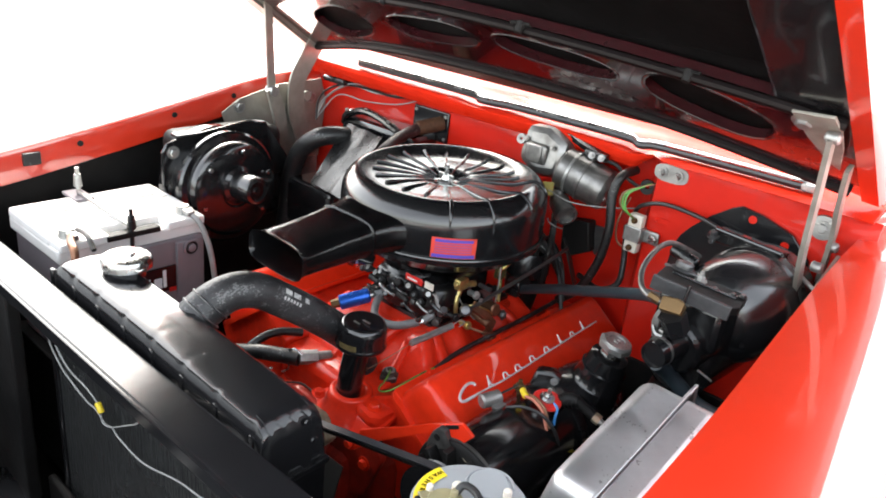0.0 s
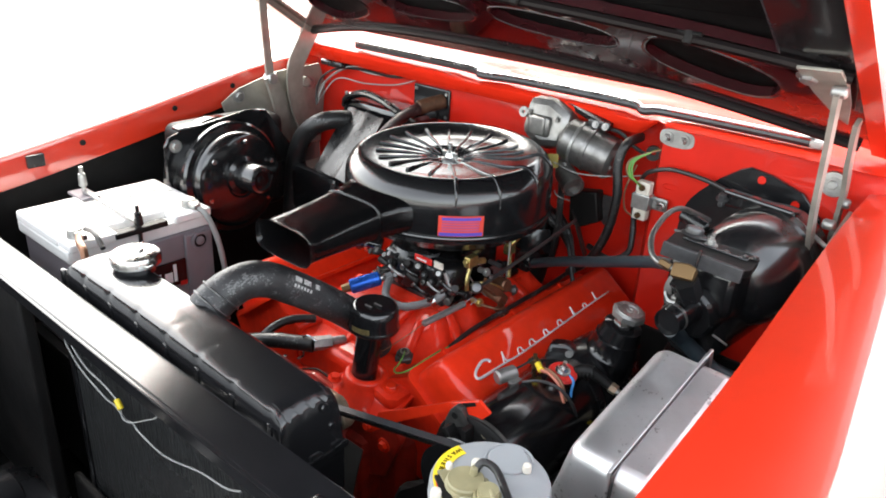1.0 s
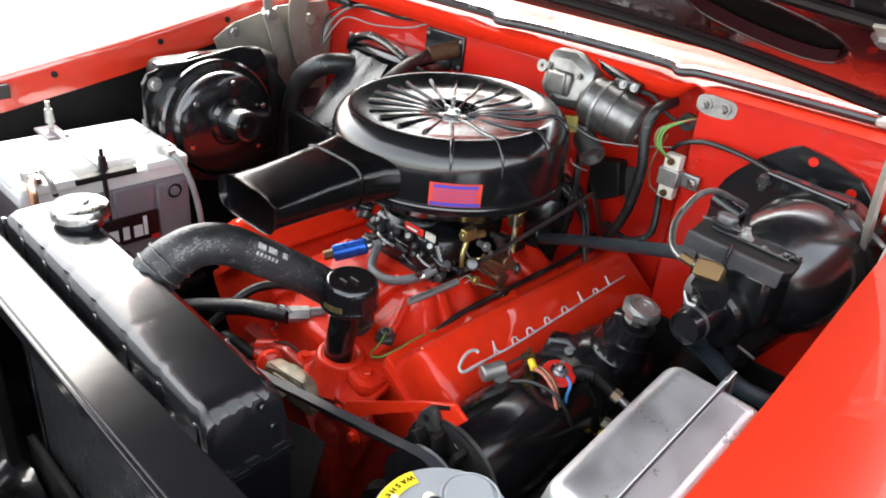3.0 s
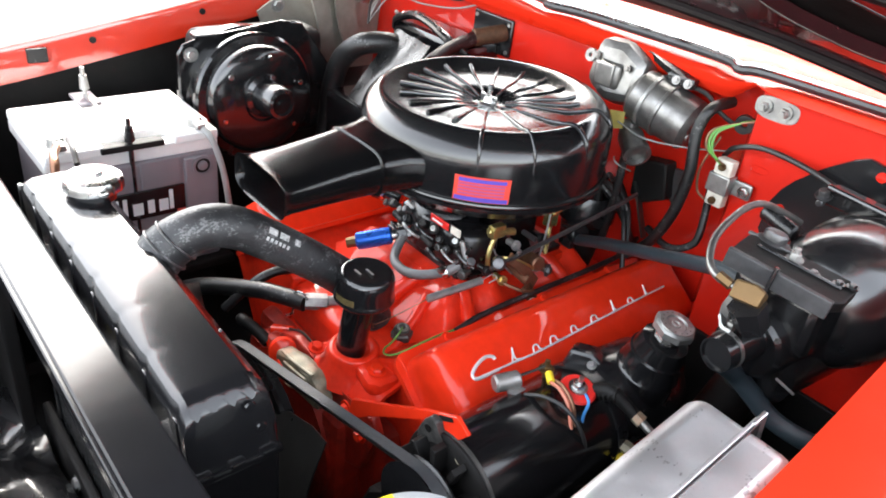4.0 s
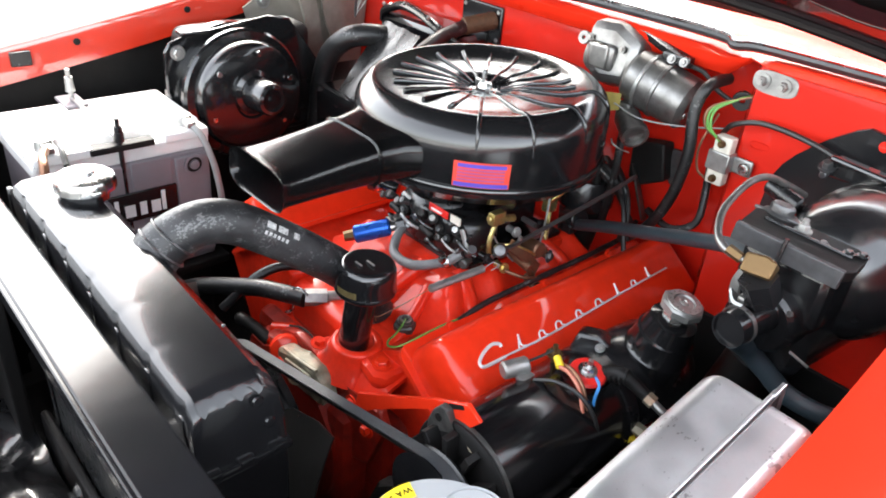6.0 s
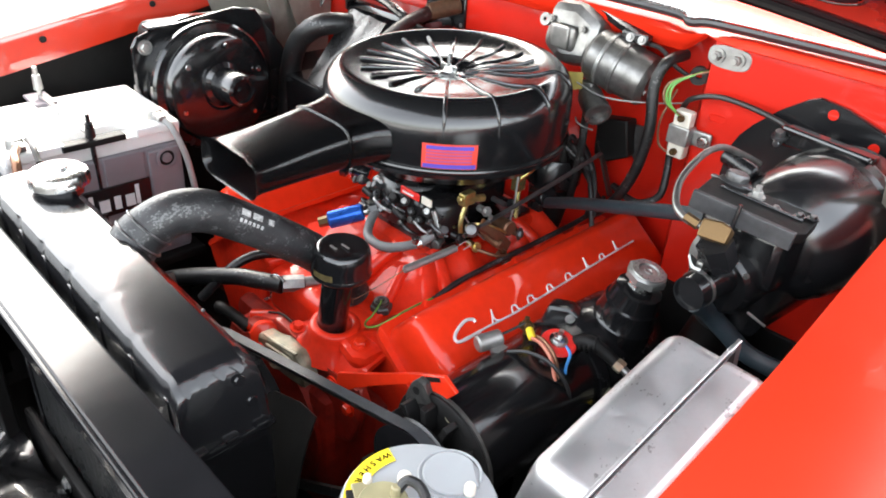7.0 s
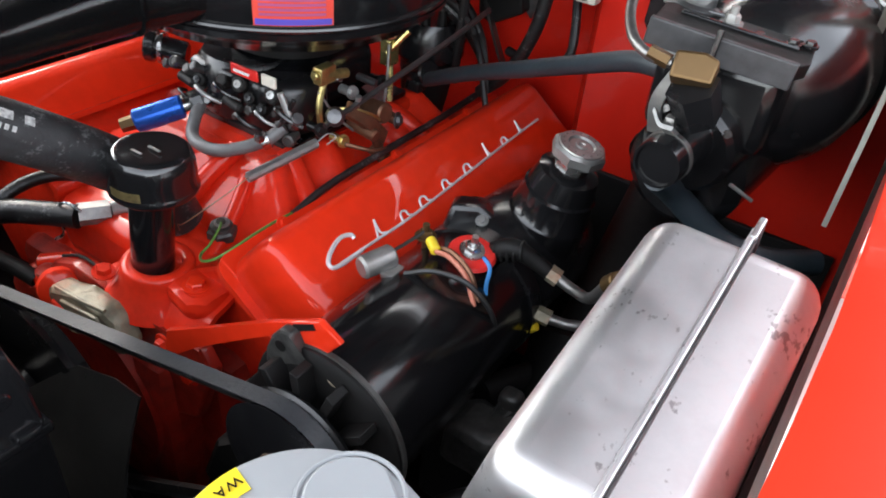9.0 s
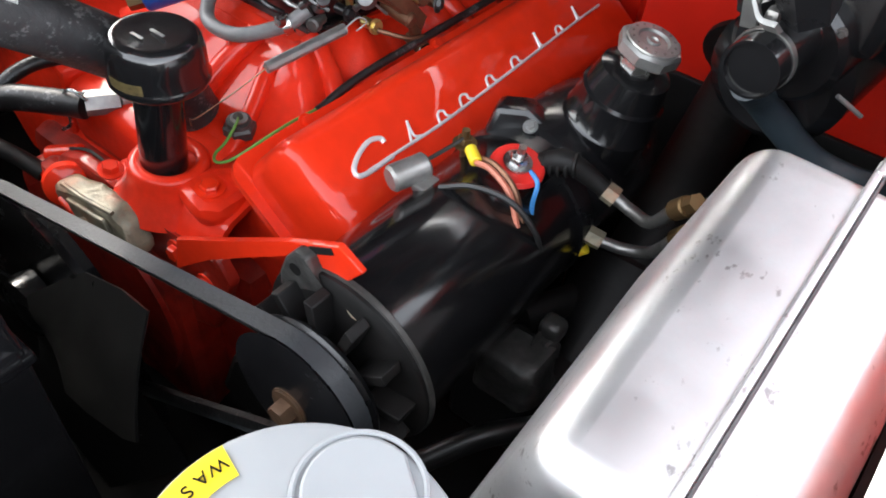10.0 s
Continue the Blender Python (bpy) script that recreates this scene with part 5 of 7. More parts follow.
part("painted_collar", lathe([(0.0145, 0), (0.0175, 0.001), (0.0175, 0.010), (0.0145, 0.012)], (-0.030, -0.286, 0.6845), (0.96, -0.24, -0.13), 22), ENGINE_RED, wp)
part("pipe_stub", rod((-0.078, -0.280, 0.680), (-0.046, -0.262, 0.690), 0.009, 0.008, 16, 0.002), ENGINE_RED, wp)
part("pipe_stub", rod((-0.062, -0.294, 0.676), (-0.026, -0.276, 0.688), 0.009, 0.008, 16, 0.002), ENGINE_RED, wp)
part("neck_bolt", bolt((0.0405, -0.3185, 0.6905), (0.45, -0.65, 0.6), 0.0050, 0.004), NECK_CAST, wp)
part("black_elbow", tube([(-0.060, -0.296, 0.676), (-0.085, -0.302, 0.684), (-0.11, -0.31, 0.69), (-0.13, -0.30, 0.67)], 0.0085, 12), BLACK_DULL, wp)
fan = thing("cooling_fan", (0, -0.36, 0.60), "black four-blade cooling fan and pulley", "fan")
PY = -0.345
part("pump_pulley", lathe([(0, 0.0), (0.05, 0.0), (0.102, 0.004), (0.109, 0.004), (0.103, 0.012), (0.109, 0.020), (0.02, 0.022), (0, 0.022)], (0, PY + 0.012, 0.605), (0, -1, 0), 48), BLACK_SATIN, fan)
part("hub", lathe([(0, 0), (0.03, 0), (0.03, 0.02), (0.022, 0.024), (0, 0.024)], (0, PY - 0.012, 0.605), (0, -1, 0), 28), BLACK_SATIN, fan)
for k in range(4):
    a0 = radians((20, 128, 200, 308)[k])
    d, s = Vector((math.cos(a0), 0, math.sin(a0))), Vector((-math.sin(a0), 0, math.cos(a0)))
    rows = []
    for i in range(7):
        q = 0.03 + 0.172 * i / 6
        w = 0.022 + 0.032 * min(1, i / 3)
        if i == 6:
            w *= 0.8
        rows.append([Vector((0, -0.382, 0.605)) + d * q + s * (w * e) + Vector((0, e * 0.026 * min(1, i / 2) + 0.005 * e * e, 0)) for e in (-1, -0.5, 0, 0.5, 1)])
    part("blade", sheet(rows, 0.0022), BLADE_BLACK, fan)

# drive belt round the pump and generator pulleys
GX, GZ, GPY = 0.330, 0.755, PY


def belt_loop(c1, r1, c2, r2, y, w=0.011, th=0.008):
    """A closed belt round two pulleys in the plane y."""
    a, b = Vector((c1[0], c1[1])), Vector((c2[0], c2[1]))
    base = math.atan2(b.y - a.y, b.x - a.x)
    off = math.acos((r1 - r2) / (b - a).length)
    pts = []
    for k in range(25):
        t = base + off + (2 * math.pi - 2 * off) * k / 24
        pts.append(a + Vector((math.cos(t), math.sin(t))) * r1)
    for k in range(17):
        t = base - off + 2 * off * k / 16
        pts.append(b + Vector((math.cos(t), math.sin(t))) * r2)
    bm = bmesh.new()
    rings = []
    n = len(pts)
    for i, p in enumerate(pts):
        tan = (pts[(i + 1) % n] - pts[i - 1]).normalized()
        nor = Vector((tan.y, -tan.x))
        o, inn = p, p - nor * th
        rings.append([bm.verts.new((o.x, y - w / 2, o.y)), bm.verts.new((o.x, y + w / 2, o.y)), bm.verts.new((inn.x, y + w / 2 - 0.003, inn.y)), bm.verts.new((inn.x, y - w / 2 + 0.003, inn.y))])
    for i in range(n):
        p, q = rings[i], rings[(i + 1) % n]
        for k in range(4):
            j = (k + 1) % 4
            bm.faces.new((p[k], p[j], q[j], q[k]))
    return bm


belt = solid("drive_belt", belt_loop((0, 0.605), 0.1105, (GX, GZ), 0.0505, PY, 0.0125, 0.0036), BELT, "grey-black rubber drive belt", "belt", smooth=50)
part("wedge", belt_loop((0, 0.605), 0.1068, (GX, GZ), 0.0468, PY, 0.0112, 0.0062), RUBBER, belt, "black tapered inner side of the belt", smooth=50)

# upper hose, breather
hose = thing("radiator_hose", (0.01, -0.40, 0.85), "thick black radiator hose with worn white print", "hose")
part("hose_body", tube([(-0.004, -0.462, 0.884), (-0.001, -0.442, 0.904), (0.008, -0.410, 0.921), (0.016, -0.376, 0.917), (0.024, -0.334, 0.891), (0.032, -0.289, 0.858), (0.038, -0.25, 0.826), (0.042, -0.215, 0.79), (0.044, -0.195, 0.745)], 0.024, 28, 8, radii=[0.0275, 0.0265, 0.0245, 0.0240, 0.0235, 0.0235, 0.0235, 0.0235, 0.022]), WORN_HOSE, hose)
for y_, z_, r_ in ((-0.447, 0.899, 0.0278), (-0.435, 0.909, 0.0270)):
    part("hose_clamp", tube([Vector((-0.002 + 0.2 * (y_ + 0.447), y_, z_)) + frame_to((0, 0, 0), (0.10, 0.72, 0.62)).to_3x3() @ Vector((r_ * math.cos(t), r_ * math.sin(t), 0)) for t in [2 * math.pi * k / 24 for k in range(25)]], 0.0017, 6, 2), CAST_ALU, hose, "dull wire hose clamp")
part("clamp_screw", rod((0.012, -0.436, 0.928), (0.020, -0.428, 0.922), 0.004, None, 10, 0.001), CAST_ALU, hose)


def hose_bar(y0, y1, a0, a1, nm="print_bar"):
    """A patch of print lying on the hose."""
    rows = []
    for k in range(5):
        y = y0 + (y1 - y0) * k / 4
        s = (y + 0.334) / 0.045
        c = Vector((0.024 + 0.008 * s, y, 0.891 - 0.033 * s))
        d = Vector((0.008, 0.045, -0.033)).normalized()
        x = Vector((0.75, -0.25, 0.55))
        x = (x - d * x.dot(d)).normalized()
        u = d.cross(x)
        rows.append([c + (x * math.cos(t) + u * math.sin(t)) * 0.0242 for t in (a0, (a0 + a1) / 2, a1)])
    return part(nm, sheet(rows, 0.0004), WORN_PRINT, hose)


for y0, y1 in ((-0.352, -0.343), (-0.340, -0.330), (-0.323, -0.317)):
    hose_bar(y0, y1, -0.45, -0.15)
for k in range(6):
    hose_bar(-0.352 + 0.0045 * k, -0.3495 + 0.0045 * k, 0.02, 0.2)
br = thing("oil_breather", (0.078, -0.25, 0.735), "gloss black oil breather cap on its tube", "breather")
part("tube", rod((0.072, -0.252, 0.735), (0.083, -0.247, 0.83), 0.0190, None, 28), BLACK_GLOSS, br)
bc = part("cap", lathe([(0, 0.0392), (0.0245, 0.0392), (0.0268, 0.0396), (0.0295, 0.0388), (0.0322, 0.0364), (0.0340, 0.0325), (0.0350, 0.027), (0.0357, 0.018), (0.0360, 0.009), (0.0366, 0.0075), (0.0374, 0.0055), (0.0374, 0.0035), (0.0362, 0.0015), (0.030, 0), (0, 0)], (0.085, -0.246, 0.820), (0.05, 0.02, 1), 64), BLACK_GLOSS, br)
part("cap_bar", box((0.080, -0.259, 0.8602), (0.092, -0.2565, 0.8608), 0), ZINC, bc)
part("cap_bar", box((0.086, -0.247, 0.8604), (0.100, -0.2445, 0.8610), 0), ZINC, bc)
part("cap_label", sheet([[(0.085 + 0.0364 * math.cos(a), -0.246 + 0.0364 * math.sin(a), z) for z in (0.826, 0.836)] for a in [-1.75 + 0.09 * k for k in range(10)]], 0.0004), LABEL_GOLD, bc, "small worn gold label")

# ---------------------------------------------------------------- battery
bat = thing("battery", (-0.43, -0.355, 0.66), "grey car battery with a pale lid and black label", "battery")
part("case", box((-0.522, -0.474, 0.66), (-0.336, -0.236, 0.845), 0.005), BATT_CASE, bat)
lidb = part("lid", join(box((-0.528, -0.480, 0.842), (-0.342, -0.230, 0.866), 0.005), box((-0.528, -0.480, 0.862), (-0.372, -0.230, 0.880), 0.005), box((-0.378, -0.478, 0.862), (-0.336, -0.400, 0.878), 0.004), box((-0.378, -0.300, 0.862), (-0.336, -0.232, 0.878), 0.004)), BATT_TOP, bat, "pale stepped battery lid")
part("carry_groove", box((-0.50, -0.36, 0.8795), (-0.40, -0.345, 0.8815), 0.001), BATT_CASE, bat)
part("front_panel", box((-0.338, -0.29, 0.67), (-0.332, -0.237, 0.84), 0.003), BATT_CASE, bat)
part("front_panel", box((-0.338, -0.355, 0.80), (-0.3335, -0.295, 0.845), 0.002), BATT_CASE, bat)
part("side_terminal", join(lathe([(0.0125, 0), (0.016, 0.001), (0.016, 0.004), (0.0125, 0.0045)], (-0.3325, -0.262, 0.825), (1, 0, 0), 28), lathe([(0, 0.001), (0.0075, 0.001), (0.0075, 0.004), (0.005, 0.005), (0, 0.005)], (-0.3325, -0.262, 0.825), (1, 0, 0), 18)), BATT_CASE, bat)
part("terminal_recess", lathe([(0.0078, 0), (0.0123, 0), (0.0123, 0.0012), (0.0078, 0.0012)], (-0.3325, -0.262, 0.825), (1, 0, 0), 24), BLACK_DULL, bat)
lab = part("label", box((-0.337, -0.405, 0.755), (-0.3315, -0.292, 0.800), 0.0006), BLACK_SATIN, bat, "black label with white marks")
for y0, y1, z0, z1 in ((-0.398, -0.392, 0.763, 0.793), (-0.386, -0.380, 0.763, 0.793), (-0.372, -0.357, 0.763, 0.782), (-0.350, -0.340, 0.763, 0.784), (-0.333, -0.319, 0.763, 0.782), (-0.317, -0.311, 0.763, 0.795)):
    part("label_bar", box((-0.332, y0, z0), (-0.3308, y1, z1), 0), WHITE, lab)
part("label_corner", box((-0.332, -0.306, 0.752), (-0.3308, -0.293, 0.760), 0), RED_PLASTIC, lab)
for x, y, z in ((-0.515, -0.368, 0.935), (-0.338, -0.364, 0.915)):
    part("hold_down_rod", join(rod((x, y, 0.70), (x, y, z), 0.0035, None, 10), rod((x, y, z - 0.035), (x, y, z - 0.012), 0.0075, 0.006, 12, 0.001)), BLACK_SATIN if x > -0.4 else ZINC, bat)
part("clamp_strip", box((-0.352, -0.406, 0.8665), (-0.3325, -0.316, 0.8765), 0.002), BLACK_DULL, bat, "black clamp strip on the lid edge")
part("corrosion", lathe([(0.016, 0), (0.012, 0.0015), (0.004, 0.002), (0, 0.002)], (-0.505, -0.392, 0.8795), (0, 0, 1), 14, squash=(1.0, 1.6), wob=0.15, lobes=5), CORROSION, bat, "blue-green corrosion crust")
part("hold_down_bar", tube([(-0.515, -0.368, 0.890), (-0.43, -0.366, 0.886), (-0.338, -0.364, 0.884)], 0.0035, 8), ZINC, bat)
part("rod_washer", box((-0.545, -0.385, 0.880), (-0.49, -0.352, 0.886), 0.002), BATT_CASE, bat)
for y in (-0.455, -0.258):
    part("post_clamp", join(lathe([(0, 0), (0.013, 0), (0.011, 0.014), (0, 0.014)], (-0.365, y, 0.878), (0, 0, 1), 16), box((-0.375, y - 0.007, 0.880), (-0.335, y + 0.007, 0.890), 0.003)), ZINC, bat)
part("battery_cable", tube([(-0.345, -0.258, 0.885), (-0.325, -0.250, 0.872), (-0.312, -0.240, 0.83), (-0.305, -0.235, 0.78), (-0.30, -0.23, 0.70)], 0.005, 10), WIRE_GREY, bat)
part("battery_cable", tube([(-0.345, -0.457, 0.886), (-0.315, -0.470, 0.888), (-0.285, -0.478, 0.880), (-0.27, -0.49, 0.83)], 0.006, 10), BRONZE, bat)
part("battery_cable", tube([(-0.36, -0.44, 0.888), (-0.31, -0.448, 0.898), (-0.28, -0.452, 0.885)], 0.004, 10), WIRE_BLACK, bat)
for y0, y1 in ((-0.455, -0.385), (-0.335, -0.255)):
    part("vent_cover", box((-0.512, y0, 0.8795), (-0.462, y1, 0.8845), 0.0025), BATT_TOP, bat)
part("lid_rib", box((-0.452, -0.470, 0.8795), (-0.446, -0.240, 0.8825), 0.001), BATT_TOP, bat)
tray = part("battery_tray", join(box((-0.54, -0.49, 0.645), (-0.32, -0.22, 0.66), 0.003), box((-0.53, -0.48, 0.40), (-0.35, -0.24, 0.646), 0.004)), BLACK_DULL)
tagged(tray, "black steel battery tray", "tray")

# ---------------------------------------------------------------- heater blower and case on the far side
blow = thing("heater_blower", (-0.44, -0.12, 0.76), "gloss black heater blower drum with its motor", "blower")
BA = Vector((1, 0.02, 0.06)).normalized()
BC = Vector((-0.408, -0.118, 0.882))
part("drum", lathe([(0, 0), (0.030, 0), (0.034, 0.003), (0.080, 0.0), (0.088, -0.004), (0.092, -0.012), (0.092, -0.020), (0.104, -0.022), (0.108, -0.026), (0.108, -0.034), (0.102, -0.037), (0.102, -0.060), (0.112, -0.064), (0.112, -0.085), (0, -0.085)], BC, BA, 64), BLACK_GLOSS, blow)
part("motor", lathe([(0.027, -0.002), (0.027, 0.058), (0.0245, 0.064), (0.019, 0.066), (0.017, 0.061), (0.007, 0.061), (0.006, 0.066), (0, 0.066)], BC + Vector((0, 0.0, 0.012)), BA, 36), BLACK_GLOSS, blow)
part("motor_collar", lathe([(0.028, 0), (0.036, 0.002), (0.036, 0.010), (0.028, 0.014)], BC + Vector((0, 0.0, 0.012)), BA, 36), BLACK_GLOSS, blow)
for k in range(6):
    t = radians(20 + 60 * k)
    part("cover_screw", lathe([(0, 0), (0.0045, 0), (0.004, 0.003), (0, 0.0035)], BC + Vector((0, math.cos(t) * 0.074, math.sin(t) * 0.074)) + BA * 0.001, BA, 10), STEEL, blow)
part("mount_plate", prism([(-0.236, 0.890), (-0.236, 0.955), (-0.226, 0.970), (-0.20, 0.978), (-0.05, 0.997), (-0.01, 0.99), (0.055, 0.90), (0.05, 0.80), (-0.19, 0.78)], 0.006, axes((-0.474, 0, 0), (0, 1, 0), (0, 0, 1)), 0.003), BLACK_GLOSS, blow, "black mounting plate")
part("top_flange", box((-0.492, -0.205, 0.977), (-0.468, -0.065, 0.984), 0.003), BLACK_SATIN, blow)
part("housing", box((-0.56, -0.19, 0.78), (-0.474, 0.04, 0.975), 0.02, 4), BLACK_DULL, blow, "black blower housing against the inner fender")
part("plate_bolt", bolt((-0.467, -0.214, 0.953), (1, 0, 0), 0.008, 0.006), ZINC, blow)

hc = thing("heater_case", (-0.33, 0.13, 0.80), "gloss black slanted heater case", "heater case")
part("case", join(box((-0.43, 0.155, 0.80), (-0.22, 0.235, 1.0), 0.012), box((-0.44, 0.02, 0.78), (-0.30, 0.12, 0.88), 0.012)), BLACK_GLOSS, hc)
cover_l, cover_r = ((-0.379, 0.130, 0.993), (-0.350, 0.010, 0.894)), ((-0.250, 0.103, 0.998), (-0.225, -0.015, 0.900))
part("slanted_cover", sheet([[Vector(cover_l[0]).lerp(Vector(cover_l[1]), i / 8).lerp(Vector(cover_r[0]).lerp(Vector(cover_r[1]), i / 8), k / 8) + Vector((0, -0.002, 0.003)) * math.sin(k * 1.7 + i * 0.6) * 0.5 for k in range(9)] for i in range(9)], 0.012), COVER_BLACK, hc, "glossy slanted heater case cover")
part("rim", tube([(-0.43, 0.165, 0.982), (-0.405, 0.150, 1.004), (-0.347, 0.142, 1.024), (-0.29, 0.135, 1.022), (-0.245, 0.13, 1.012), (-0.215, 0.15, 0.99)], 0.008, 10), BLACK_GLOSS, hc)
for x, y, z in ((-0.395, 0.140, 1.014), (-0.33, 0.133, 1.029), (-0.26, 0.126, 1.020)):
    part("rim_screw", lathe([(0, 0), (0.004, 0), (0.003, 0.003), (0, 0.003)], (x, y - 0.002, z + 0.003), (0.2, -0.7, 0.7), 10), STEEL, hc)
solid("heater_hose", tube([(-0.360, 0.150, 0.955), (-0.366, 0.105, 0.972), (-0.395, 0.066, 0.966), (-0.432, 0.050, 0.930), (-0.452, 0.045, 0.875), (-0.456, 0.04, 0.81), (-0.46, 0.03, 0.70)], 0.019, 18), RUBBER, "thick black heater hose bent in a loop", "hose")
solid("heater_hose", tube([(-0.190, -0.01, 0.955), (-0.205, 0.05, 0.980), (-0.225, 0.12, 1.000), (-0.230, 0.185, 1.013)], 0.0115, 14), RUBBER, "black heater hose to the firewall pipe", "hose")
fp = thing("firewall_pipe", (-0.22, 0.23, 1.0), "rusty pipe stub in a black firewall plate", "pipe")
part("pipe", rod((-0.232, 0.178, 1.012), (-0.212, 0.232, 1.022), 0.0145, None, 20, 0.002), RUST, fp, "rust-brown pipe stub")
part("plate", box((-0.292, 0.230, 0.982), (-0.195, 0.236, 1.045), 0.003), BLACK_SATIN, fp)
for x, z in ((-0.284, 1.036), (-0.203, 1.036), (-0.284, 0.99), (-0.203, 0.99)):
    part("plate_screw", lathe([(0, 0), (0.004, 0), (0.003, 0.002), (0, 0.002)], (x, 0.2295, z), (0, -1, 0), 10), ZINC, fp)
solid("wiring_harness", join(tube([(-0.545, 0.19, 0.975), (-0.535, 0.205, 1.01), (-0.48, 0.218, 1.045), (-0.40, 0.22, 1.045), (-0.33, 0.222, 1.052), (-0.27, 0.222, 1.066), (-0.215, 0.22, 1.083)], 0.0022, 8),
      tube([(-0.545, 0.19, 0.965), (-0.50, 0.205, 1.02), (-0.42, 0.215, 1.022), (-0.33, 0.22, 1.035), (-0.26, 0.222, 1.062), (-0.215, 0.218, 1.086)], 0.0014, 8),
      tube([(-0.545, 0.188, 0.96), (-0.54, 0.195, 1.0), (-0.47, 0.21, 1.05), (-0.36, 0.222, 1.056), (-0.25, 0.222, 1.07), (-0.20, 0.22, 1.08), (-0.10, 0.222, 1.068), (0.0, 0.222, 1.06)], 0.0016, 8)), WIRE_GREY, "thin grey wires strung along the firewall", "wiring", kind="stuff")
hl2 = thing("hinge_spring", (-0.50, 0.215, 1.045), "dark latch piece at the rear corner of the bay", "bracket")
part("latch_body", join(box((-0.545, 0.195, 1.045), (-0.475, 0.230, 1.058), 0.004), rod((-0.53, 0.205, 1.055), (-0.49, 0.215, 1.068), 0.008, None, 10)), BLACK_SATIN, hl2)

# ---------------------------------------------------------------- firewall fittings
wm = thing("wiper_motor", (0.12, 0.19, 0.98), "grey cast wiper motor on the firewall", "motor")
part("motor_case", lathe([(0, 0), (0.030, 0), (0.036, 0.006), (0.037, 0.045), (0.0385, 0.046), (0.0385, 0.050), (0.036, 0.051), (0.035, 0.088), (0.028, 0.096), (0, 0.098)], (0.115, 0.168, 1.033), (0.93, 0.13, -0.22), 36), MOTOR_CAST, wm)
part("gear_case", join(prism([(-0.045, 0.035), (0.0, 0.045), (0.045, 0.032), (0.05, -0.03), (0.0, -0.045), (-0.04, -0.03)], 0.045, axes((0.075, 0.20, 1.043), (1, 0, -0.15), (0.1, 0.2, 1)), 0.015), box((0.055, 0.145, 1.03), (0.085, 0.16, 1.062), 0.003)), MOTOR_CAST, wm)
part("case_band", lathe([(0.0372, 0), (0.0388, 0.001), (0.0388, 0.005), (0.0372, 0.006)], (0.136, 0.171, 1.028), (0.93, 0.13, -0.22), 36), ZINC, wm)
for a_ in (40, 110, 200):
    o_ = frame_to((0.206, 0.181, 1.0115), (0.93, 0.13, -0.22)) @ Vector((0.022 * math.cos(radians(a_)), 0.022 * math.sin(radians(a_)), 0.0))
    part("end_screw", bolt(o_, (0.93, 0.13, -0.22), 0.0045, 0.004), ZINC, wm)
for x_, z_ in ((0.046, 1.066), (0.060, 1.024), (0.100, 1.062)):
    part("gear_screw", bolt((x_, 0.1545, z_), (0, -1, 0.15), 0.0034, 0.003), MOTOR_CAST, wm)
part("motor_lead", tube([(0.120, 0.132, 0.998), (0.165, 0.134, 0.990), (0.215, 0.158, 0.992), (0.262, 0.185, 1.000)], 0.0011, 6), WIRE_GREY, wm)
part("motor_lead", tube([(0.175, 0.180, 1.060), (0.205, 0.185, 1.058), (0.228, 0.190, 1.04), (0.250, 0.195, 1.03)], 0.0030, 8), WIRE_BLACK, wm)
part("ear", lathe([(0.003, 0), (0.009, 0), (0.009, 0.006), (0.003, 0.006)], (0.036, 0.158, 1.062), (0, -1, 0.2), 16), MOTOR_CAST, wm)
part("top_bracket", join(strap([(0.075, 0.196, 1.083), (0.110, 0.188, 1.083), (0.150, 0.180, 1.074), (0.190, 0.182, 1.064)], 0.010, 0.010, (0, 0.9, 0.4)), box((0.150, 0.172, 1.058), (0.192, 0.184, 1.072), 0.003)), BLACK_SATIN, wm)
for x_ in (0.166, 0.184):
    part("bracket_screw", bolt((x_, 0.1715, 1.065), (0, -1, 0.3), 0.0040, 0.003), MOTOR_CAST, wm)
part("gear_lid", box((0.047, 0.148, 1.028), (0.092, 0.158, 1.064), 0.006, 3), MOTOR_CAST, wm)
part("yellow_tag", prism([(-0.012, -0.012), (0.012, -0.010), (0.014, 0.012), (-0.010, 0.014)], 0.002, axes((0.112, 0.136, 0.996), (0.9, 0.3, 0.2), (0, 0.2, 1))), TAG_YELLOW, wm, "small yellowed tag")
part("crank_cylinder", join(rod((0.132, 0.150, 0.980), (0.160, 0.132, 0.968), 0.0175, None, 24, 0.002), lathe([(0.0175, 0), (0.0188, 0.001), (0.0188, 0.010), (0.0150, 0.011), (0.0140, 0.004), (0, 0.003)], (0.157, 0.134, 0.9693), (0.80, -0.5, -0.33), 28), box((0.118, 0.140, 0.975), (0.140, 0.156, 1.000), 0.004)), MOTOR_CAST, wm, "grey parking switch can under the motor")
part("end_nut", bolt((0.206, 0.180, 1.012), (0.9, 0, -0.3), 0.007, 0.006), ZINC, wm)
part("wire_arm", tube([(0.135, 0.120, 0.955), (0.140, 0.118, 0.950), (0.150, 0.120, 0.946), (0.165, 0.122, 0.945)], 0.0011, 6), ZINC, wm)
solid("main_cable", tube([(0.235, 0.20, 1.055), (0.232, 0.16, 1.05), (0.228, 0.148, 1.02), (0.236, 0.145, 0.965), (0.228, 0.145, 0.90), (0.20, 0.15, 0.84), (0.16, 0.16, 0.80)], 0.0075, 12), RUBBER, "thick black cable hanging behind the engine", "cable")
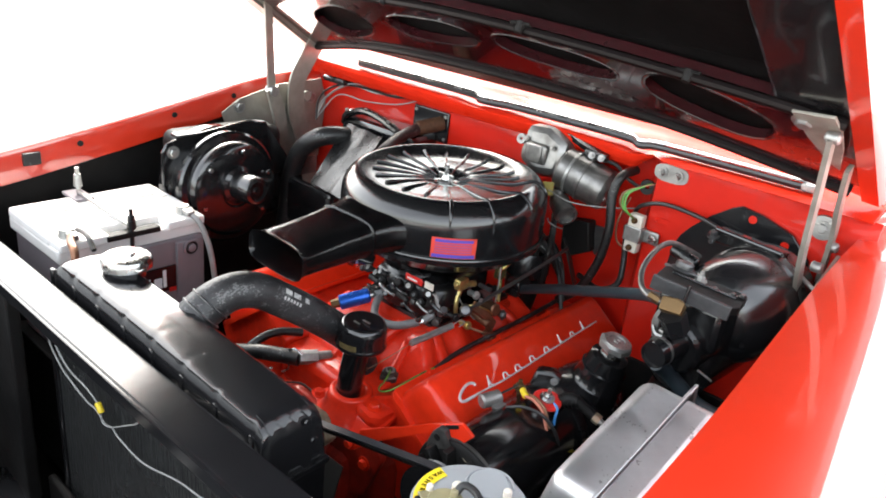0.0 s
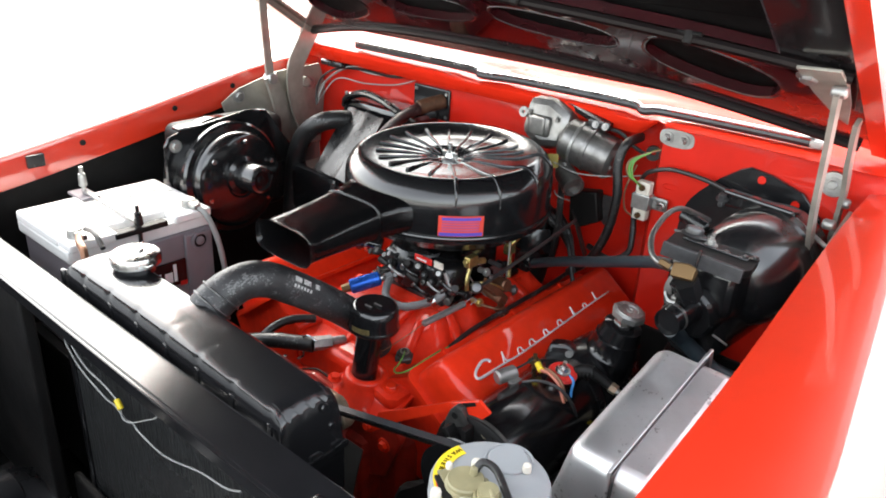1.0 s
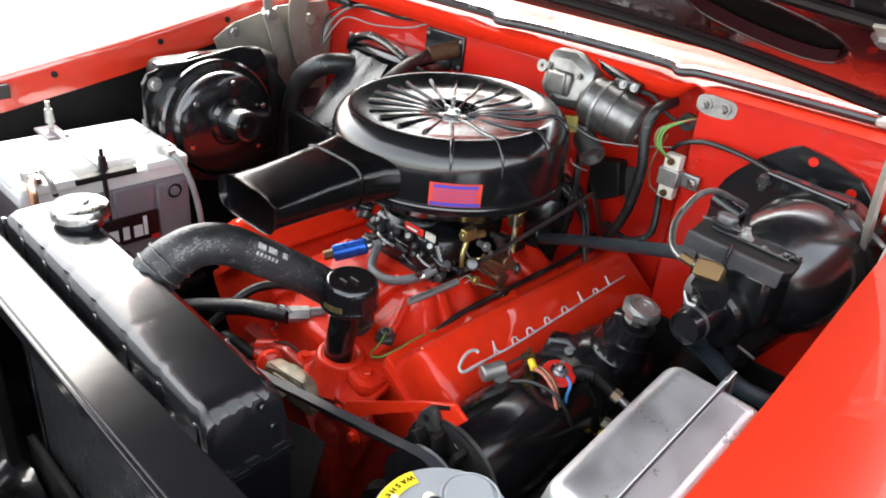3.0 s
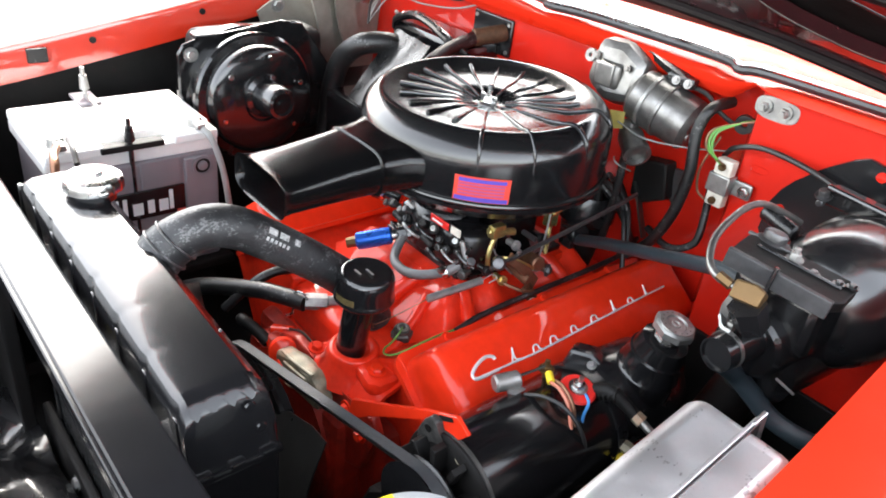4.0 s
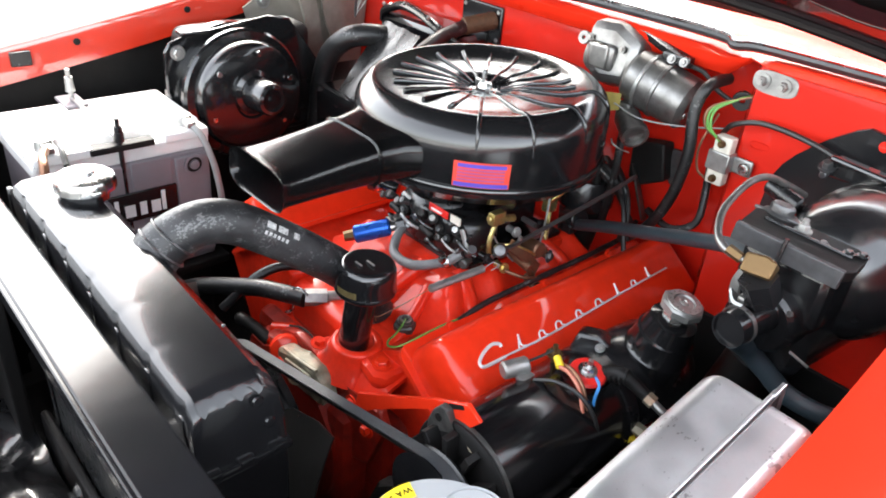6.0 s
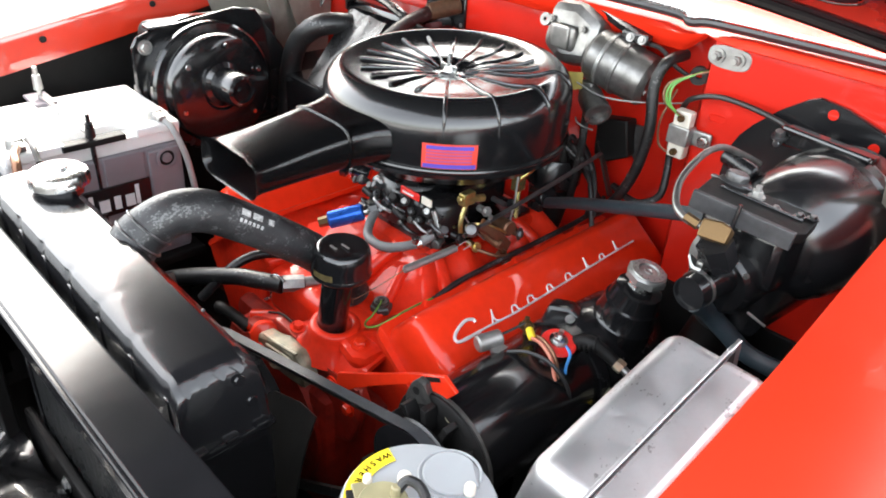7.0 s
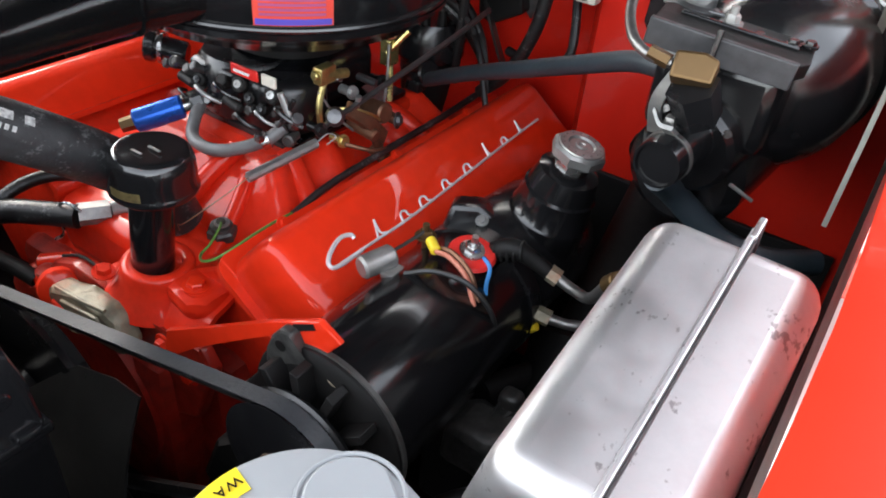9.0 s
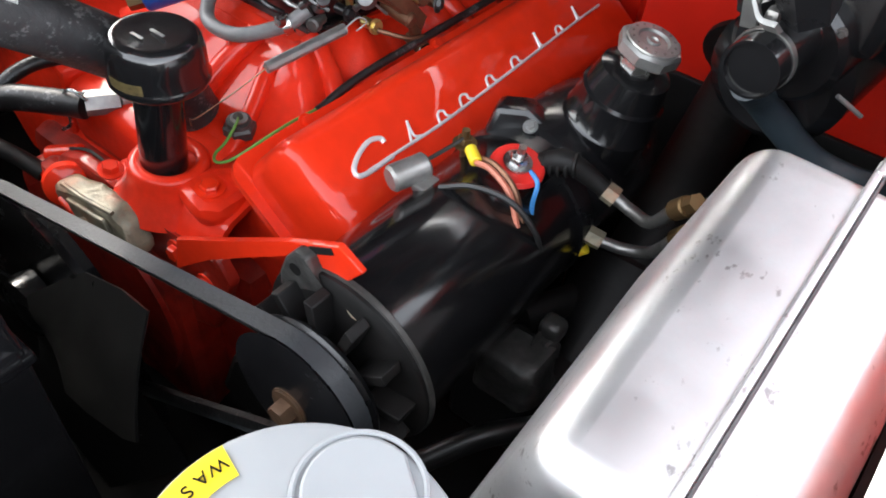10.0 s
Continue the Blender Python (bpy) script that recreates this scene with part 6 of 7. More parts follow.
solid("black_hose", tube([(0.24, 0.20, 0.96), (0.262, 0.17, 0.90), (0.262, 0.16, 0.87), (0.235, 0.15, 0.855), (0.19, 0.16, 0.86)], 0.005, 10), RUBBER, "thin black hose in the firewall corner", "hose")
solid("black_hose", tube([(0.105, 0.19, 0.95), (0.122, 0.165, 0.93), (0.126, 0.16, 0.88), (0.12, 0.16, 0.80)], 0.006, 10), RUBBER, "black hose behind the air cleaner", "hose")
solid("firewall_cover", prism([(0.118, 0.932), (0.170, 0.942), (0.182, 0.890), (0.140, 0.866), (0.122, 0.875)], 0.026, axes((0, 0.226, 0), (1, 0, 0), (0, 0, 1)), 0.004), BLACK_DULL, "dull black cover on the firewall behind the engine", "cover")
solid("firewall_plate", prism([(0.174, 0.934), (0.200, 0.936), (0.196, 0.905), (0.184, 0.880), (0.176, 0.888)], 0.005, axes((0, 0.222, 0), (1, 0, 0), (0, 0, 1)), 0.0015), CAST_ALU, "small dull grey plate on the firewall", "plate")
solid("cable_strap", strap([(0.128, 0.202, 0.896), (0.140, 0.196, 0.882), (0.158, 0.192, 0.850), (0.170, 0.192, 0.826)], 0.014, 0.003, (1, 0.2, 0.3)), BLADE_BLACK, "dark strap hanging behind the engine", "strap")
sp = thing("bolt_plate", (0.305, 0.176, 1.06), "oval zinc plate with two bolts", "plate")
part("plate", prism([(0.028 * math.copysign(abs(math.cos(t)) ** 0.6, math.cos(t)) , 0.0135 * math.copysign(abs(math.sin(t)) ** 0.7, math.sin(t))) for t in [2 * math.pi * k / 24 for k in range(24)]], 0.003, axes((0.305, 0.1765, 1.072), (1, 0, 0), (0, 0, 1)), 0.0008), ZINC, sp)
for x in (0.291, 0.317):
    part("plate_bolt", join(bolt((x, 0.172, 1.0725), (0, -1, 0), 0.006, 0.006), rod((x, 0.168, 1.0725), (x, 0.161, 1.0725), 0.0035, None, 10)), ZINC, sp)
br2 = thing("ballast_resistor", (0.275, 0.178, 0.93), "white ceramic ballast resistor in a steel clip", "resistor")
part("ceramic_block", box((0.260, 0.156, 0.934), (0.284, 0.172, 0.998), 0.003), CERAMIC, br2)
part("clip", join(box((0.257, 0.153, 0.953), (0.287, 0.174, 0.978), 0.002), box((0.285, 0.166, 0.955), (0.312, 0.170, 0.976), 0.003)), ZINC, br2)
part("clip_bolt", bolt((0.303, 0.164, 0.965), (0, -1, 0), 0.005, 0.005), STEEL, br2)
for z in (0.989, 0.943):
    part("terminal", lathe([(0, 0), (0.005, 0), (0.005, 0.004), (0.003, 0.007), (0, 0.007)], (0.272, 0.155, z), (0, -1, 0), 8), BRASS, br2)
for dx in (0, 0.004, 0.008):
    part("lead", tube([(0.270 + dx * 0.5, 0.152, 0.992), (0.254 - dx, 0.150, 1.005), (0.250 - dx, 0.158, 1.026), (0.268, 0.172, 1.042), (0.282, 0.185, 1.048)], 0.0018, 6), GREEN_WIRE if dx < 0.008 else BRONZE, br2)
part("lead", tube([(0.262, 0.152, 0.940), (0.250, 0.150, 0.95), (0.246, 0.150, 0.98), (0.252, 0.165, 1.02)], 0.0016, 6), BRONZE, br2)
part("grommet", lathe([(0.004, 0), (0.012, 0), (0.012, 0.008), (0.004, 0.008)], (0.262, 0.196, 1.036), (0.4, -1, 0), 18), RUBBER, br2)
emb = part("firewall_emboss", tube([(0.296, 0.1765, 0.9935), (0.300, 0.1765, 0.9975), (0.316, 0.1765, 0.9985), (0.320, 0.1765, 0.995), (0.315, 0.1765, 0.991), (0.300, 0.1765, 0.990), (0.296, 0.1765, 0.9935)], 0.0015, 6), RED_BAY, body)
solid("booster_wire", tube([(0.252, 0.19, 0.99), (0.275, 0.165, 1.014), (0.313, 0.160, 1.028), (0.370, 0.155, 1.027), (0.415, 0.150, 1.018), (0.44, 0.15, 1.00)], 0.0035, 8), WIRE_BLACK, "black wire arching over to the booster", "cable")
part("cowl_bolt", join(lathe([(0, 0), (0.018, 0), (0.017, 0.003), (0.006, 0.004), (0, 0.004)], (0.533, 0.172, 1.062), (0, -1, 0), 24), bolt((0.533, 0.168, 1.062), (0, -1, 0), 0.007, 0.005)), ZINC, body)

# ---------------------------------------------------------------- brake booster
mc = thing("brake_booster", (0.46, 0.06, 0.85), "gloss black brake booster and master cylinder", "brake booster")
part("backing_plate", prism([(0.334, 0.930), (0.336, 0.967), (0.345, 0.988), (0.357, 1.004), (0.383, 1.031), (0.410, 1.052), (0.424, 1.059), (0.455, 1.054), (0.500, 1.040), (0.530, 1.010), (0.540, 0.95), (0.52, 0.89), (0.45, 0.86), (0.37, 0.875)], 0.006, axes((0, 0.1725, 0), (1, 0, 0), (0, 0, 1)), 0.0015), BLACK_SATIN, mc, "black pointed backing plate on the firewall")
for x_, z_ in ((0.443, 1.045), (0.494, 1.022), (0.352, 0.965)):
    part("plate_hole", lathe([(0, 0), (0.006, 0), (0.006, 0.0012), (0, 0.0012)], (x_, 0.1655, z_), (0, -1, 0), 14), RED_BAY, mc)
part("drum", lathe([(0, 0), (0.030, 0.0), (0.046, 0.005), (0.058, 0.015), (0.066, 0.030), (0.0705, 0.048), (0.072, 0.066), (0.072, 0.10), (0.075, 0.104), (0.075, 0.118), (0.072, 0.122), (0.070, 0.16), (0, 0.165)], (0.478, -0.01, 0.953), (0.08, 1, 0.02), 56), DRUM_BLACK, mc, "satin black vacuum drum")
part("clamp_bar", prism([(-0.050, -0.012), (0.050, -0.010), (0.052, 0.006), (-0.048, 0.010)], 0.020, axes((0.462, 0.130, 1.024), (1, -0.10, 0.02), (0, 0, 1)), 0.003), BLACK_GLOSS, mc)
part("clamp_lip", rod((0.414, 0.110, 1.034), (0.510, 0.101, 1.031), 0.0035, None, 10, 0.001), BLACK_GLOSS, mc)

part("clamp_bolt", join(rod((0.412, 0.106, 1.014), (0.412, 0.130, 1.016), 0.004, None, 12, 0.001), bolt((0.412, 0.112, 1.022), (0, -0.4, 1), 0.006, 0.008)), CAST_ALU, mc)
part("clamp_rod", rod((0.512, 0.11, 1.022), (0.560, 0.09, 1.004), 0.003, None, 8), ZINC, mc)
part("reservoir", join(box((0.420, -0.062, 0.93), (0.508, 0.010, 0.994), 0.010), rod((0.462, -0.075, 0.93), (0.47, 0.02, 0.935), 0.034, 0.04, 24, 0.004)), GEN_BLACK, mc)
cvm = axes((0.4627, -0.0685, 0.996), (1, 0.114, -0.09), (-0.114, 1, 0))
part("reservoir_cover", join(prism([(-0.049, 0.002), (0.049, 0.002), (0.056, 0.014), (0.056, 0.050), (0.046, 0.058), (-0.040, 0.058), (-0.050, 0.046)], 0.011, cvm, 0.0015)), BLACK_DULL, mc, "flat black reservoir cover with a folded front lip")
part("cover_lip", box((-0.0495, -0.003, -0.005), (0.0495, 0.003, 0.0135), 0.0012, 2, cvm), LIP_GREY, mc, "grey-black cover lip, lightened as if lit")
part("cover_rib", box((-0.036, 0.030, 0.0105), (0.046, 0.034, 0.0135), 0.001, 1, cvm), BLACK_SATIN, mc)
capm = Vector((0.429, -0.017, 1.0075))
part("cover_cap", join(lathe([(0, 0), (0.017, 0), (0.017, 0.003), (0.012, 0.005), (0.012, 0.011), (0.010, 0.013), (0, 0.013)], capm, (0.05, 0, 1), 28, squash=(1.0, 0.62)), box(capm + Vector((-0.024, -0.007, 0.001)), capm + Vector((0.026, -0.002, 0.004)), 0.001)), CAST_ALU, mc, "tarnished filler cap")
part("cover_bolt", join(bolt((0.457, -0.028, 1.008), (0, 0, 1), 0.0055, 0.007), rod((0.457, -0.028, 1.008), (0.457, -0.028, 1.020), 0.003, None, 8)), DULL_ZINC, mc)
for x_, y_ in ((0.478, -0.030), (0.500, -0.026), (0.510, -0.020)):
    part("cover_screw", bolt((x_, y_, 1.004), (0, 0, 1), 0.0038, 0.004), BLACK_SATIN, mc)
part("bleed_pin", rod((0.462, -0.074, 1.016), (0.461, -0.079, 0.985), 0.0022, None, 8), BLACK_SATIN, mc)
part("switch_tube", rod((0.385, 0.045, 1.008), (0.425, 0.04, 1.0), 0.009, None, 14, 0.002), BLACK_SATIN, mc)
blk = part("brass_block", join(prism([(-0.014, -0.008), (0.012, -0.009), (0.014, 0.006), (0.005, 0.010), (-0.013, 0.009)], 0.020, axes((0.460, -0.103, 0.994), (1, 0.2, 0.05), (0.0, 0.55, 0.83)), 0.002)), BRASS, mc, "tarnished brass junction block")
part("block_nut", rod((0.463, -0.112, 0.990), (0.470, -0.100, 0.966), 0.017, 0.015, 6), BLACK_SATIN, mc)
part("line_nut", rod((0.446, -0.116, 1.002), (0.432, -0.116, 1.005), 0.005, None, 6), BRASS, mc)
part("brake_line", tube([(0.447, -0.114, 1.001), (0.432, -0.116, 1.003), (0.417, -0.109, 1.009), (0.403, -0.084, 1.018), (0.395, -0.050, 1.024), (0.391, -0.012, 1.028), (0.394, 0.018, 1.026), (0.404, 0.050, 1.012), (0.414, 0.072, 1.000)], 0.0036, 12), MOTOR_CAST, mc, "bent dull steel brake line")
part("outlet_cylinder", lathe([(0, 0.003), (0.0145, 0.003), (0.015, 0.0), (0.0165, 0.0), (0.017, 0.004), (0.017, 0.05), (0.026, 0.06), (0.026, 0.10), (0, 0.10)], (0.458, -0.126, 0.937), (0.10, 1, 0.03), 36), GEN_BLACK, mc)
part("cylinder_strap", join(lathe([(0.0172, 0), (0.0182, 0), (0.0182, 0.004), (0.0172, 0.004)], (0.459, -0.112, 0.9375), (0.10, 1, 0.03), 32), box((0.451, -0.113, 0.955), (0.459, -0.103, 0.966), 0.003)), MOTOR_CAST, mc)
part("flat_pipe", strap([(0.447, -0.09, 0.99), (0.438, -0.09, 0.965), (0.440, -0.085, 0.94)], 0.009, 0.004, (0, 1, 0)), ZINC, mc)
part("end_shoulder", strap([(0.444, -0.106, 0.963), (0.452, -0.112, 0.957), (0.462, -0.114, 0.9575)], 0.016, 0.003, (0.1, 0.6, 0.8)), DULL_ZINC, mc)
part("bleed_rod", rod((0.500, -0.081, 0.919), (0.516, -0.072, 0.908), 0.0014, None, 8), DULL_ZINC, mc)
part("hose_bolt", bolt((0.486, -0.075, 0.950), (0.5, -1, 0.2), 0.0024, 0.003), GEN_CAST, mc)
part("lower_body", rod((0.460, -0.055, 0.898), (0.476, 0.12, 0.905), 0.046, 0.050, 32, 0.010), GEN_BLACK, mc)
solid("vacuum_hose", tube([(0.092, 0.123, 0.806), (0.118, 0.110, 0.818), (0.190, 0.074, 0.858), (0.275, 0.033, 0.901), (0.340, 0.002, 0.934), (0.396, -0.027, 0.962), (0.430, -0.045, 0.970)], 0.0084, 16), HOSE_GREY, "blue-grey vacuum hose to the booster", "hose")
solid("hose_end", join(rod((0.080, 0.128, 0.810), (0.118, 0.112, 0.825), 0.0145, None, 16, 0.002), box((0.092, 0.10, 0.80), (0.112, 0.118, 0.815), 0.003)), BLACK_SATIN, "black hose end with a clamp", "hose end")
solid("vacuum_hose", tube([(0.455, -0.10, 0.915), (0.462, -0.075, 0.895), (0.480, -0.062, 0.875), (0.505, -0.055, 0.858), (0.54, -0.045, 0.852), (0.57, -0.02, 0.85)], 0.0100, 14), HOSE_GREY, "blue-grey vacuum hose curving to the inner fender", "hose")

solid("black_wire", tube([(-0.548, 0.186, 0.955), (-0.553, 0.192, 0.99), (-0.54, 0.200, 1.02), (-0.50, 0.212, 1.042), (-0.43, 0.217, 1.049), (-0.34, 0.218, 1.049), (-0.28, 0.218, 1.063), (-0.215, 0.216, 1.086), (-0.13, 0.219, 1.074), (-0.03, 0.221, 1.062)], 0.0024, 8), WIRE_BLACK, "black wire strung along the red firewall", "wire")

# ---------------------------------------------------------------- generator
gen = thing("generator", (GX, -0.2, 0.69), "satin black generator with a finned front plate", "generator")
part("case", lathe([(0, 0), (0.058, 0), (0.062, 0.004), (0.062, 0.179), (0.058, 0.185), (0, 0.185)], (GX, -0.303, GZ), (0, 1, 0), 56), GEN_BLACK, gen)
fpl = part("front_plate", lathe([(0.015, 0), (0.050, 0), (0.063, 0.003), (0.066, 0.005), (0.066, 0.011), (0.060, 0.013), (0, 0.013)], (GX, -0.314, GZ), (0, 1, 0), 48), BLACK_DULL, gen, "dark cast front plate with fins")
for k in range(12):
    t = 2 * math.pi * k / 12 + 0.15
    d = Vector((math.cos(t), 0, math.sin(t)))
    s = Vector((-math.sin(t), 0, math.cos(t)))
    c = Vector((GX, -0.321, GZ)) + d * 0.046
    part("fin", prism([(-0.014, -0.0035), (0.014, -0.0035), (0.016, 0.0035), (-0.012, 0.0035)], 0.016, axes(c + Vector((0, 0.008, 0)), d, s), 0.001), BLACK_DULL, fpl)
ear = part("ear", prism([(0.280, 0.803), (0.286, 0.818), (0.295, 0.829), (0.305, 0.830), (0.310, 0.818), (0.318, 0.811), (0.345, 0.798), (0.337, 0.783), (0.306, 0.790), (0.286, 0.785), (0.279, 0.790)], 0.010, axes((0, -0.303, 0), (1, 0, 0), (0, 0, 1)), 0.0025), GEN_CAST, gen, "grey cast ear with a bolt hole")
part("ear_hole", lathe([(0, 0), (0.0045, 0), (0.0045, 0.0008), (0, 0.0008)], (0.295, -0.3127, 0.814), (0, -1, 0), 16), BLACK_DULL, ear)
part("plate_rim", lathe([(0.0658, 0), (0.0674, 0.0005), (0.0674, 0.0040), (0.0658, 0.0045)], (GX, -0.3065, GZ), (0, 1, 0), 56), GEN_CAST, gen)
part("ear_bolt", bolt((0.341, -0.304, 0.809), (0.35, -0.3, 0.9), 0.0068, 0.008), NECK_CAST, gen)
part("pulley", lathe([(0, 0.0), (0.020, 0.0), (0.048, -0.004), (0.051, 0.0), (0.043, 0.009), (0.051, 0.018), (0.02, 0.022), (0, 0.022)], (GX, PY + 0.010, GZ), (0, -1, 0), 44), BLACK_SATIN, gen)
part("pulley_nut", join(lathe([(0, 0), (0.014, 0), (0.014, 0.003), (0, 0.003)], (GX, PY - 0.010, GZ), (0, -1, 0), 20), bolt((GX, PY - 0.013, GZ), (0, -1, 0), 0.0085, 0.010)), RUST, gen, "rusty pulley nut")
brc = part("adjusting_brace", join(prism([(0.145, 0.700), (0.155, 0.741), (0.227, 0.786), (0.280, 0.821), (0.323, 0.846), (0.341, 0.836), (0.328, 0.819), (0.312, 0.813), (0.308, 0.822), (0.278, 0.809), (0.235, 0.776), (0.190, 0.742)], 0.005, axes((0, -0.300, 0), (1, 0, 0), (0, 0, 1)), 0.0012)), ENGINE_RED, gen, "red slotted adjusting brace")
part("brace_slot", prism([(0.302, 0.826), (0.320, 0.837), (0.318, 0.841), (0.300, 0.831)], 0.0006, axes((0, -0.3052, 0), (1, 0, 0), (0, 0, 1))), BLACK_DULL, brc)
cnd = part("condenser", rod((0.283, -0.214, 0.815), (0.293, -0.186, 0.817), 0.0098, None, 22, 0.002), ZINC, gen, "small silver condenser can")
part("condenser_lug", box((0.294, -0.205, 0.806), (0.312, -0.186, 0.812), 0.002), ZINC, cnd)
part("condenser_lead", tube([(0.290, -0.180, 0.817), (0.296, -0.165, 0.822), (0.300, -0.155, 0.826)], 0.0016, 6), WIRE_BLACK, cnd)
part("lead", tube([(0.312, -0.196, 0.814), (0.335, -0.190, 0.824), (0.360, -0.182, 0.820), (0.378, -0.175, 0.800), (0.385, -0.170, 0.775)], 0.0022, 6), WIRE_BLACK, gen)
part("terminal_screw", join(bolt((0.300, -0.152, 0.820), (0, 0, 1), 0.006, 0.006), rod((0.300, -0.152, 0.80), (0.300, -0.152, 0.832), 0.003, None, 8)), BRASS, gen)
part("yellow_crimp", rod((0.308, -0.157, 0.823), (0.320, -0.166, 0.822), 0.0045, None, 12, 0.001), YELLOW, gen, "yellow wire crimp")
for k, m_ in ((0, PINK_WIRE), (0.006, BRONZE)):
    part("lead", tube([(0.320, -0.166 + k, 0.822), (0.335, -0.170 + k, 0.826), (0.355, -0.176 + k, 0.820), (0.368, -0.182 + k, 0.802)], 0.0022, 6), m_, gen)
dsc = part("field_disc", lathe([(0.005, 0.0), (0.018, 0.0), (0.020, 0.003), (0.018, 0.006), (0.005, 0.006)], (0.341, -0.146, 0.816), (0.2, -0.1, 1), 32), RED_PLASTIC, gen, "red plastic terminal disc")
part("disc_stud", join(bolt((0.3415, -0.147, 0.823), (0.2, -0.1, 1), 0.007, 0.007), rod((0.3415, -0.147, 0.823), (0.344, -0.148, 0.838), 0.003, None, 8)), STEEL, dsc)
part("blue_lead", tube([(0.352, -0.146, 0.820), (0.362, -0.152, 0.818), (0.366, -0.162, 0.808), (0.372, -0.168, 0.790)], 0.0018, 6), BLUE_WIRE, gen)
part("rear_frame", join(lathe([(0, 0), (0.064, 0), (0.064, 0.016), (0, 0.016)], (GX, -0.122, GZ), (0, 1, 0), 40), prism([(-0.020, -0.02), (0.03, -0.03), (0.03, 0.012), (0.006, 0.022), (-0.018, 0.014)], 0.03, axes((0.300, -0.082, 0.806), (0.9, 0.35, -0.2), (-0.1, 0.2, 1)), 0.005)), BLACK_SATIN, gen)
part("frame_bolt", bolt((0.325, -0.105, 0.822), (0, -0.5, 1), 0.0038, 0.004), DULL_ZINC, gen)
mb = thing("mount_bracket", (0.37, -0.15, 0.54), "greasy black mounting bracket under the generator", "bracket")
part("base", box((0.33, -0.18, 0.54), (0.45, -0.10, 0.66), 0.008), BLACK_DULL, mb)
part("front_arm", prism([(0.175, 0.575), (0.200, 0.640), (0.235, 0.655), (0.262, 0.700), (0.290, 0.705), (0.315, 0.660), (0.300, 0.600), (0.25, 0.55)], 0.022, axes((0, -0.286, 0), (1, 0, 0), (0, 0, 1)), 0.006), BLACK_DULL, mb, "greasy black generator arm")
lump = box((0.366, -0.205, 0.640), (0.418, -0.158, 0.692), 0.012, 4)
for v in lump.verts:
    v.co += Vector((1, 1, 1)) * (noise.noise(v.co * 70) * 0.006)
part("lug", lump, GEN_CAST, mb, "greasy grey cast lug")
part("small_lug", box((0.392, -0.165, 0.690), (0.412, -0.146, 0.708), 0.006, 3), GEN_CAST, mb)
part("gear_cover", prism([(0.425, -0.215), (0.470, -0.240), (0.512, -0.205), (0.505, -0.150), (0.455, -0.130), (0.425, -0.160)], 0.020, axes((0, 0, 0.625), (1, 0, 0), (0, 1, 0)), 0.006), BLADE_BLACK, mb, "black ribbed gear cover")
for a_, b_ in (((0.430, -0.190, 0.647), (0.505, -0.175, 0.647)), ((0.455, -0.135, 0.647), (0.470, -0.235, 0.647))):
    part("cover_rib", tube([a_, b_], 0.004, 8), BLADE_BLACK, mb)
part("bracket_tube", tube([(0.36, -0.30, 0.62), (0.40, -0.25, 0.655), (0.43, -0.215, 0.66)], 0.009, 14), BLADE_BLACK, mb)
part("cross_bolt", rod((0.37, -0.15, 0.68), (0.42, -0.02, 0.66), 0.014, None, 14), BLACK_DULL, mb)
part("bolt_head", bolt((0.402, -0.165, 0.684), (1, -0.2, 0.4), 0.011, 0.010), GEN_CAST, mb)
solid("frame_rail", box((0.40, -0.60, 0.42), (0.50, 0.24, 0.54), 0.012), BLACK_DULL, "dull black steel chassis rail", "chassis rail")

# ---------------------------------------------------------------- steering column and gear
sc = thing("steering_column", (0.42, -0.06, 0.56), "greasy black steering column and gear below the booster", "steering column")
part("jacket", rod((0.405, 0.164, 0.800), (0.415, -0.045, 0.675), 0.030, 0.030, 24, 0.003), BLACK_DULL, sc)
part("column_flange", lathe([(0, 0), (0.050, 0), (0.050, 0.006), (0.036, 0.012), (0, 0.012)], (0.405, 0.1640, 0.800), (0.05, -0.86, -0.5), 28), BLACK_DULL, sc)
part("gear_housing", join(rod((0.415, -0.04, 0.680), (0.420, -0.13, 0.622), 0.046, 0.040, 24, 0.006), box((0.385, -0.12, 0.56), (0.455, -0.03, 0.66), 0.012)), BLACK_DULL, sc)

# ---------------------------------------------------------------- power steering pump
ps = thing("steering_pump", (0.345, -0.03, 0.7), "black power steering pump with a steel filler cap", "pump")
part("pump_body", lathe([(0, 0), (0.054, 0), (0.058, 0.006), (0.058, 0.09), (0.045, 0.12), (0, 0.125)], (0.330, -0.105, 0.765), (0.1, 1, 0), 40), BLACK_SATIN, ps)
NA, NT = Vector((0.22, 0.02, 0.97)).normalized(), Vector((0.3735, -0.0475, 0.878))
part("neck", lathe([(0.038, -0.10), (0.036, -0.062), (0.0362, -0.060), (0.0345, -0.058), (0.0320, -0.036), (0.0322, -0.034), (0.0300, -0.032), (0.0262, -0.014), (0.0175, -0.010), (0, -0.010)], NT, NA, 36), GEN_BLACK, ps)
part("neck_collar", lathe([(0, -0.012), (0.0155, -0.012), (0.0150, 0.0), (0, 0.0)], NT, NA, 8), STEEL, ps)
fc = part("filler_cap", join(lathe([(0, 0), (0.0205, 0), (0.0235, 0.0025), (0.0235, 0.0095), (0.0215, 0.0118), (0, 0.0118)], NT, NA, 8), lathe([(0, 0.0115), (0.0195, 0.0115), (0.0190, 0.0132), (0.0120, 0.0136), (0.0105, 0.0118), (0, 0.0115)], NT, NA, 40)), ZINC, ps, "eight-sided steel filler cap")
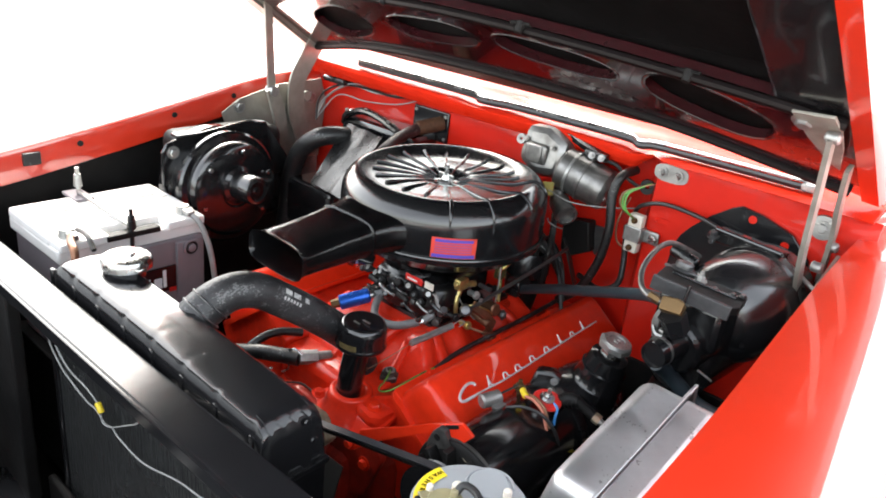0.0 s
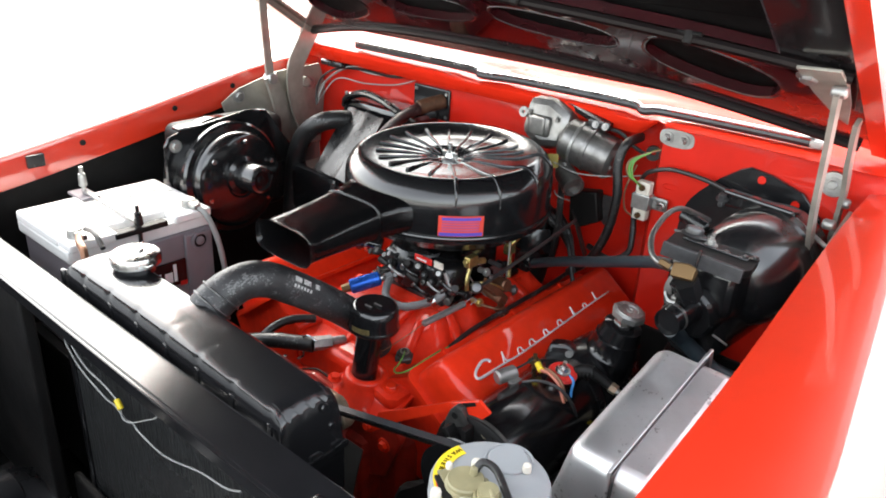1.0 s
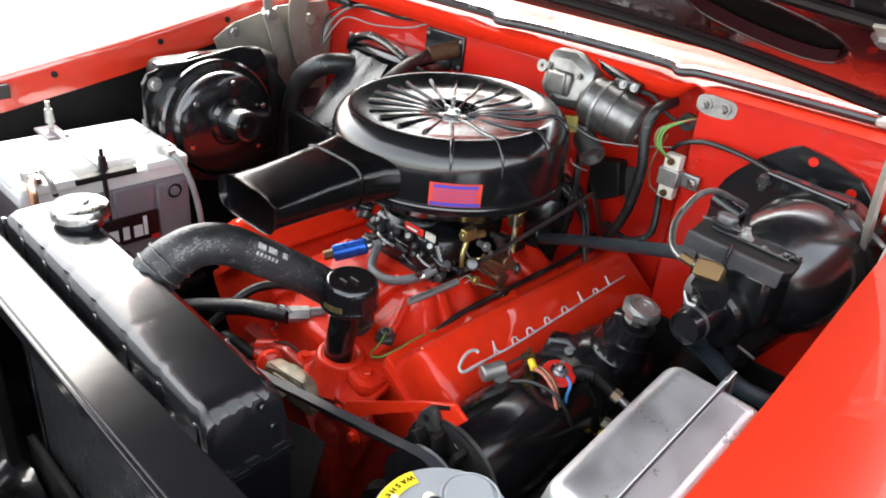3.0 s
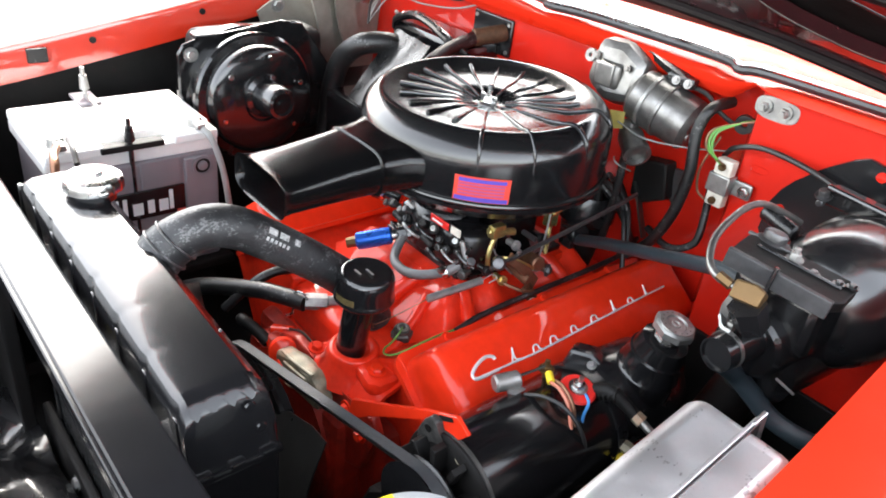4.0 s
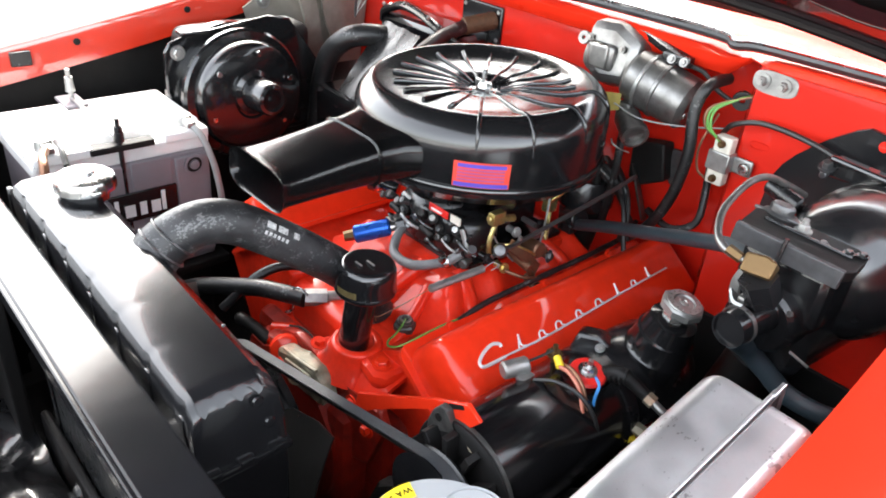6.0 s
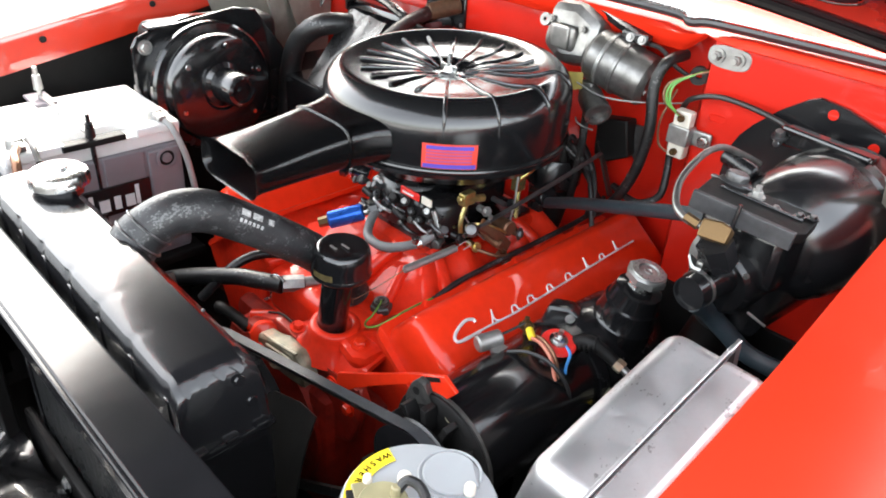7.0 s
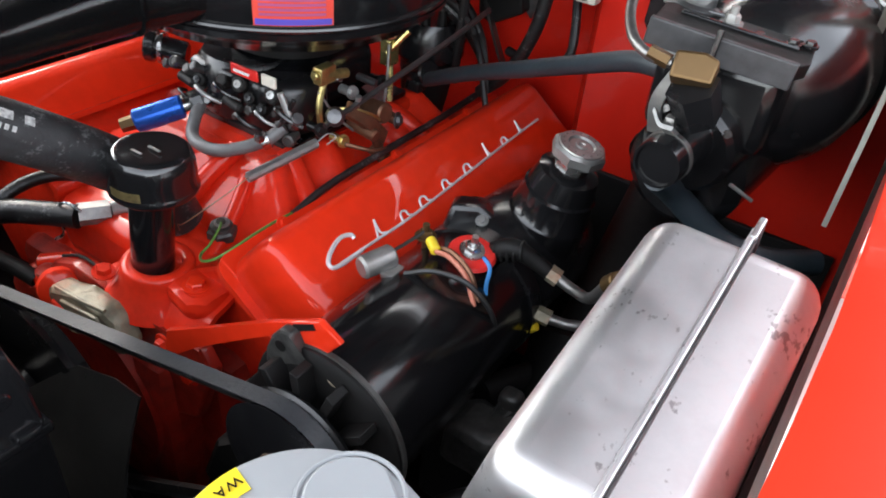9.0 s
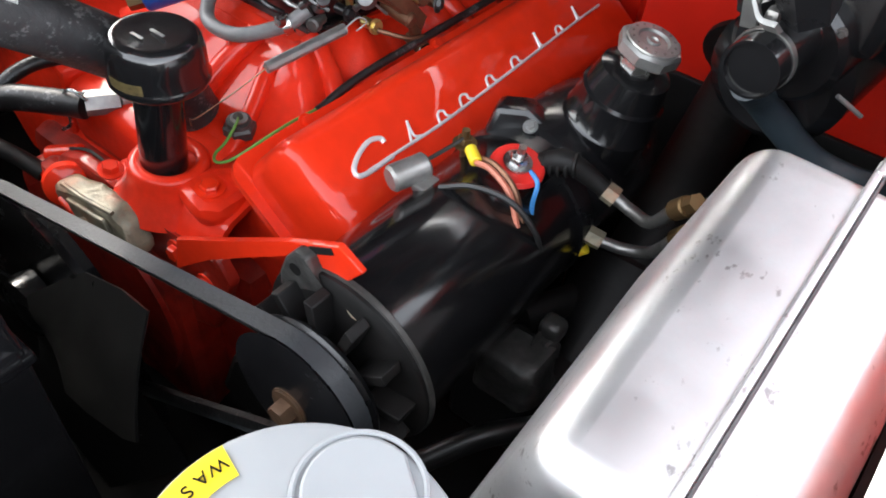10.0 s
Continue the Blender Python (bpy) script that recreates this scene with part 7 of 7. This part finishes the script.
for k in range(14):
    a_ = 2 * math.pi * k / 14
    o_ = frame_to(NT, NA) @ Vector((0.0158 * math.cos(a_), 0.0158 * math.sin(a_), 0.0133))
    part("cap_mark", rod(o_, o_ + NA * 0.0006, 0.0011, None, 6), MOTOR_CAST, fc)
part("cap_boss", lathe([(0, 0), (0.0055, 0), (0.0050, 0.0022), (0.0030, 0.0022), (0.0025, 0.0010), (0, 0.0010)], NT + NA * 0.0111, NA, 16), ZINC, fc)
part("pressure_boot", tube([(0.350, -0.128, 0.815), (0.366, -0.124, 0.824), (0.382, -0.117, 0.816), (0.396, -0.113, 0.808)], 0.009, 14, radii=[0.0082, 0.0080, 0.0072, 0.0062]), BLACK_DULL, ps)
for k in range(5):
    part("boot_rib", lathe([(0.0076, 0), (0.0092, 0.001), (0.0092, 0.0025), (0.0076, 0.0035)], Vector((0.3515, -0.1278, 0.8165)).lerp(Vector((0.372, -0.122, 0.8225)), k / 4), (0.95, 0.25, 0.15), 18), BLACK_DULL, ps)
for k, (p, q) in enumerate((((0.396, -0.113, 0.808), (0.405, -0.112, 0.805)), ((0.392, -0.112, 0.762), (0.404, -0.110, 0.760)))):
    part("tube_nut", rod(p, q, 0.0075, None, 6), NECK_CAST, ps)
part("steel_tube", tube([(0.404, -0.112, 0.805), (0.418, -0.113, 0.802), (0.436, -0.122, 0.808), (0.450, -0.134, 0.836)], 0.0046, 12), MOTOR_CAST, ps)
part("steel_tube", tube([(0.404, -0.110, 0.760), (0.420, -0.106, 0.760), (0.440, -0.108, 0.772), (0.456, -0.124, 0.808)], 0.0046, 12), MOTOR_CAST, ps)
part("brass_fitting", join(rod((0.450, -0.134, 0.836), (0.458, -0.139, 0.848), 0.0070, None, 14, 0.001), rod((0.457, -0.138, 0.846), (0.463, -0.142, 0.856), 0.0060, None, 6)), BRASS, ps)
part("brass_fitting", join(rod((0.455, -0.123, 0.806), (0.462, -0.129, 0.820), 0.0065, None, 14, 0.001)), BRASS, ps)
part("yellow_tag", rod((0.388, -0.118, 0.745), (0.395, -0.116, 0.752), 0.005, None, 10), YELLOW, ps)

# ---------------------------------------------------------------- steel box beside the fender
sb = thing("steel_box", (0.54, -0.30, 0.80), "bare steel box with a raised seam along its top", "box")
sm = Matrix.Translation((0.537, -0.285, 0.9455)) @ Matrix.Rotation(radians(12.5), 4, "X") @ Matrix.Rotation(radians(-1.0), 4, "Z")
case = box((-0.052, -0.108, -0.15), (0.043, 0.077, 0.0), 0.017, 6)
for v in case.verts:
    if v.co.z > -0.02:
        v.co.z -= 0.003 * max(0.0, (v.co.x - 0.018) / 0.025) ** 2 + 0.0015


def drafted(bm):
    """Spreads the box's left and front faces outwards towards its foot and sets it in place."""
    for v in bm.verts:
        low = max(0.0, -v.co.z - 0.016)
        if v.co.x < -0.02:
            v.co.x -= 0.24 * low
        if v.co.y < -0.06:
            v.co.y -= 0.26 * low
    bmesh.ops.transform(bm, matrix=sm, verts=bm.verts)
    return bm


drafted(case)
part("case", case, BOX_STEEL, sb, "bare steel case with rounded corners", smooth=50)

part("seam", drafted(box((-0.0034, -0.110, -0.15), (0.0004, 0.082, 0.0014), 0.0010, 2)), BOX_STEEL, sb)
part("seam_gap", drafted(box((0.0006, -0.1095, -0.15), (0.0022, 0.080, 0.0004), 0.0003, 1)), CAST_ALU, sb)
part("seam_end", box((-0.0026, 0.074, -0.05), (0.0014, 0.091, 0.0022), 0.0010, 2, sm), BOX_STEEL, sb)
part("strap_bracket", box((0.004, -0.155, -0.14), (0.03, -0.105, -0.09), 0.004, 2, sm), BLACK_DULL, sb)

# ---------------------------------------------------------------- washer jar
JX, JY, JZ = 0.454, -0.459, 0.890
jar = thing("washer_jar", (JX, JY, 0.75), "washer jar with a grey lid, pump and yellow label", "jar")
part("glass", lathe([(0, 0), (0.040, 0), (0.045, 0.006), (0.047, 0.10), (0.045, 0.131), (0.044, 0.141), (0, 0.141)], (JX, JY, 0.75), (0, 0, 1), 40), JAR_GLASS, jar)
jl = part("lid", lathe([(0, 0.018), (0.050, 0.018), (0.0535, 0.0165), (0.0550, 0.013), (0.0560, 0.0), (0.054, -0.002), (0, -0.002)], (JX, JY, JZ), (0, 0, 1), 56), PLASTIC_GREY, jar, "flat grey lid")
TZ = JZ + 0.018
boss_out = [(0.020 * math.cos(t), 0.020 * math.sin(t)) for t in [radians(60 + 15 * k) for k in range(20)]] + [(0.0235, -0.003)]
part("lid_boss", prism(boss_out, 0.0026, axes((JX - 0.003, JY + 0.032, TZ - 0.0005), (0.93, 0.36, 0), (-0.36, 0.93, 0)), 0.0012), PLASTIC_GREY, jl)
part("boss_rim", tube([Vector((JX - 0.003, JY + 0.032, TZ)) + Vector((0.0225 * math.cos(t), 0.0225 * math.sin(t), 0)) for t in [radians(30 + 24 * k) for k in range(12)]], 0.0012, 6, 3), PLASTIC_GREY, jl)
ylw = part("label", sheet([[(JX + r * math.cos(a), JY + r * math.sin(a), TZ + 0.0008) for r in (0.039, 0.0520)] for a in [radians(164 + 7 * k) for k in range(16)]], 0.0004), YELLOW, jl, "curved yellow label")
part("label_block", prism([(-0.007, -0.006), (0.007, -0.006), (0.007, 0.006), (-0.007, 0.006)], 0.0006, axes((JX - 0.029, JY - 0.033, TZ + 0.0014), (0.75, -0.66, 0), (0.66, 0.75, 0))), RED_PLASTIC, jl)
for k in range(4):
    part("label_bar", prism([(-0.005, -0.0007), (0.005, -0.0007), (0.005, 0.0007), (-0.005, 0.0007)], 0.0004, axes((JX - 0.013 + 0.0028 * k, JY - 0.044 - 0.0004 * k, TZ + 0.0014), (0.25, -0.97, 0), (0.97, 0.25, 0))), BLACK_SATIN, jl)


def letters(text, size, m, parent, material, name="lettering"):
    cu = bpy.data.curves.new("text", "FONT")
    cu.body, cu.size, cu.extrude, cu.align_x, cu.align_y = text, size, 0.0002, "CENTER", "CENTER"
    tmp = new("tmp_text", cu)
    me = bpy.data.meshes.new_from_object(tmp.evaluated_get(bpy.context.evaluated_depsgraph_get()))
    bpy.data.objects.remove(tmp)
    bm = bmesh.new()
    bm.from_mesh(me)
    bmesh.ops.transform(bm, matrix=m, verts=bm.verts)
    return part(name, bm, material, parent)


for k, ch in enumerate("WASHER"):
    a = radians(170 + 7.6 * k)
    rad_ = Vector((math.cos(a), math.sin(a), 0))
    letters(ch, 0.0066, axes(Vector((JX, JY, TZ + 0.0014)) + rad_ * 0.0455, Vector((-rad_.y, rad_.x, 0)), -rad_), jl, BLACK_SATIN, "letter")
PX, PYY = JX - 0.010, JY - 0.024
pm = part("pump", join(lathe([(0, 0.0), (0.0185, 0.0), (0.0185, 0.004), (0.0172, 0.005), (0.0172, 0.0085), (0.0160, 0.010), (0.0140, 0.0095), (0, 0.0095)], (PX, PYY, TZ), (0, 0, 1), 40), lathe([(0, 0.0), (0.0125, 0.0), (0.0125, 0.010), (0.0115, 0.012), (0.0095, 0.0115), (0.0090, 0.018), (0, 0.019)], (PX + 0.0275, PYY - 0.004, TZ), (0, 0, 1), 32), prism([(-0.030, -0.004), (-0.024, 0.006), (0.010, 0.020), (0.032, 0.004), (0.034, -0.016), (0.006, -0.022), (-0.010, -0.014)], 0.004, axes((PX, PYY, TZ - 0.0004), (1, 0, 0), (0, 1, 0)), 0.001)), BEIGE, jar, "yellowed nylon washer pump")
part("pump_nozzle", rod((PX + 0.001, PYY + 0.010, TZ + 0.008), (PX + 0.001, PYY + 0.010, TZ + 0.017), 0.0042, 0.0034, 14, 0.001), BEIGE, pm)
part("pump_nozzle", rod((PX + 0.030, PYY - 0.004, TZ + 0.017), (PX + 0.046, PYY - 0.016, TZ + 0.015), 0.0028, 0.0022, 12), BEIGE, pm)
for dx, dy, big_ in ((-0.018, 0.002, 1.25), (-0.034, -0.018, 0.8), (0.004, -0.046, 1.0), (0.022, -0.050, 1.1), (0.036, -0.040, 0.9), (0.018, 0.030, 1.0), (-0.020, -0.052, 1.2)):
    part("pump_screw", lathe([(0, 0), (0.0042 * big_, 0), (0.0042 * big_, 0.005), (0.0036 * big_, 0.0075), (0.002, 0.0085), (0, 0.0087)], (JX + dx, JY + dy, TZ + 0.001), (0, 0, 1), 14), CERAMIC, pm, "pale screw head")
part("dark_base", prism([(-0.034, -0.030), (-0.022, -0.010), (0.012, -0.030), (0.040, -0.026), (0.036, -0.046), (-0.004, -0.050)], 0.003, axes((JX - 0.004, JY - 0.004, TZ), (1, 0, 0), (0, 1, 0)), 0.0008), BLACK_DULL, jar)
part("washer_hose", tube([(PX + 0.001, PYY + 0.011, TZ + 0.012), (PX + 0.004, PYY + 0.018, TZ + 0.019), (PX + 0.016, PYY + 0.020, TZ + 0.018), (PX + 0.034, PYY + 0.010, TZ + 0.014), (PX + 0.052, PYY - 0.004, TZ + 0.008), (PX + 0.070, PYY - 0.022, TZ - 0.03)], 0.0036, 10), RUBBER, jar)
part("washer_hose", tube([(PX + 0.046, PYY - 0.016, TZ + 0.015), (PX + 0.056, PYY - 0.026, TZ + 0.008), (PX + 0.064, PYY - 0.040, TZ - 0.03)], 0.0032, 10), RUBBER, jar)

# ---------------------------------------------------------------- wiring on the front of the radiator
fwz = thing("front_wiring", (-0.08, -0.545, 0.72), "thin grey wires with a yellow crimp before the radiator", "wiring")
part("wire", tube([(-0.239, -0.543, 0.804), (-0.238, -0.543, 0.782), (-0.227, -0.543, 0.770), (-0.195, -0.543, 0.751), (-0.133, -0.543, 0.738), (-0.105, -0.543, 0.739), (-0.081, -0.543, 0.730), (-0.060, -0.543, 0.734), (-0.042, -0.543, 0.728), (0.018, -0.543, 0.726), (0.100, -0.543, 0.751), (0.152, -0.543, 0.760), (0.184, -0.543, 0.775)], 0.0012, 8), WIRE_GREY, fwz)
part("wire", tube([(-0.219, -0.543, 0.804), (-0.214, -0.544, 0.786), (-0.176, -0.545, 0.768), (-0.128, -0.545, 0.764), (-0.100, -0.545, 0.758), (-0.084, -0.545, 0.749)], 0.0012, 8), WIRE_GREY, fwz)
part("wire", tube([(-0.084, -0.545, 0.748), (-0.081, -0.546, 0.734), (-0.060, -0.546, 0.737), (-0.009, -0.546, 0.769), (0.012, -0.546, 0.783), (0.025, -0.546, 0.799)], 0.0011, 8), WIRE_GREY, fwz)
for x_ in (-0.239, -0.219):
    part("wire_sleeve", rod((x_, -0.543, 0.812), (x_, -0.543, 0.799), 0.0022, None, 10), ZINC, fwz)
part("crimp", rod((-0.093, -0.545, 0.757), (-0.083, -0.545, 0.746), 0.0042, None, 12, 0.001), YELLOW, fwz, "yellow wire crimp")
horn = thing("horn", (-0.25, -0.80, 0.36), "black horn in the grille cavity", "horn")
part("trumpet", lathe([(0.012, 0), (0.016, 0.05), (0.028, 0.10), (0.052, 0.14), (0.056, 0.142), (0.05, 0.138), (0.0, 0.06)], (-0.20, -0.70, 0.60), (0.2, -1, 0.1), 32), BLACK_GLOSS, horn)
part("motor", rod((-0.20, -0.70, 0.60), (-0.21, -0.66, 0.595), 0.045, 0.04, 24, 0.004), BLACK_SATIN, horn)
part("stand", box((-0.22, -0.70, 0.36), (-0.19, -0.68, 0.60), 0.004), BLACK_DULL, horn)
crumple = bmesh.new()
bmesh.ops.create_grid(crumple, x_segments=28, y_segments=22, size=0.5)
for v in crumple.verts:
    p = Vector((v.co.x * 0.62, v.co.y * 0.36, 0))
    h = noise.fractal(Vector((p.x * 9, p.y * 9, 0.3)), 1.0, 2.2, 4) * 0.035
    v.co = Vector((-0.08 + p.x, -0.735 + p.y, 0.515 + h * 1.3 - 0.25 * abs(p.y)))
bmesh.ops.solidify(crumple, geom=crumple.faces[:], thickness=0.003)
solid("splash_sheet", crumple, BLACK_GLOSS, "crumpled glossy black splash sheet in the grille cavity", "splash sheet", smooth=60)
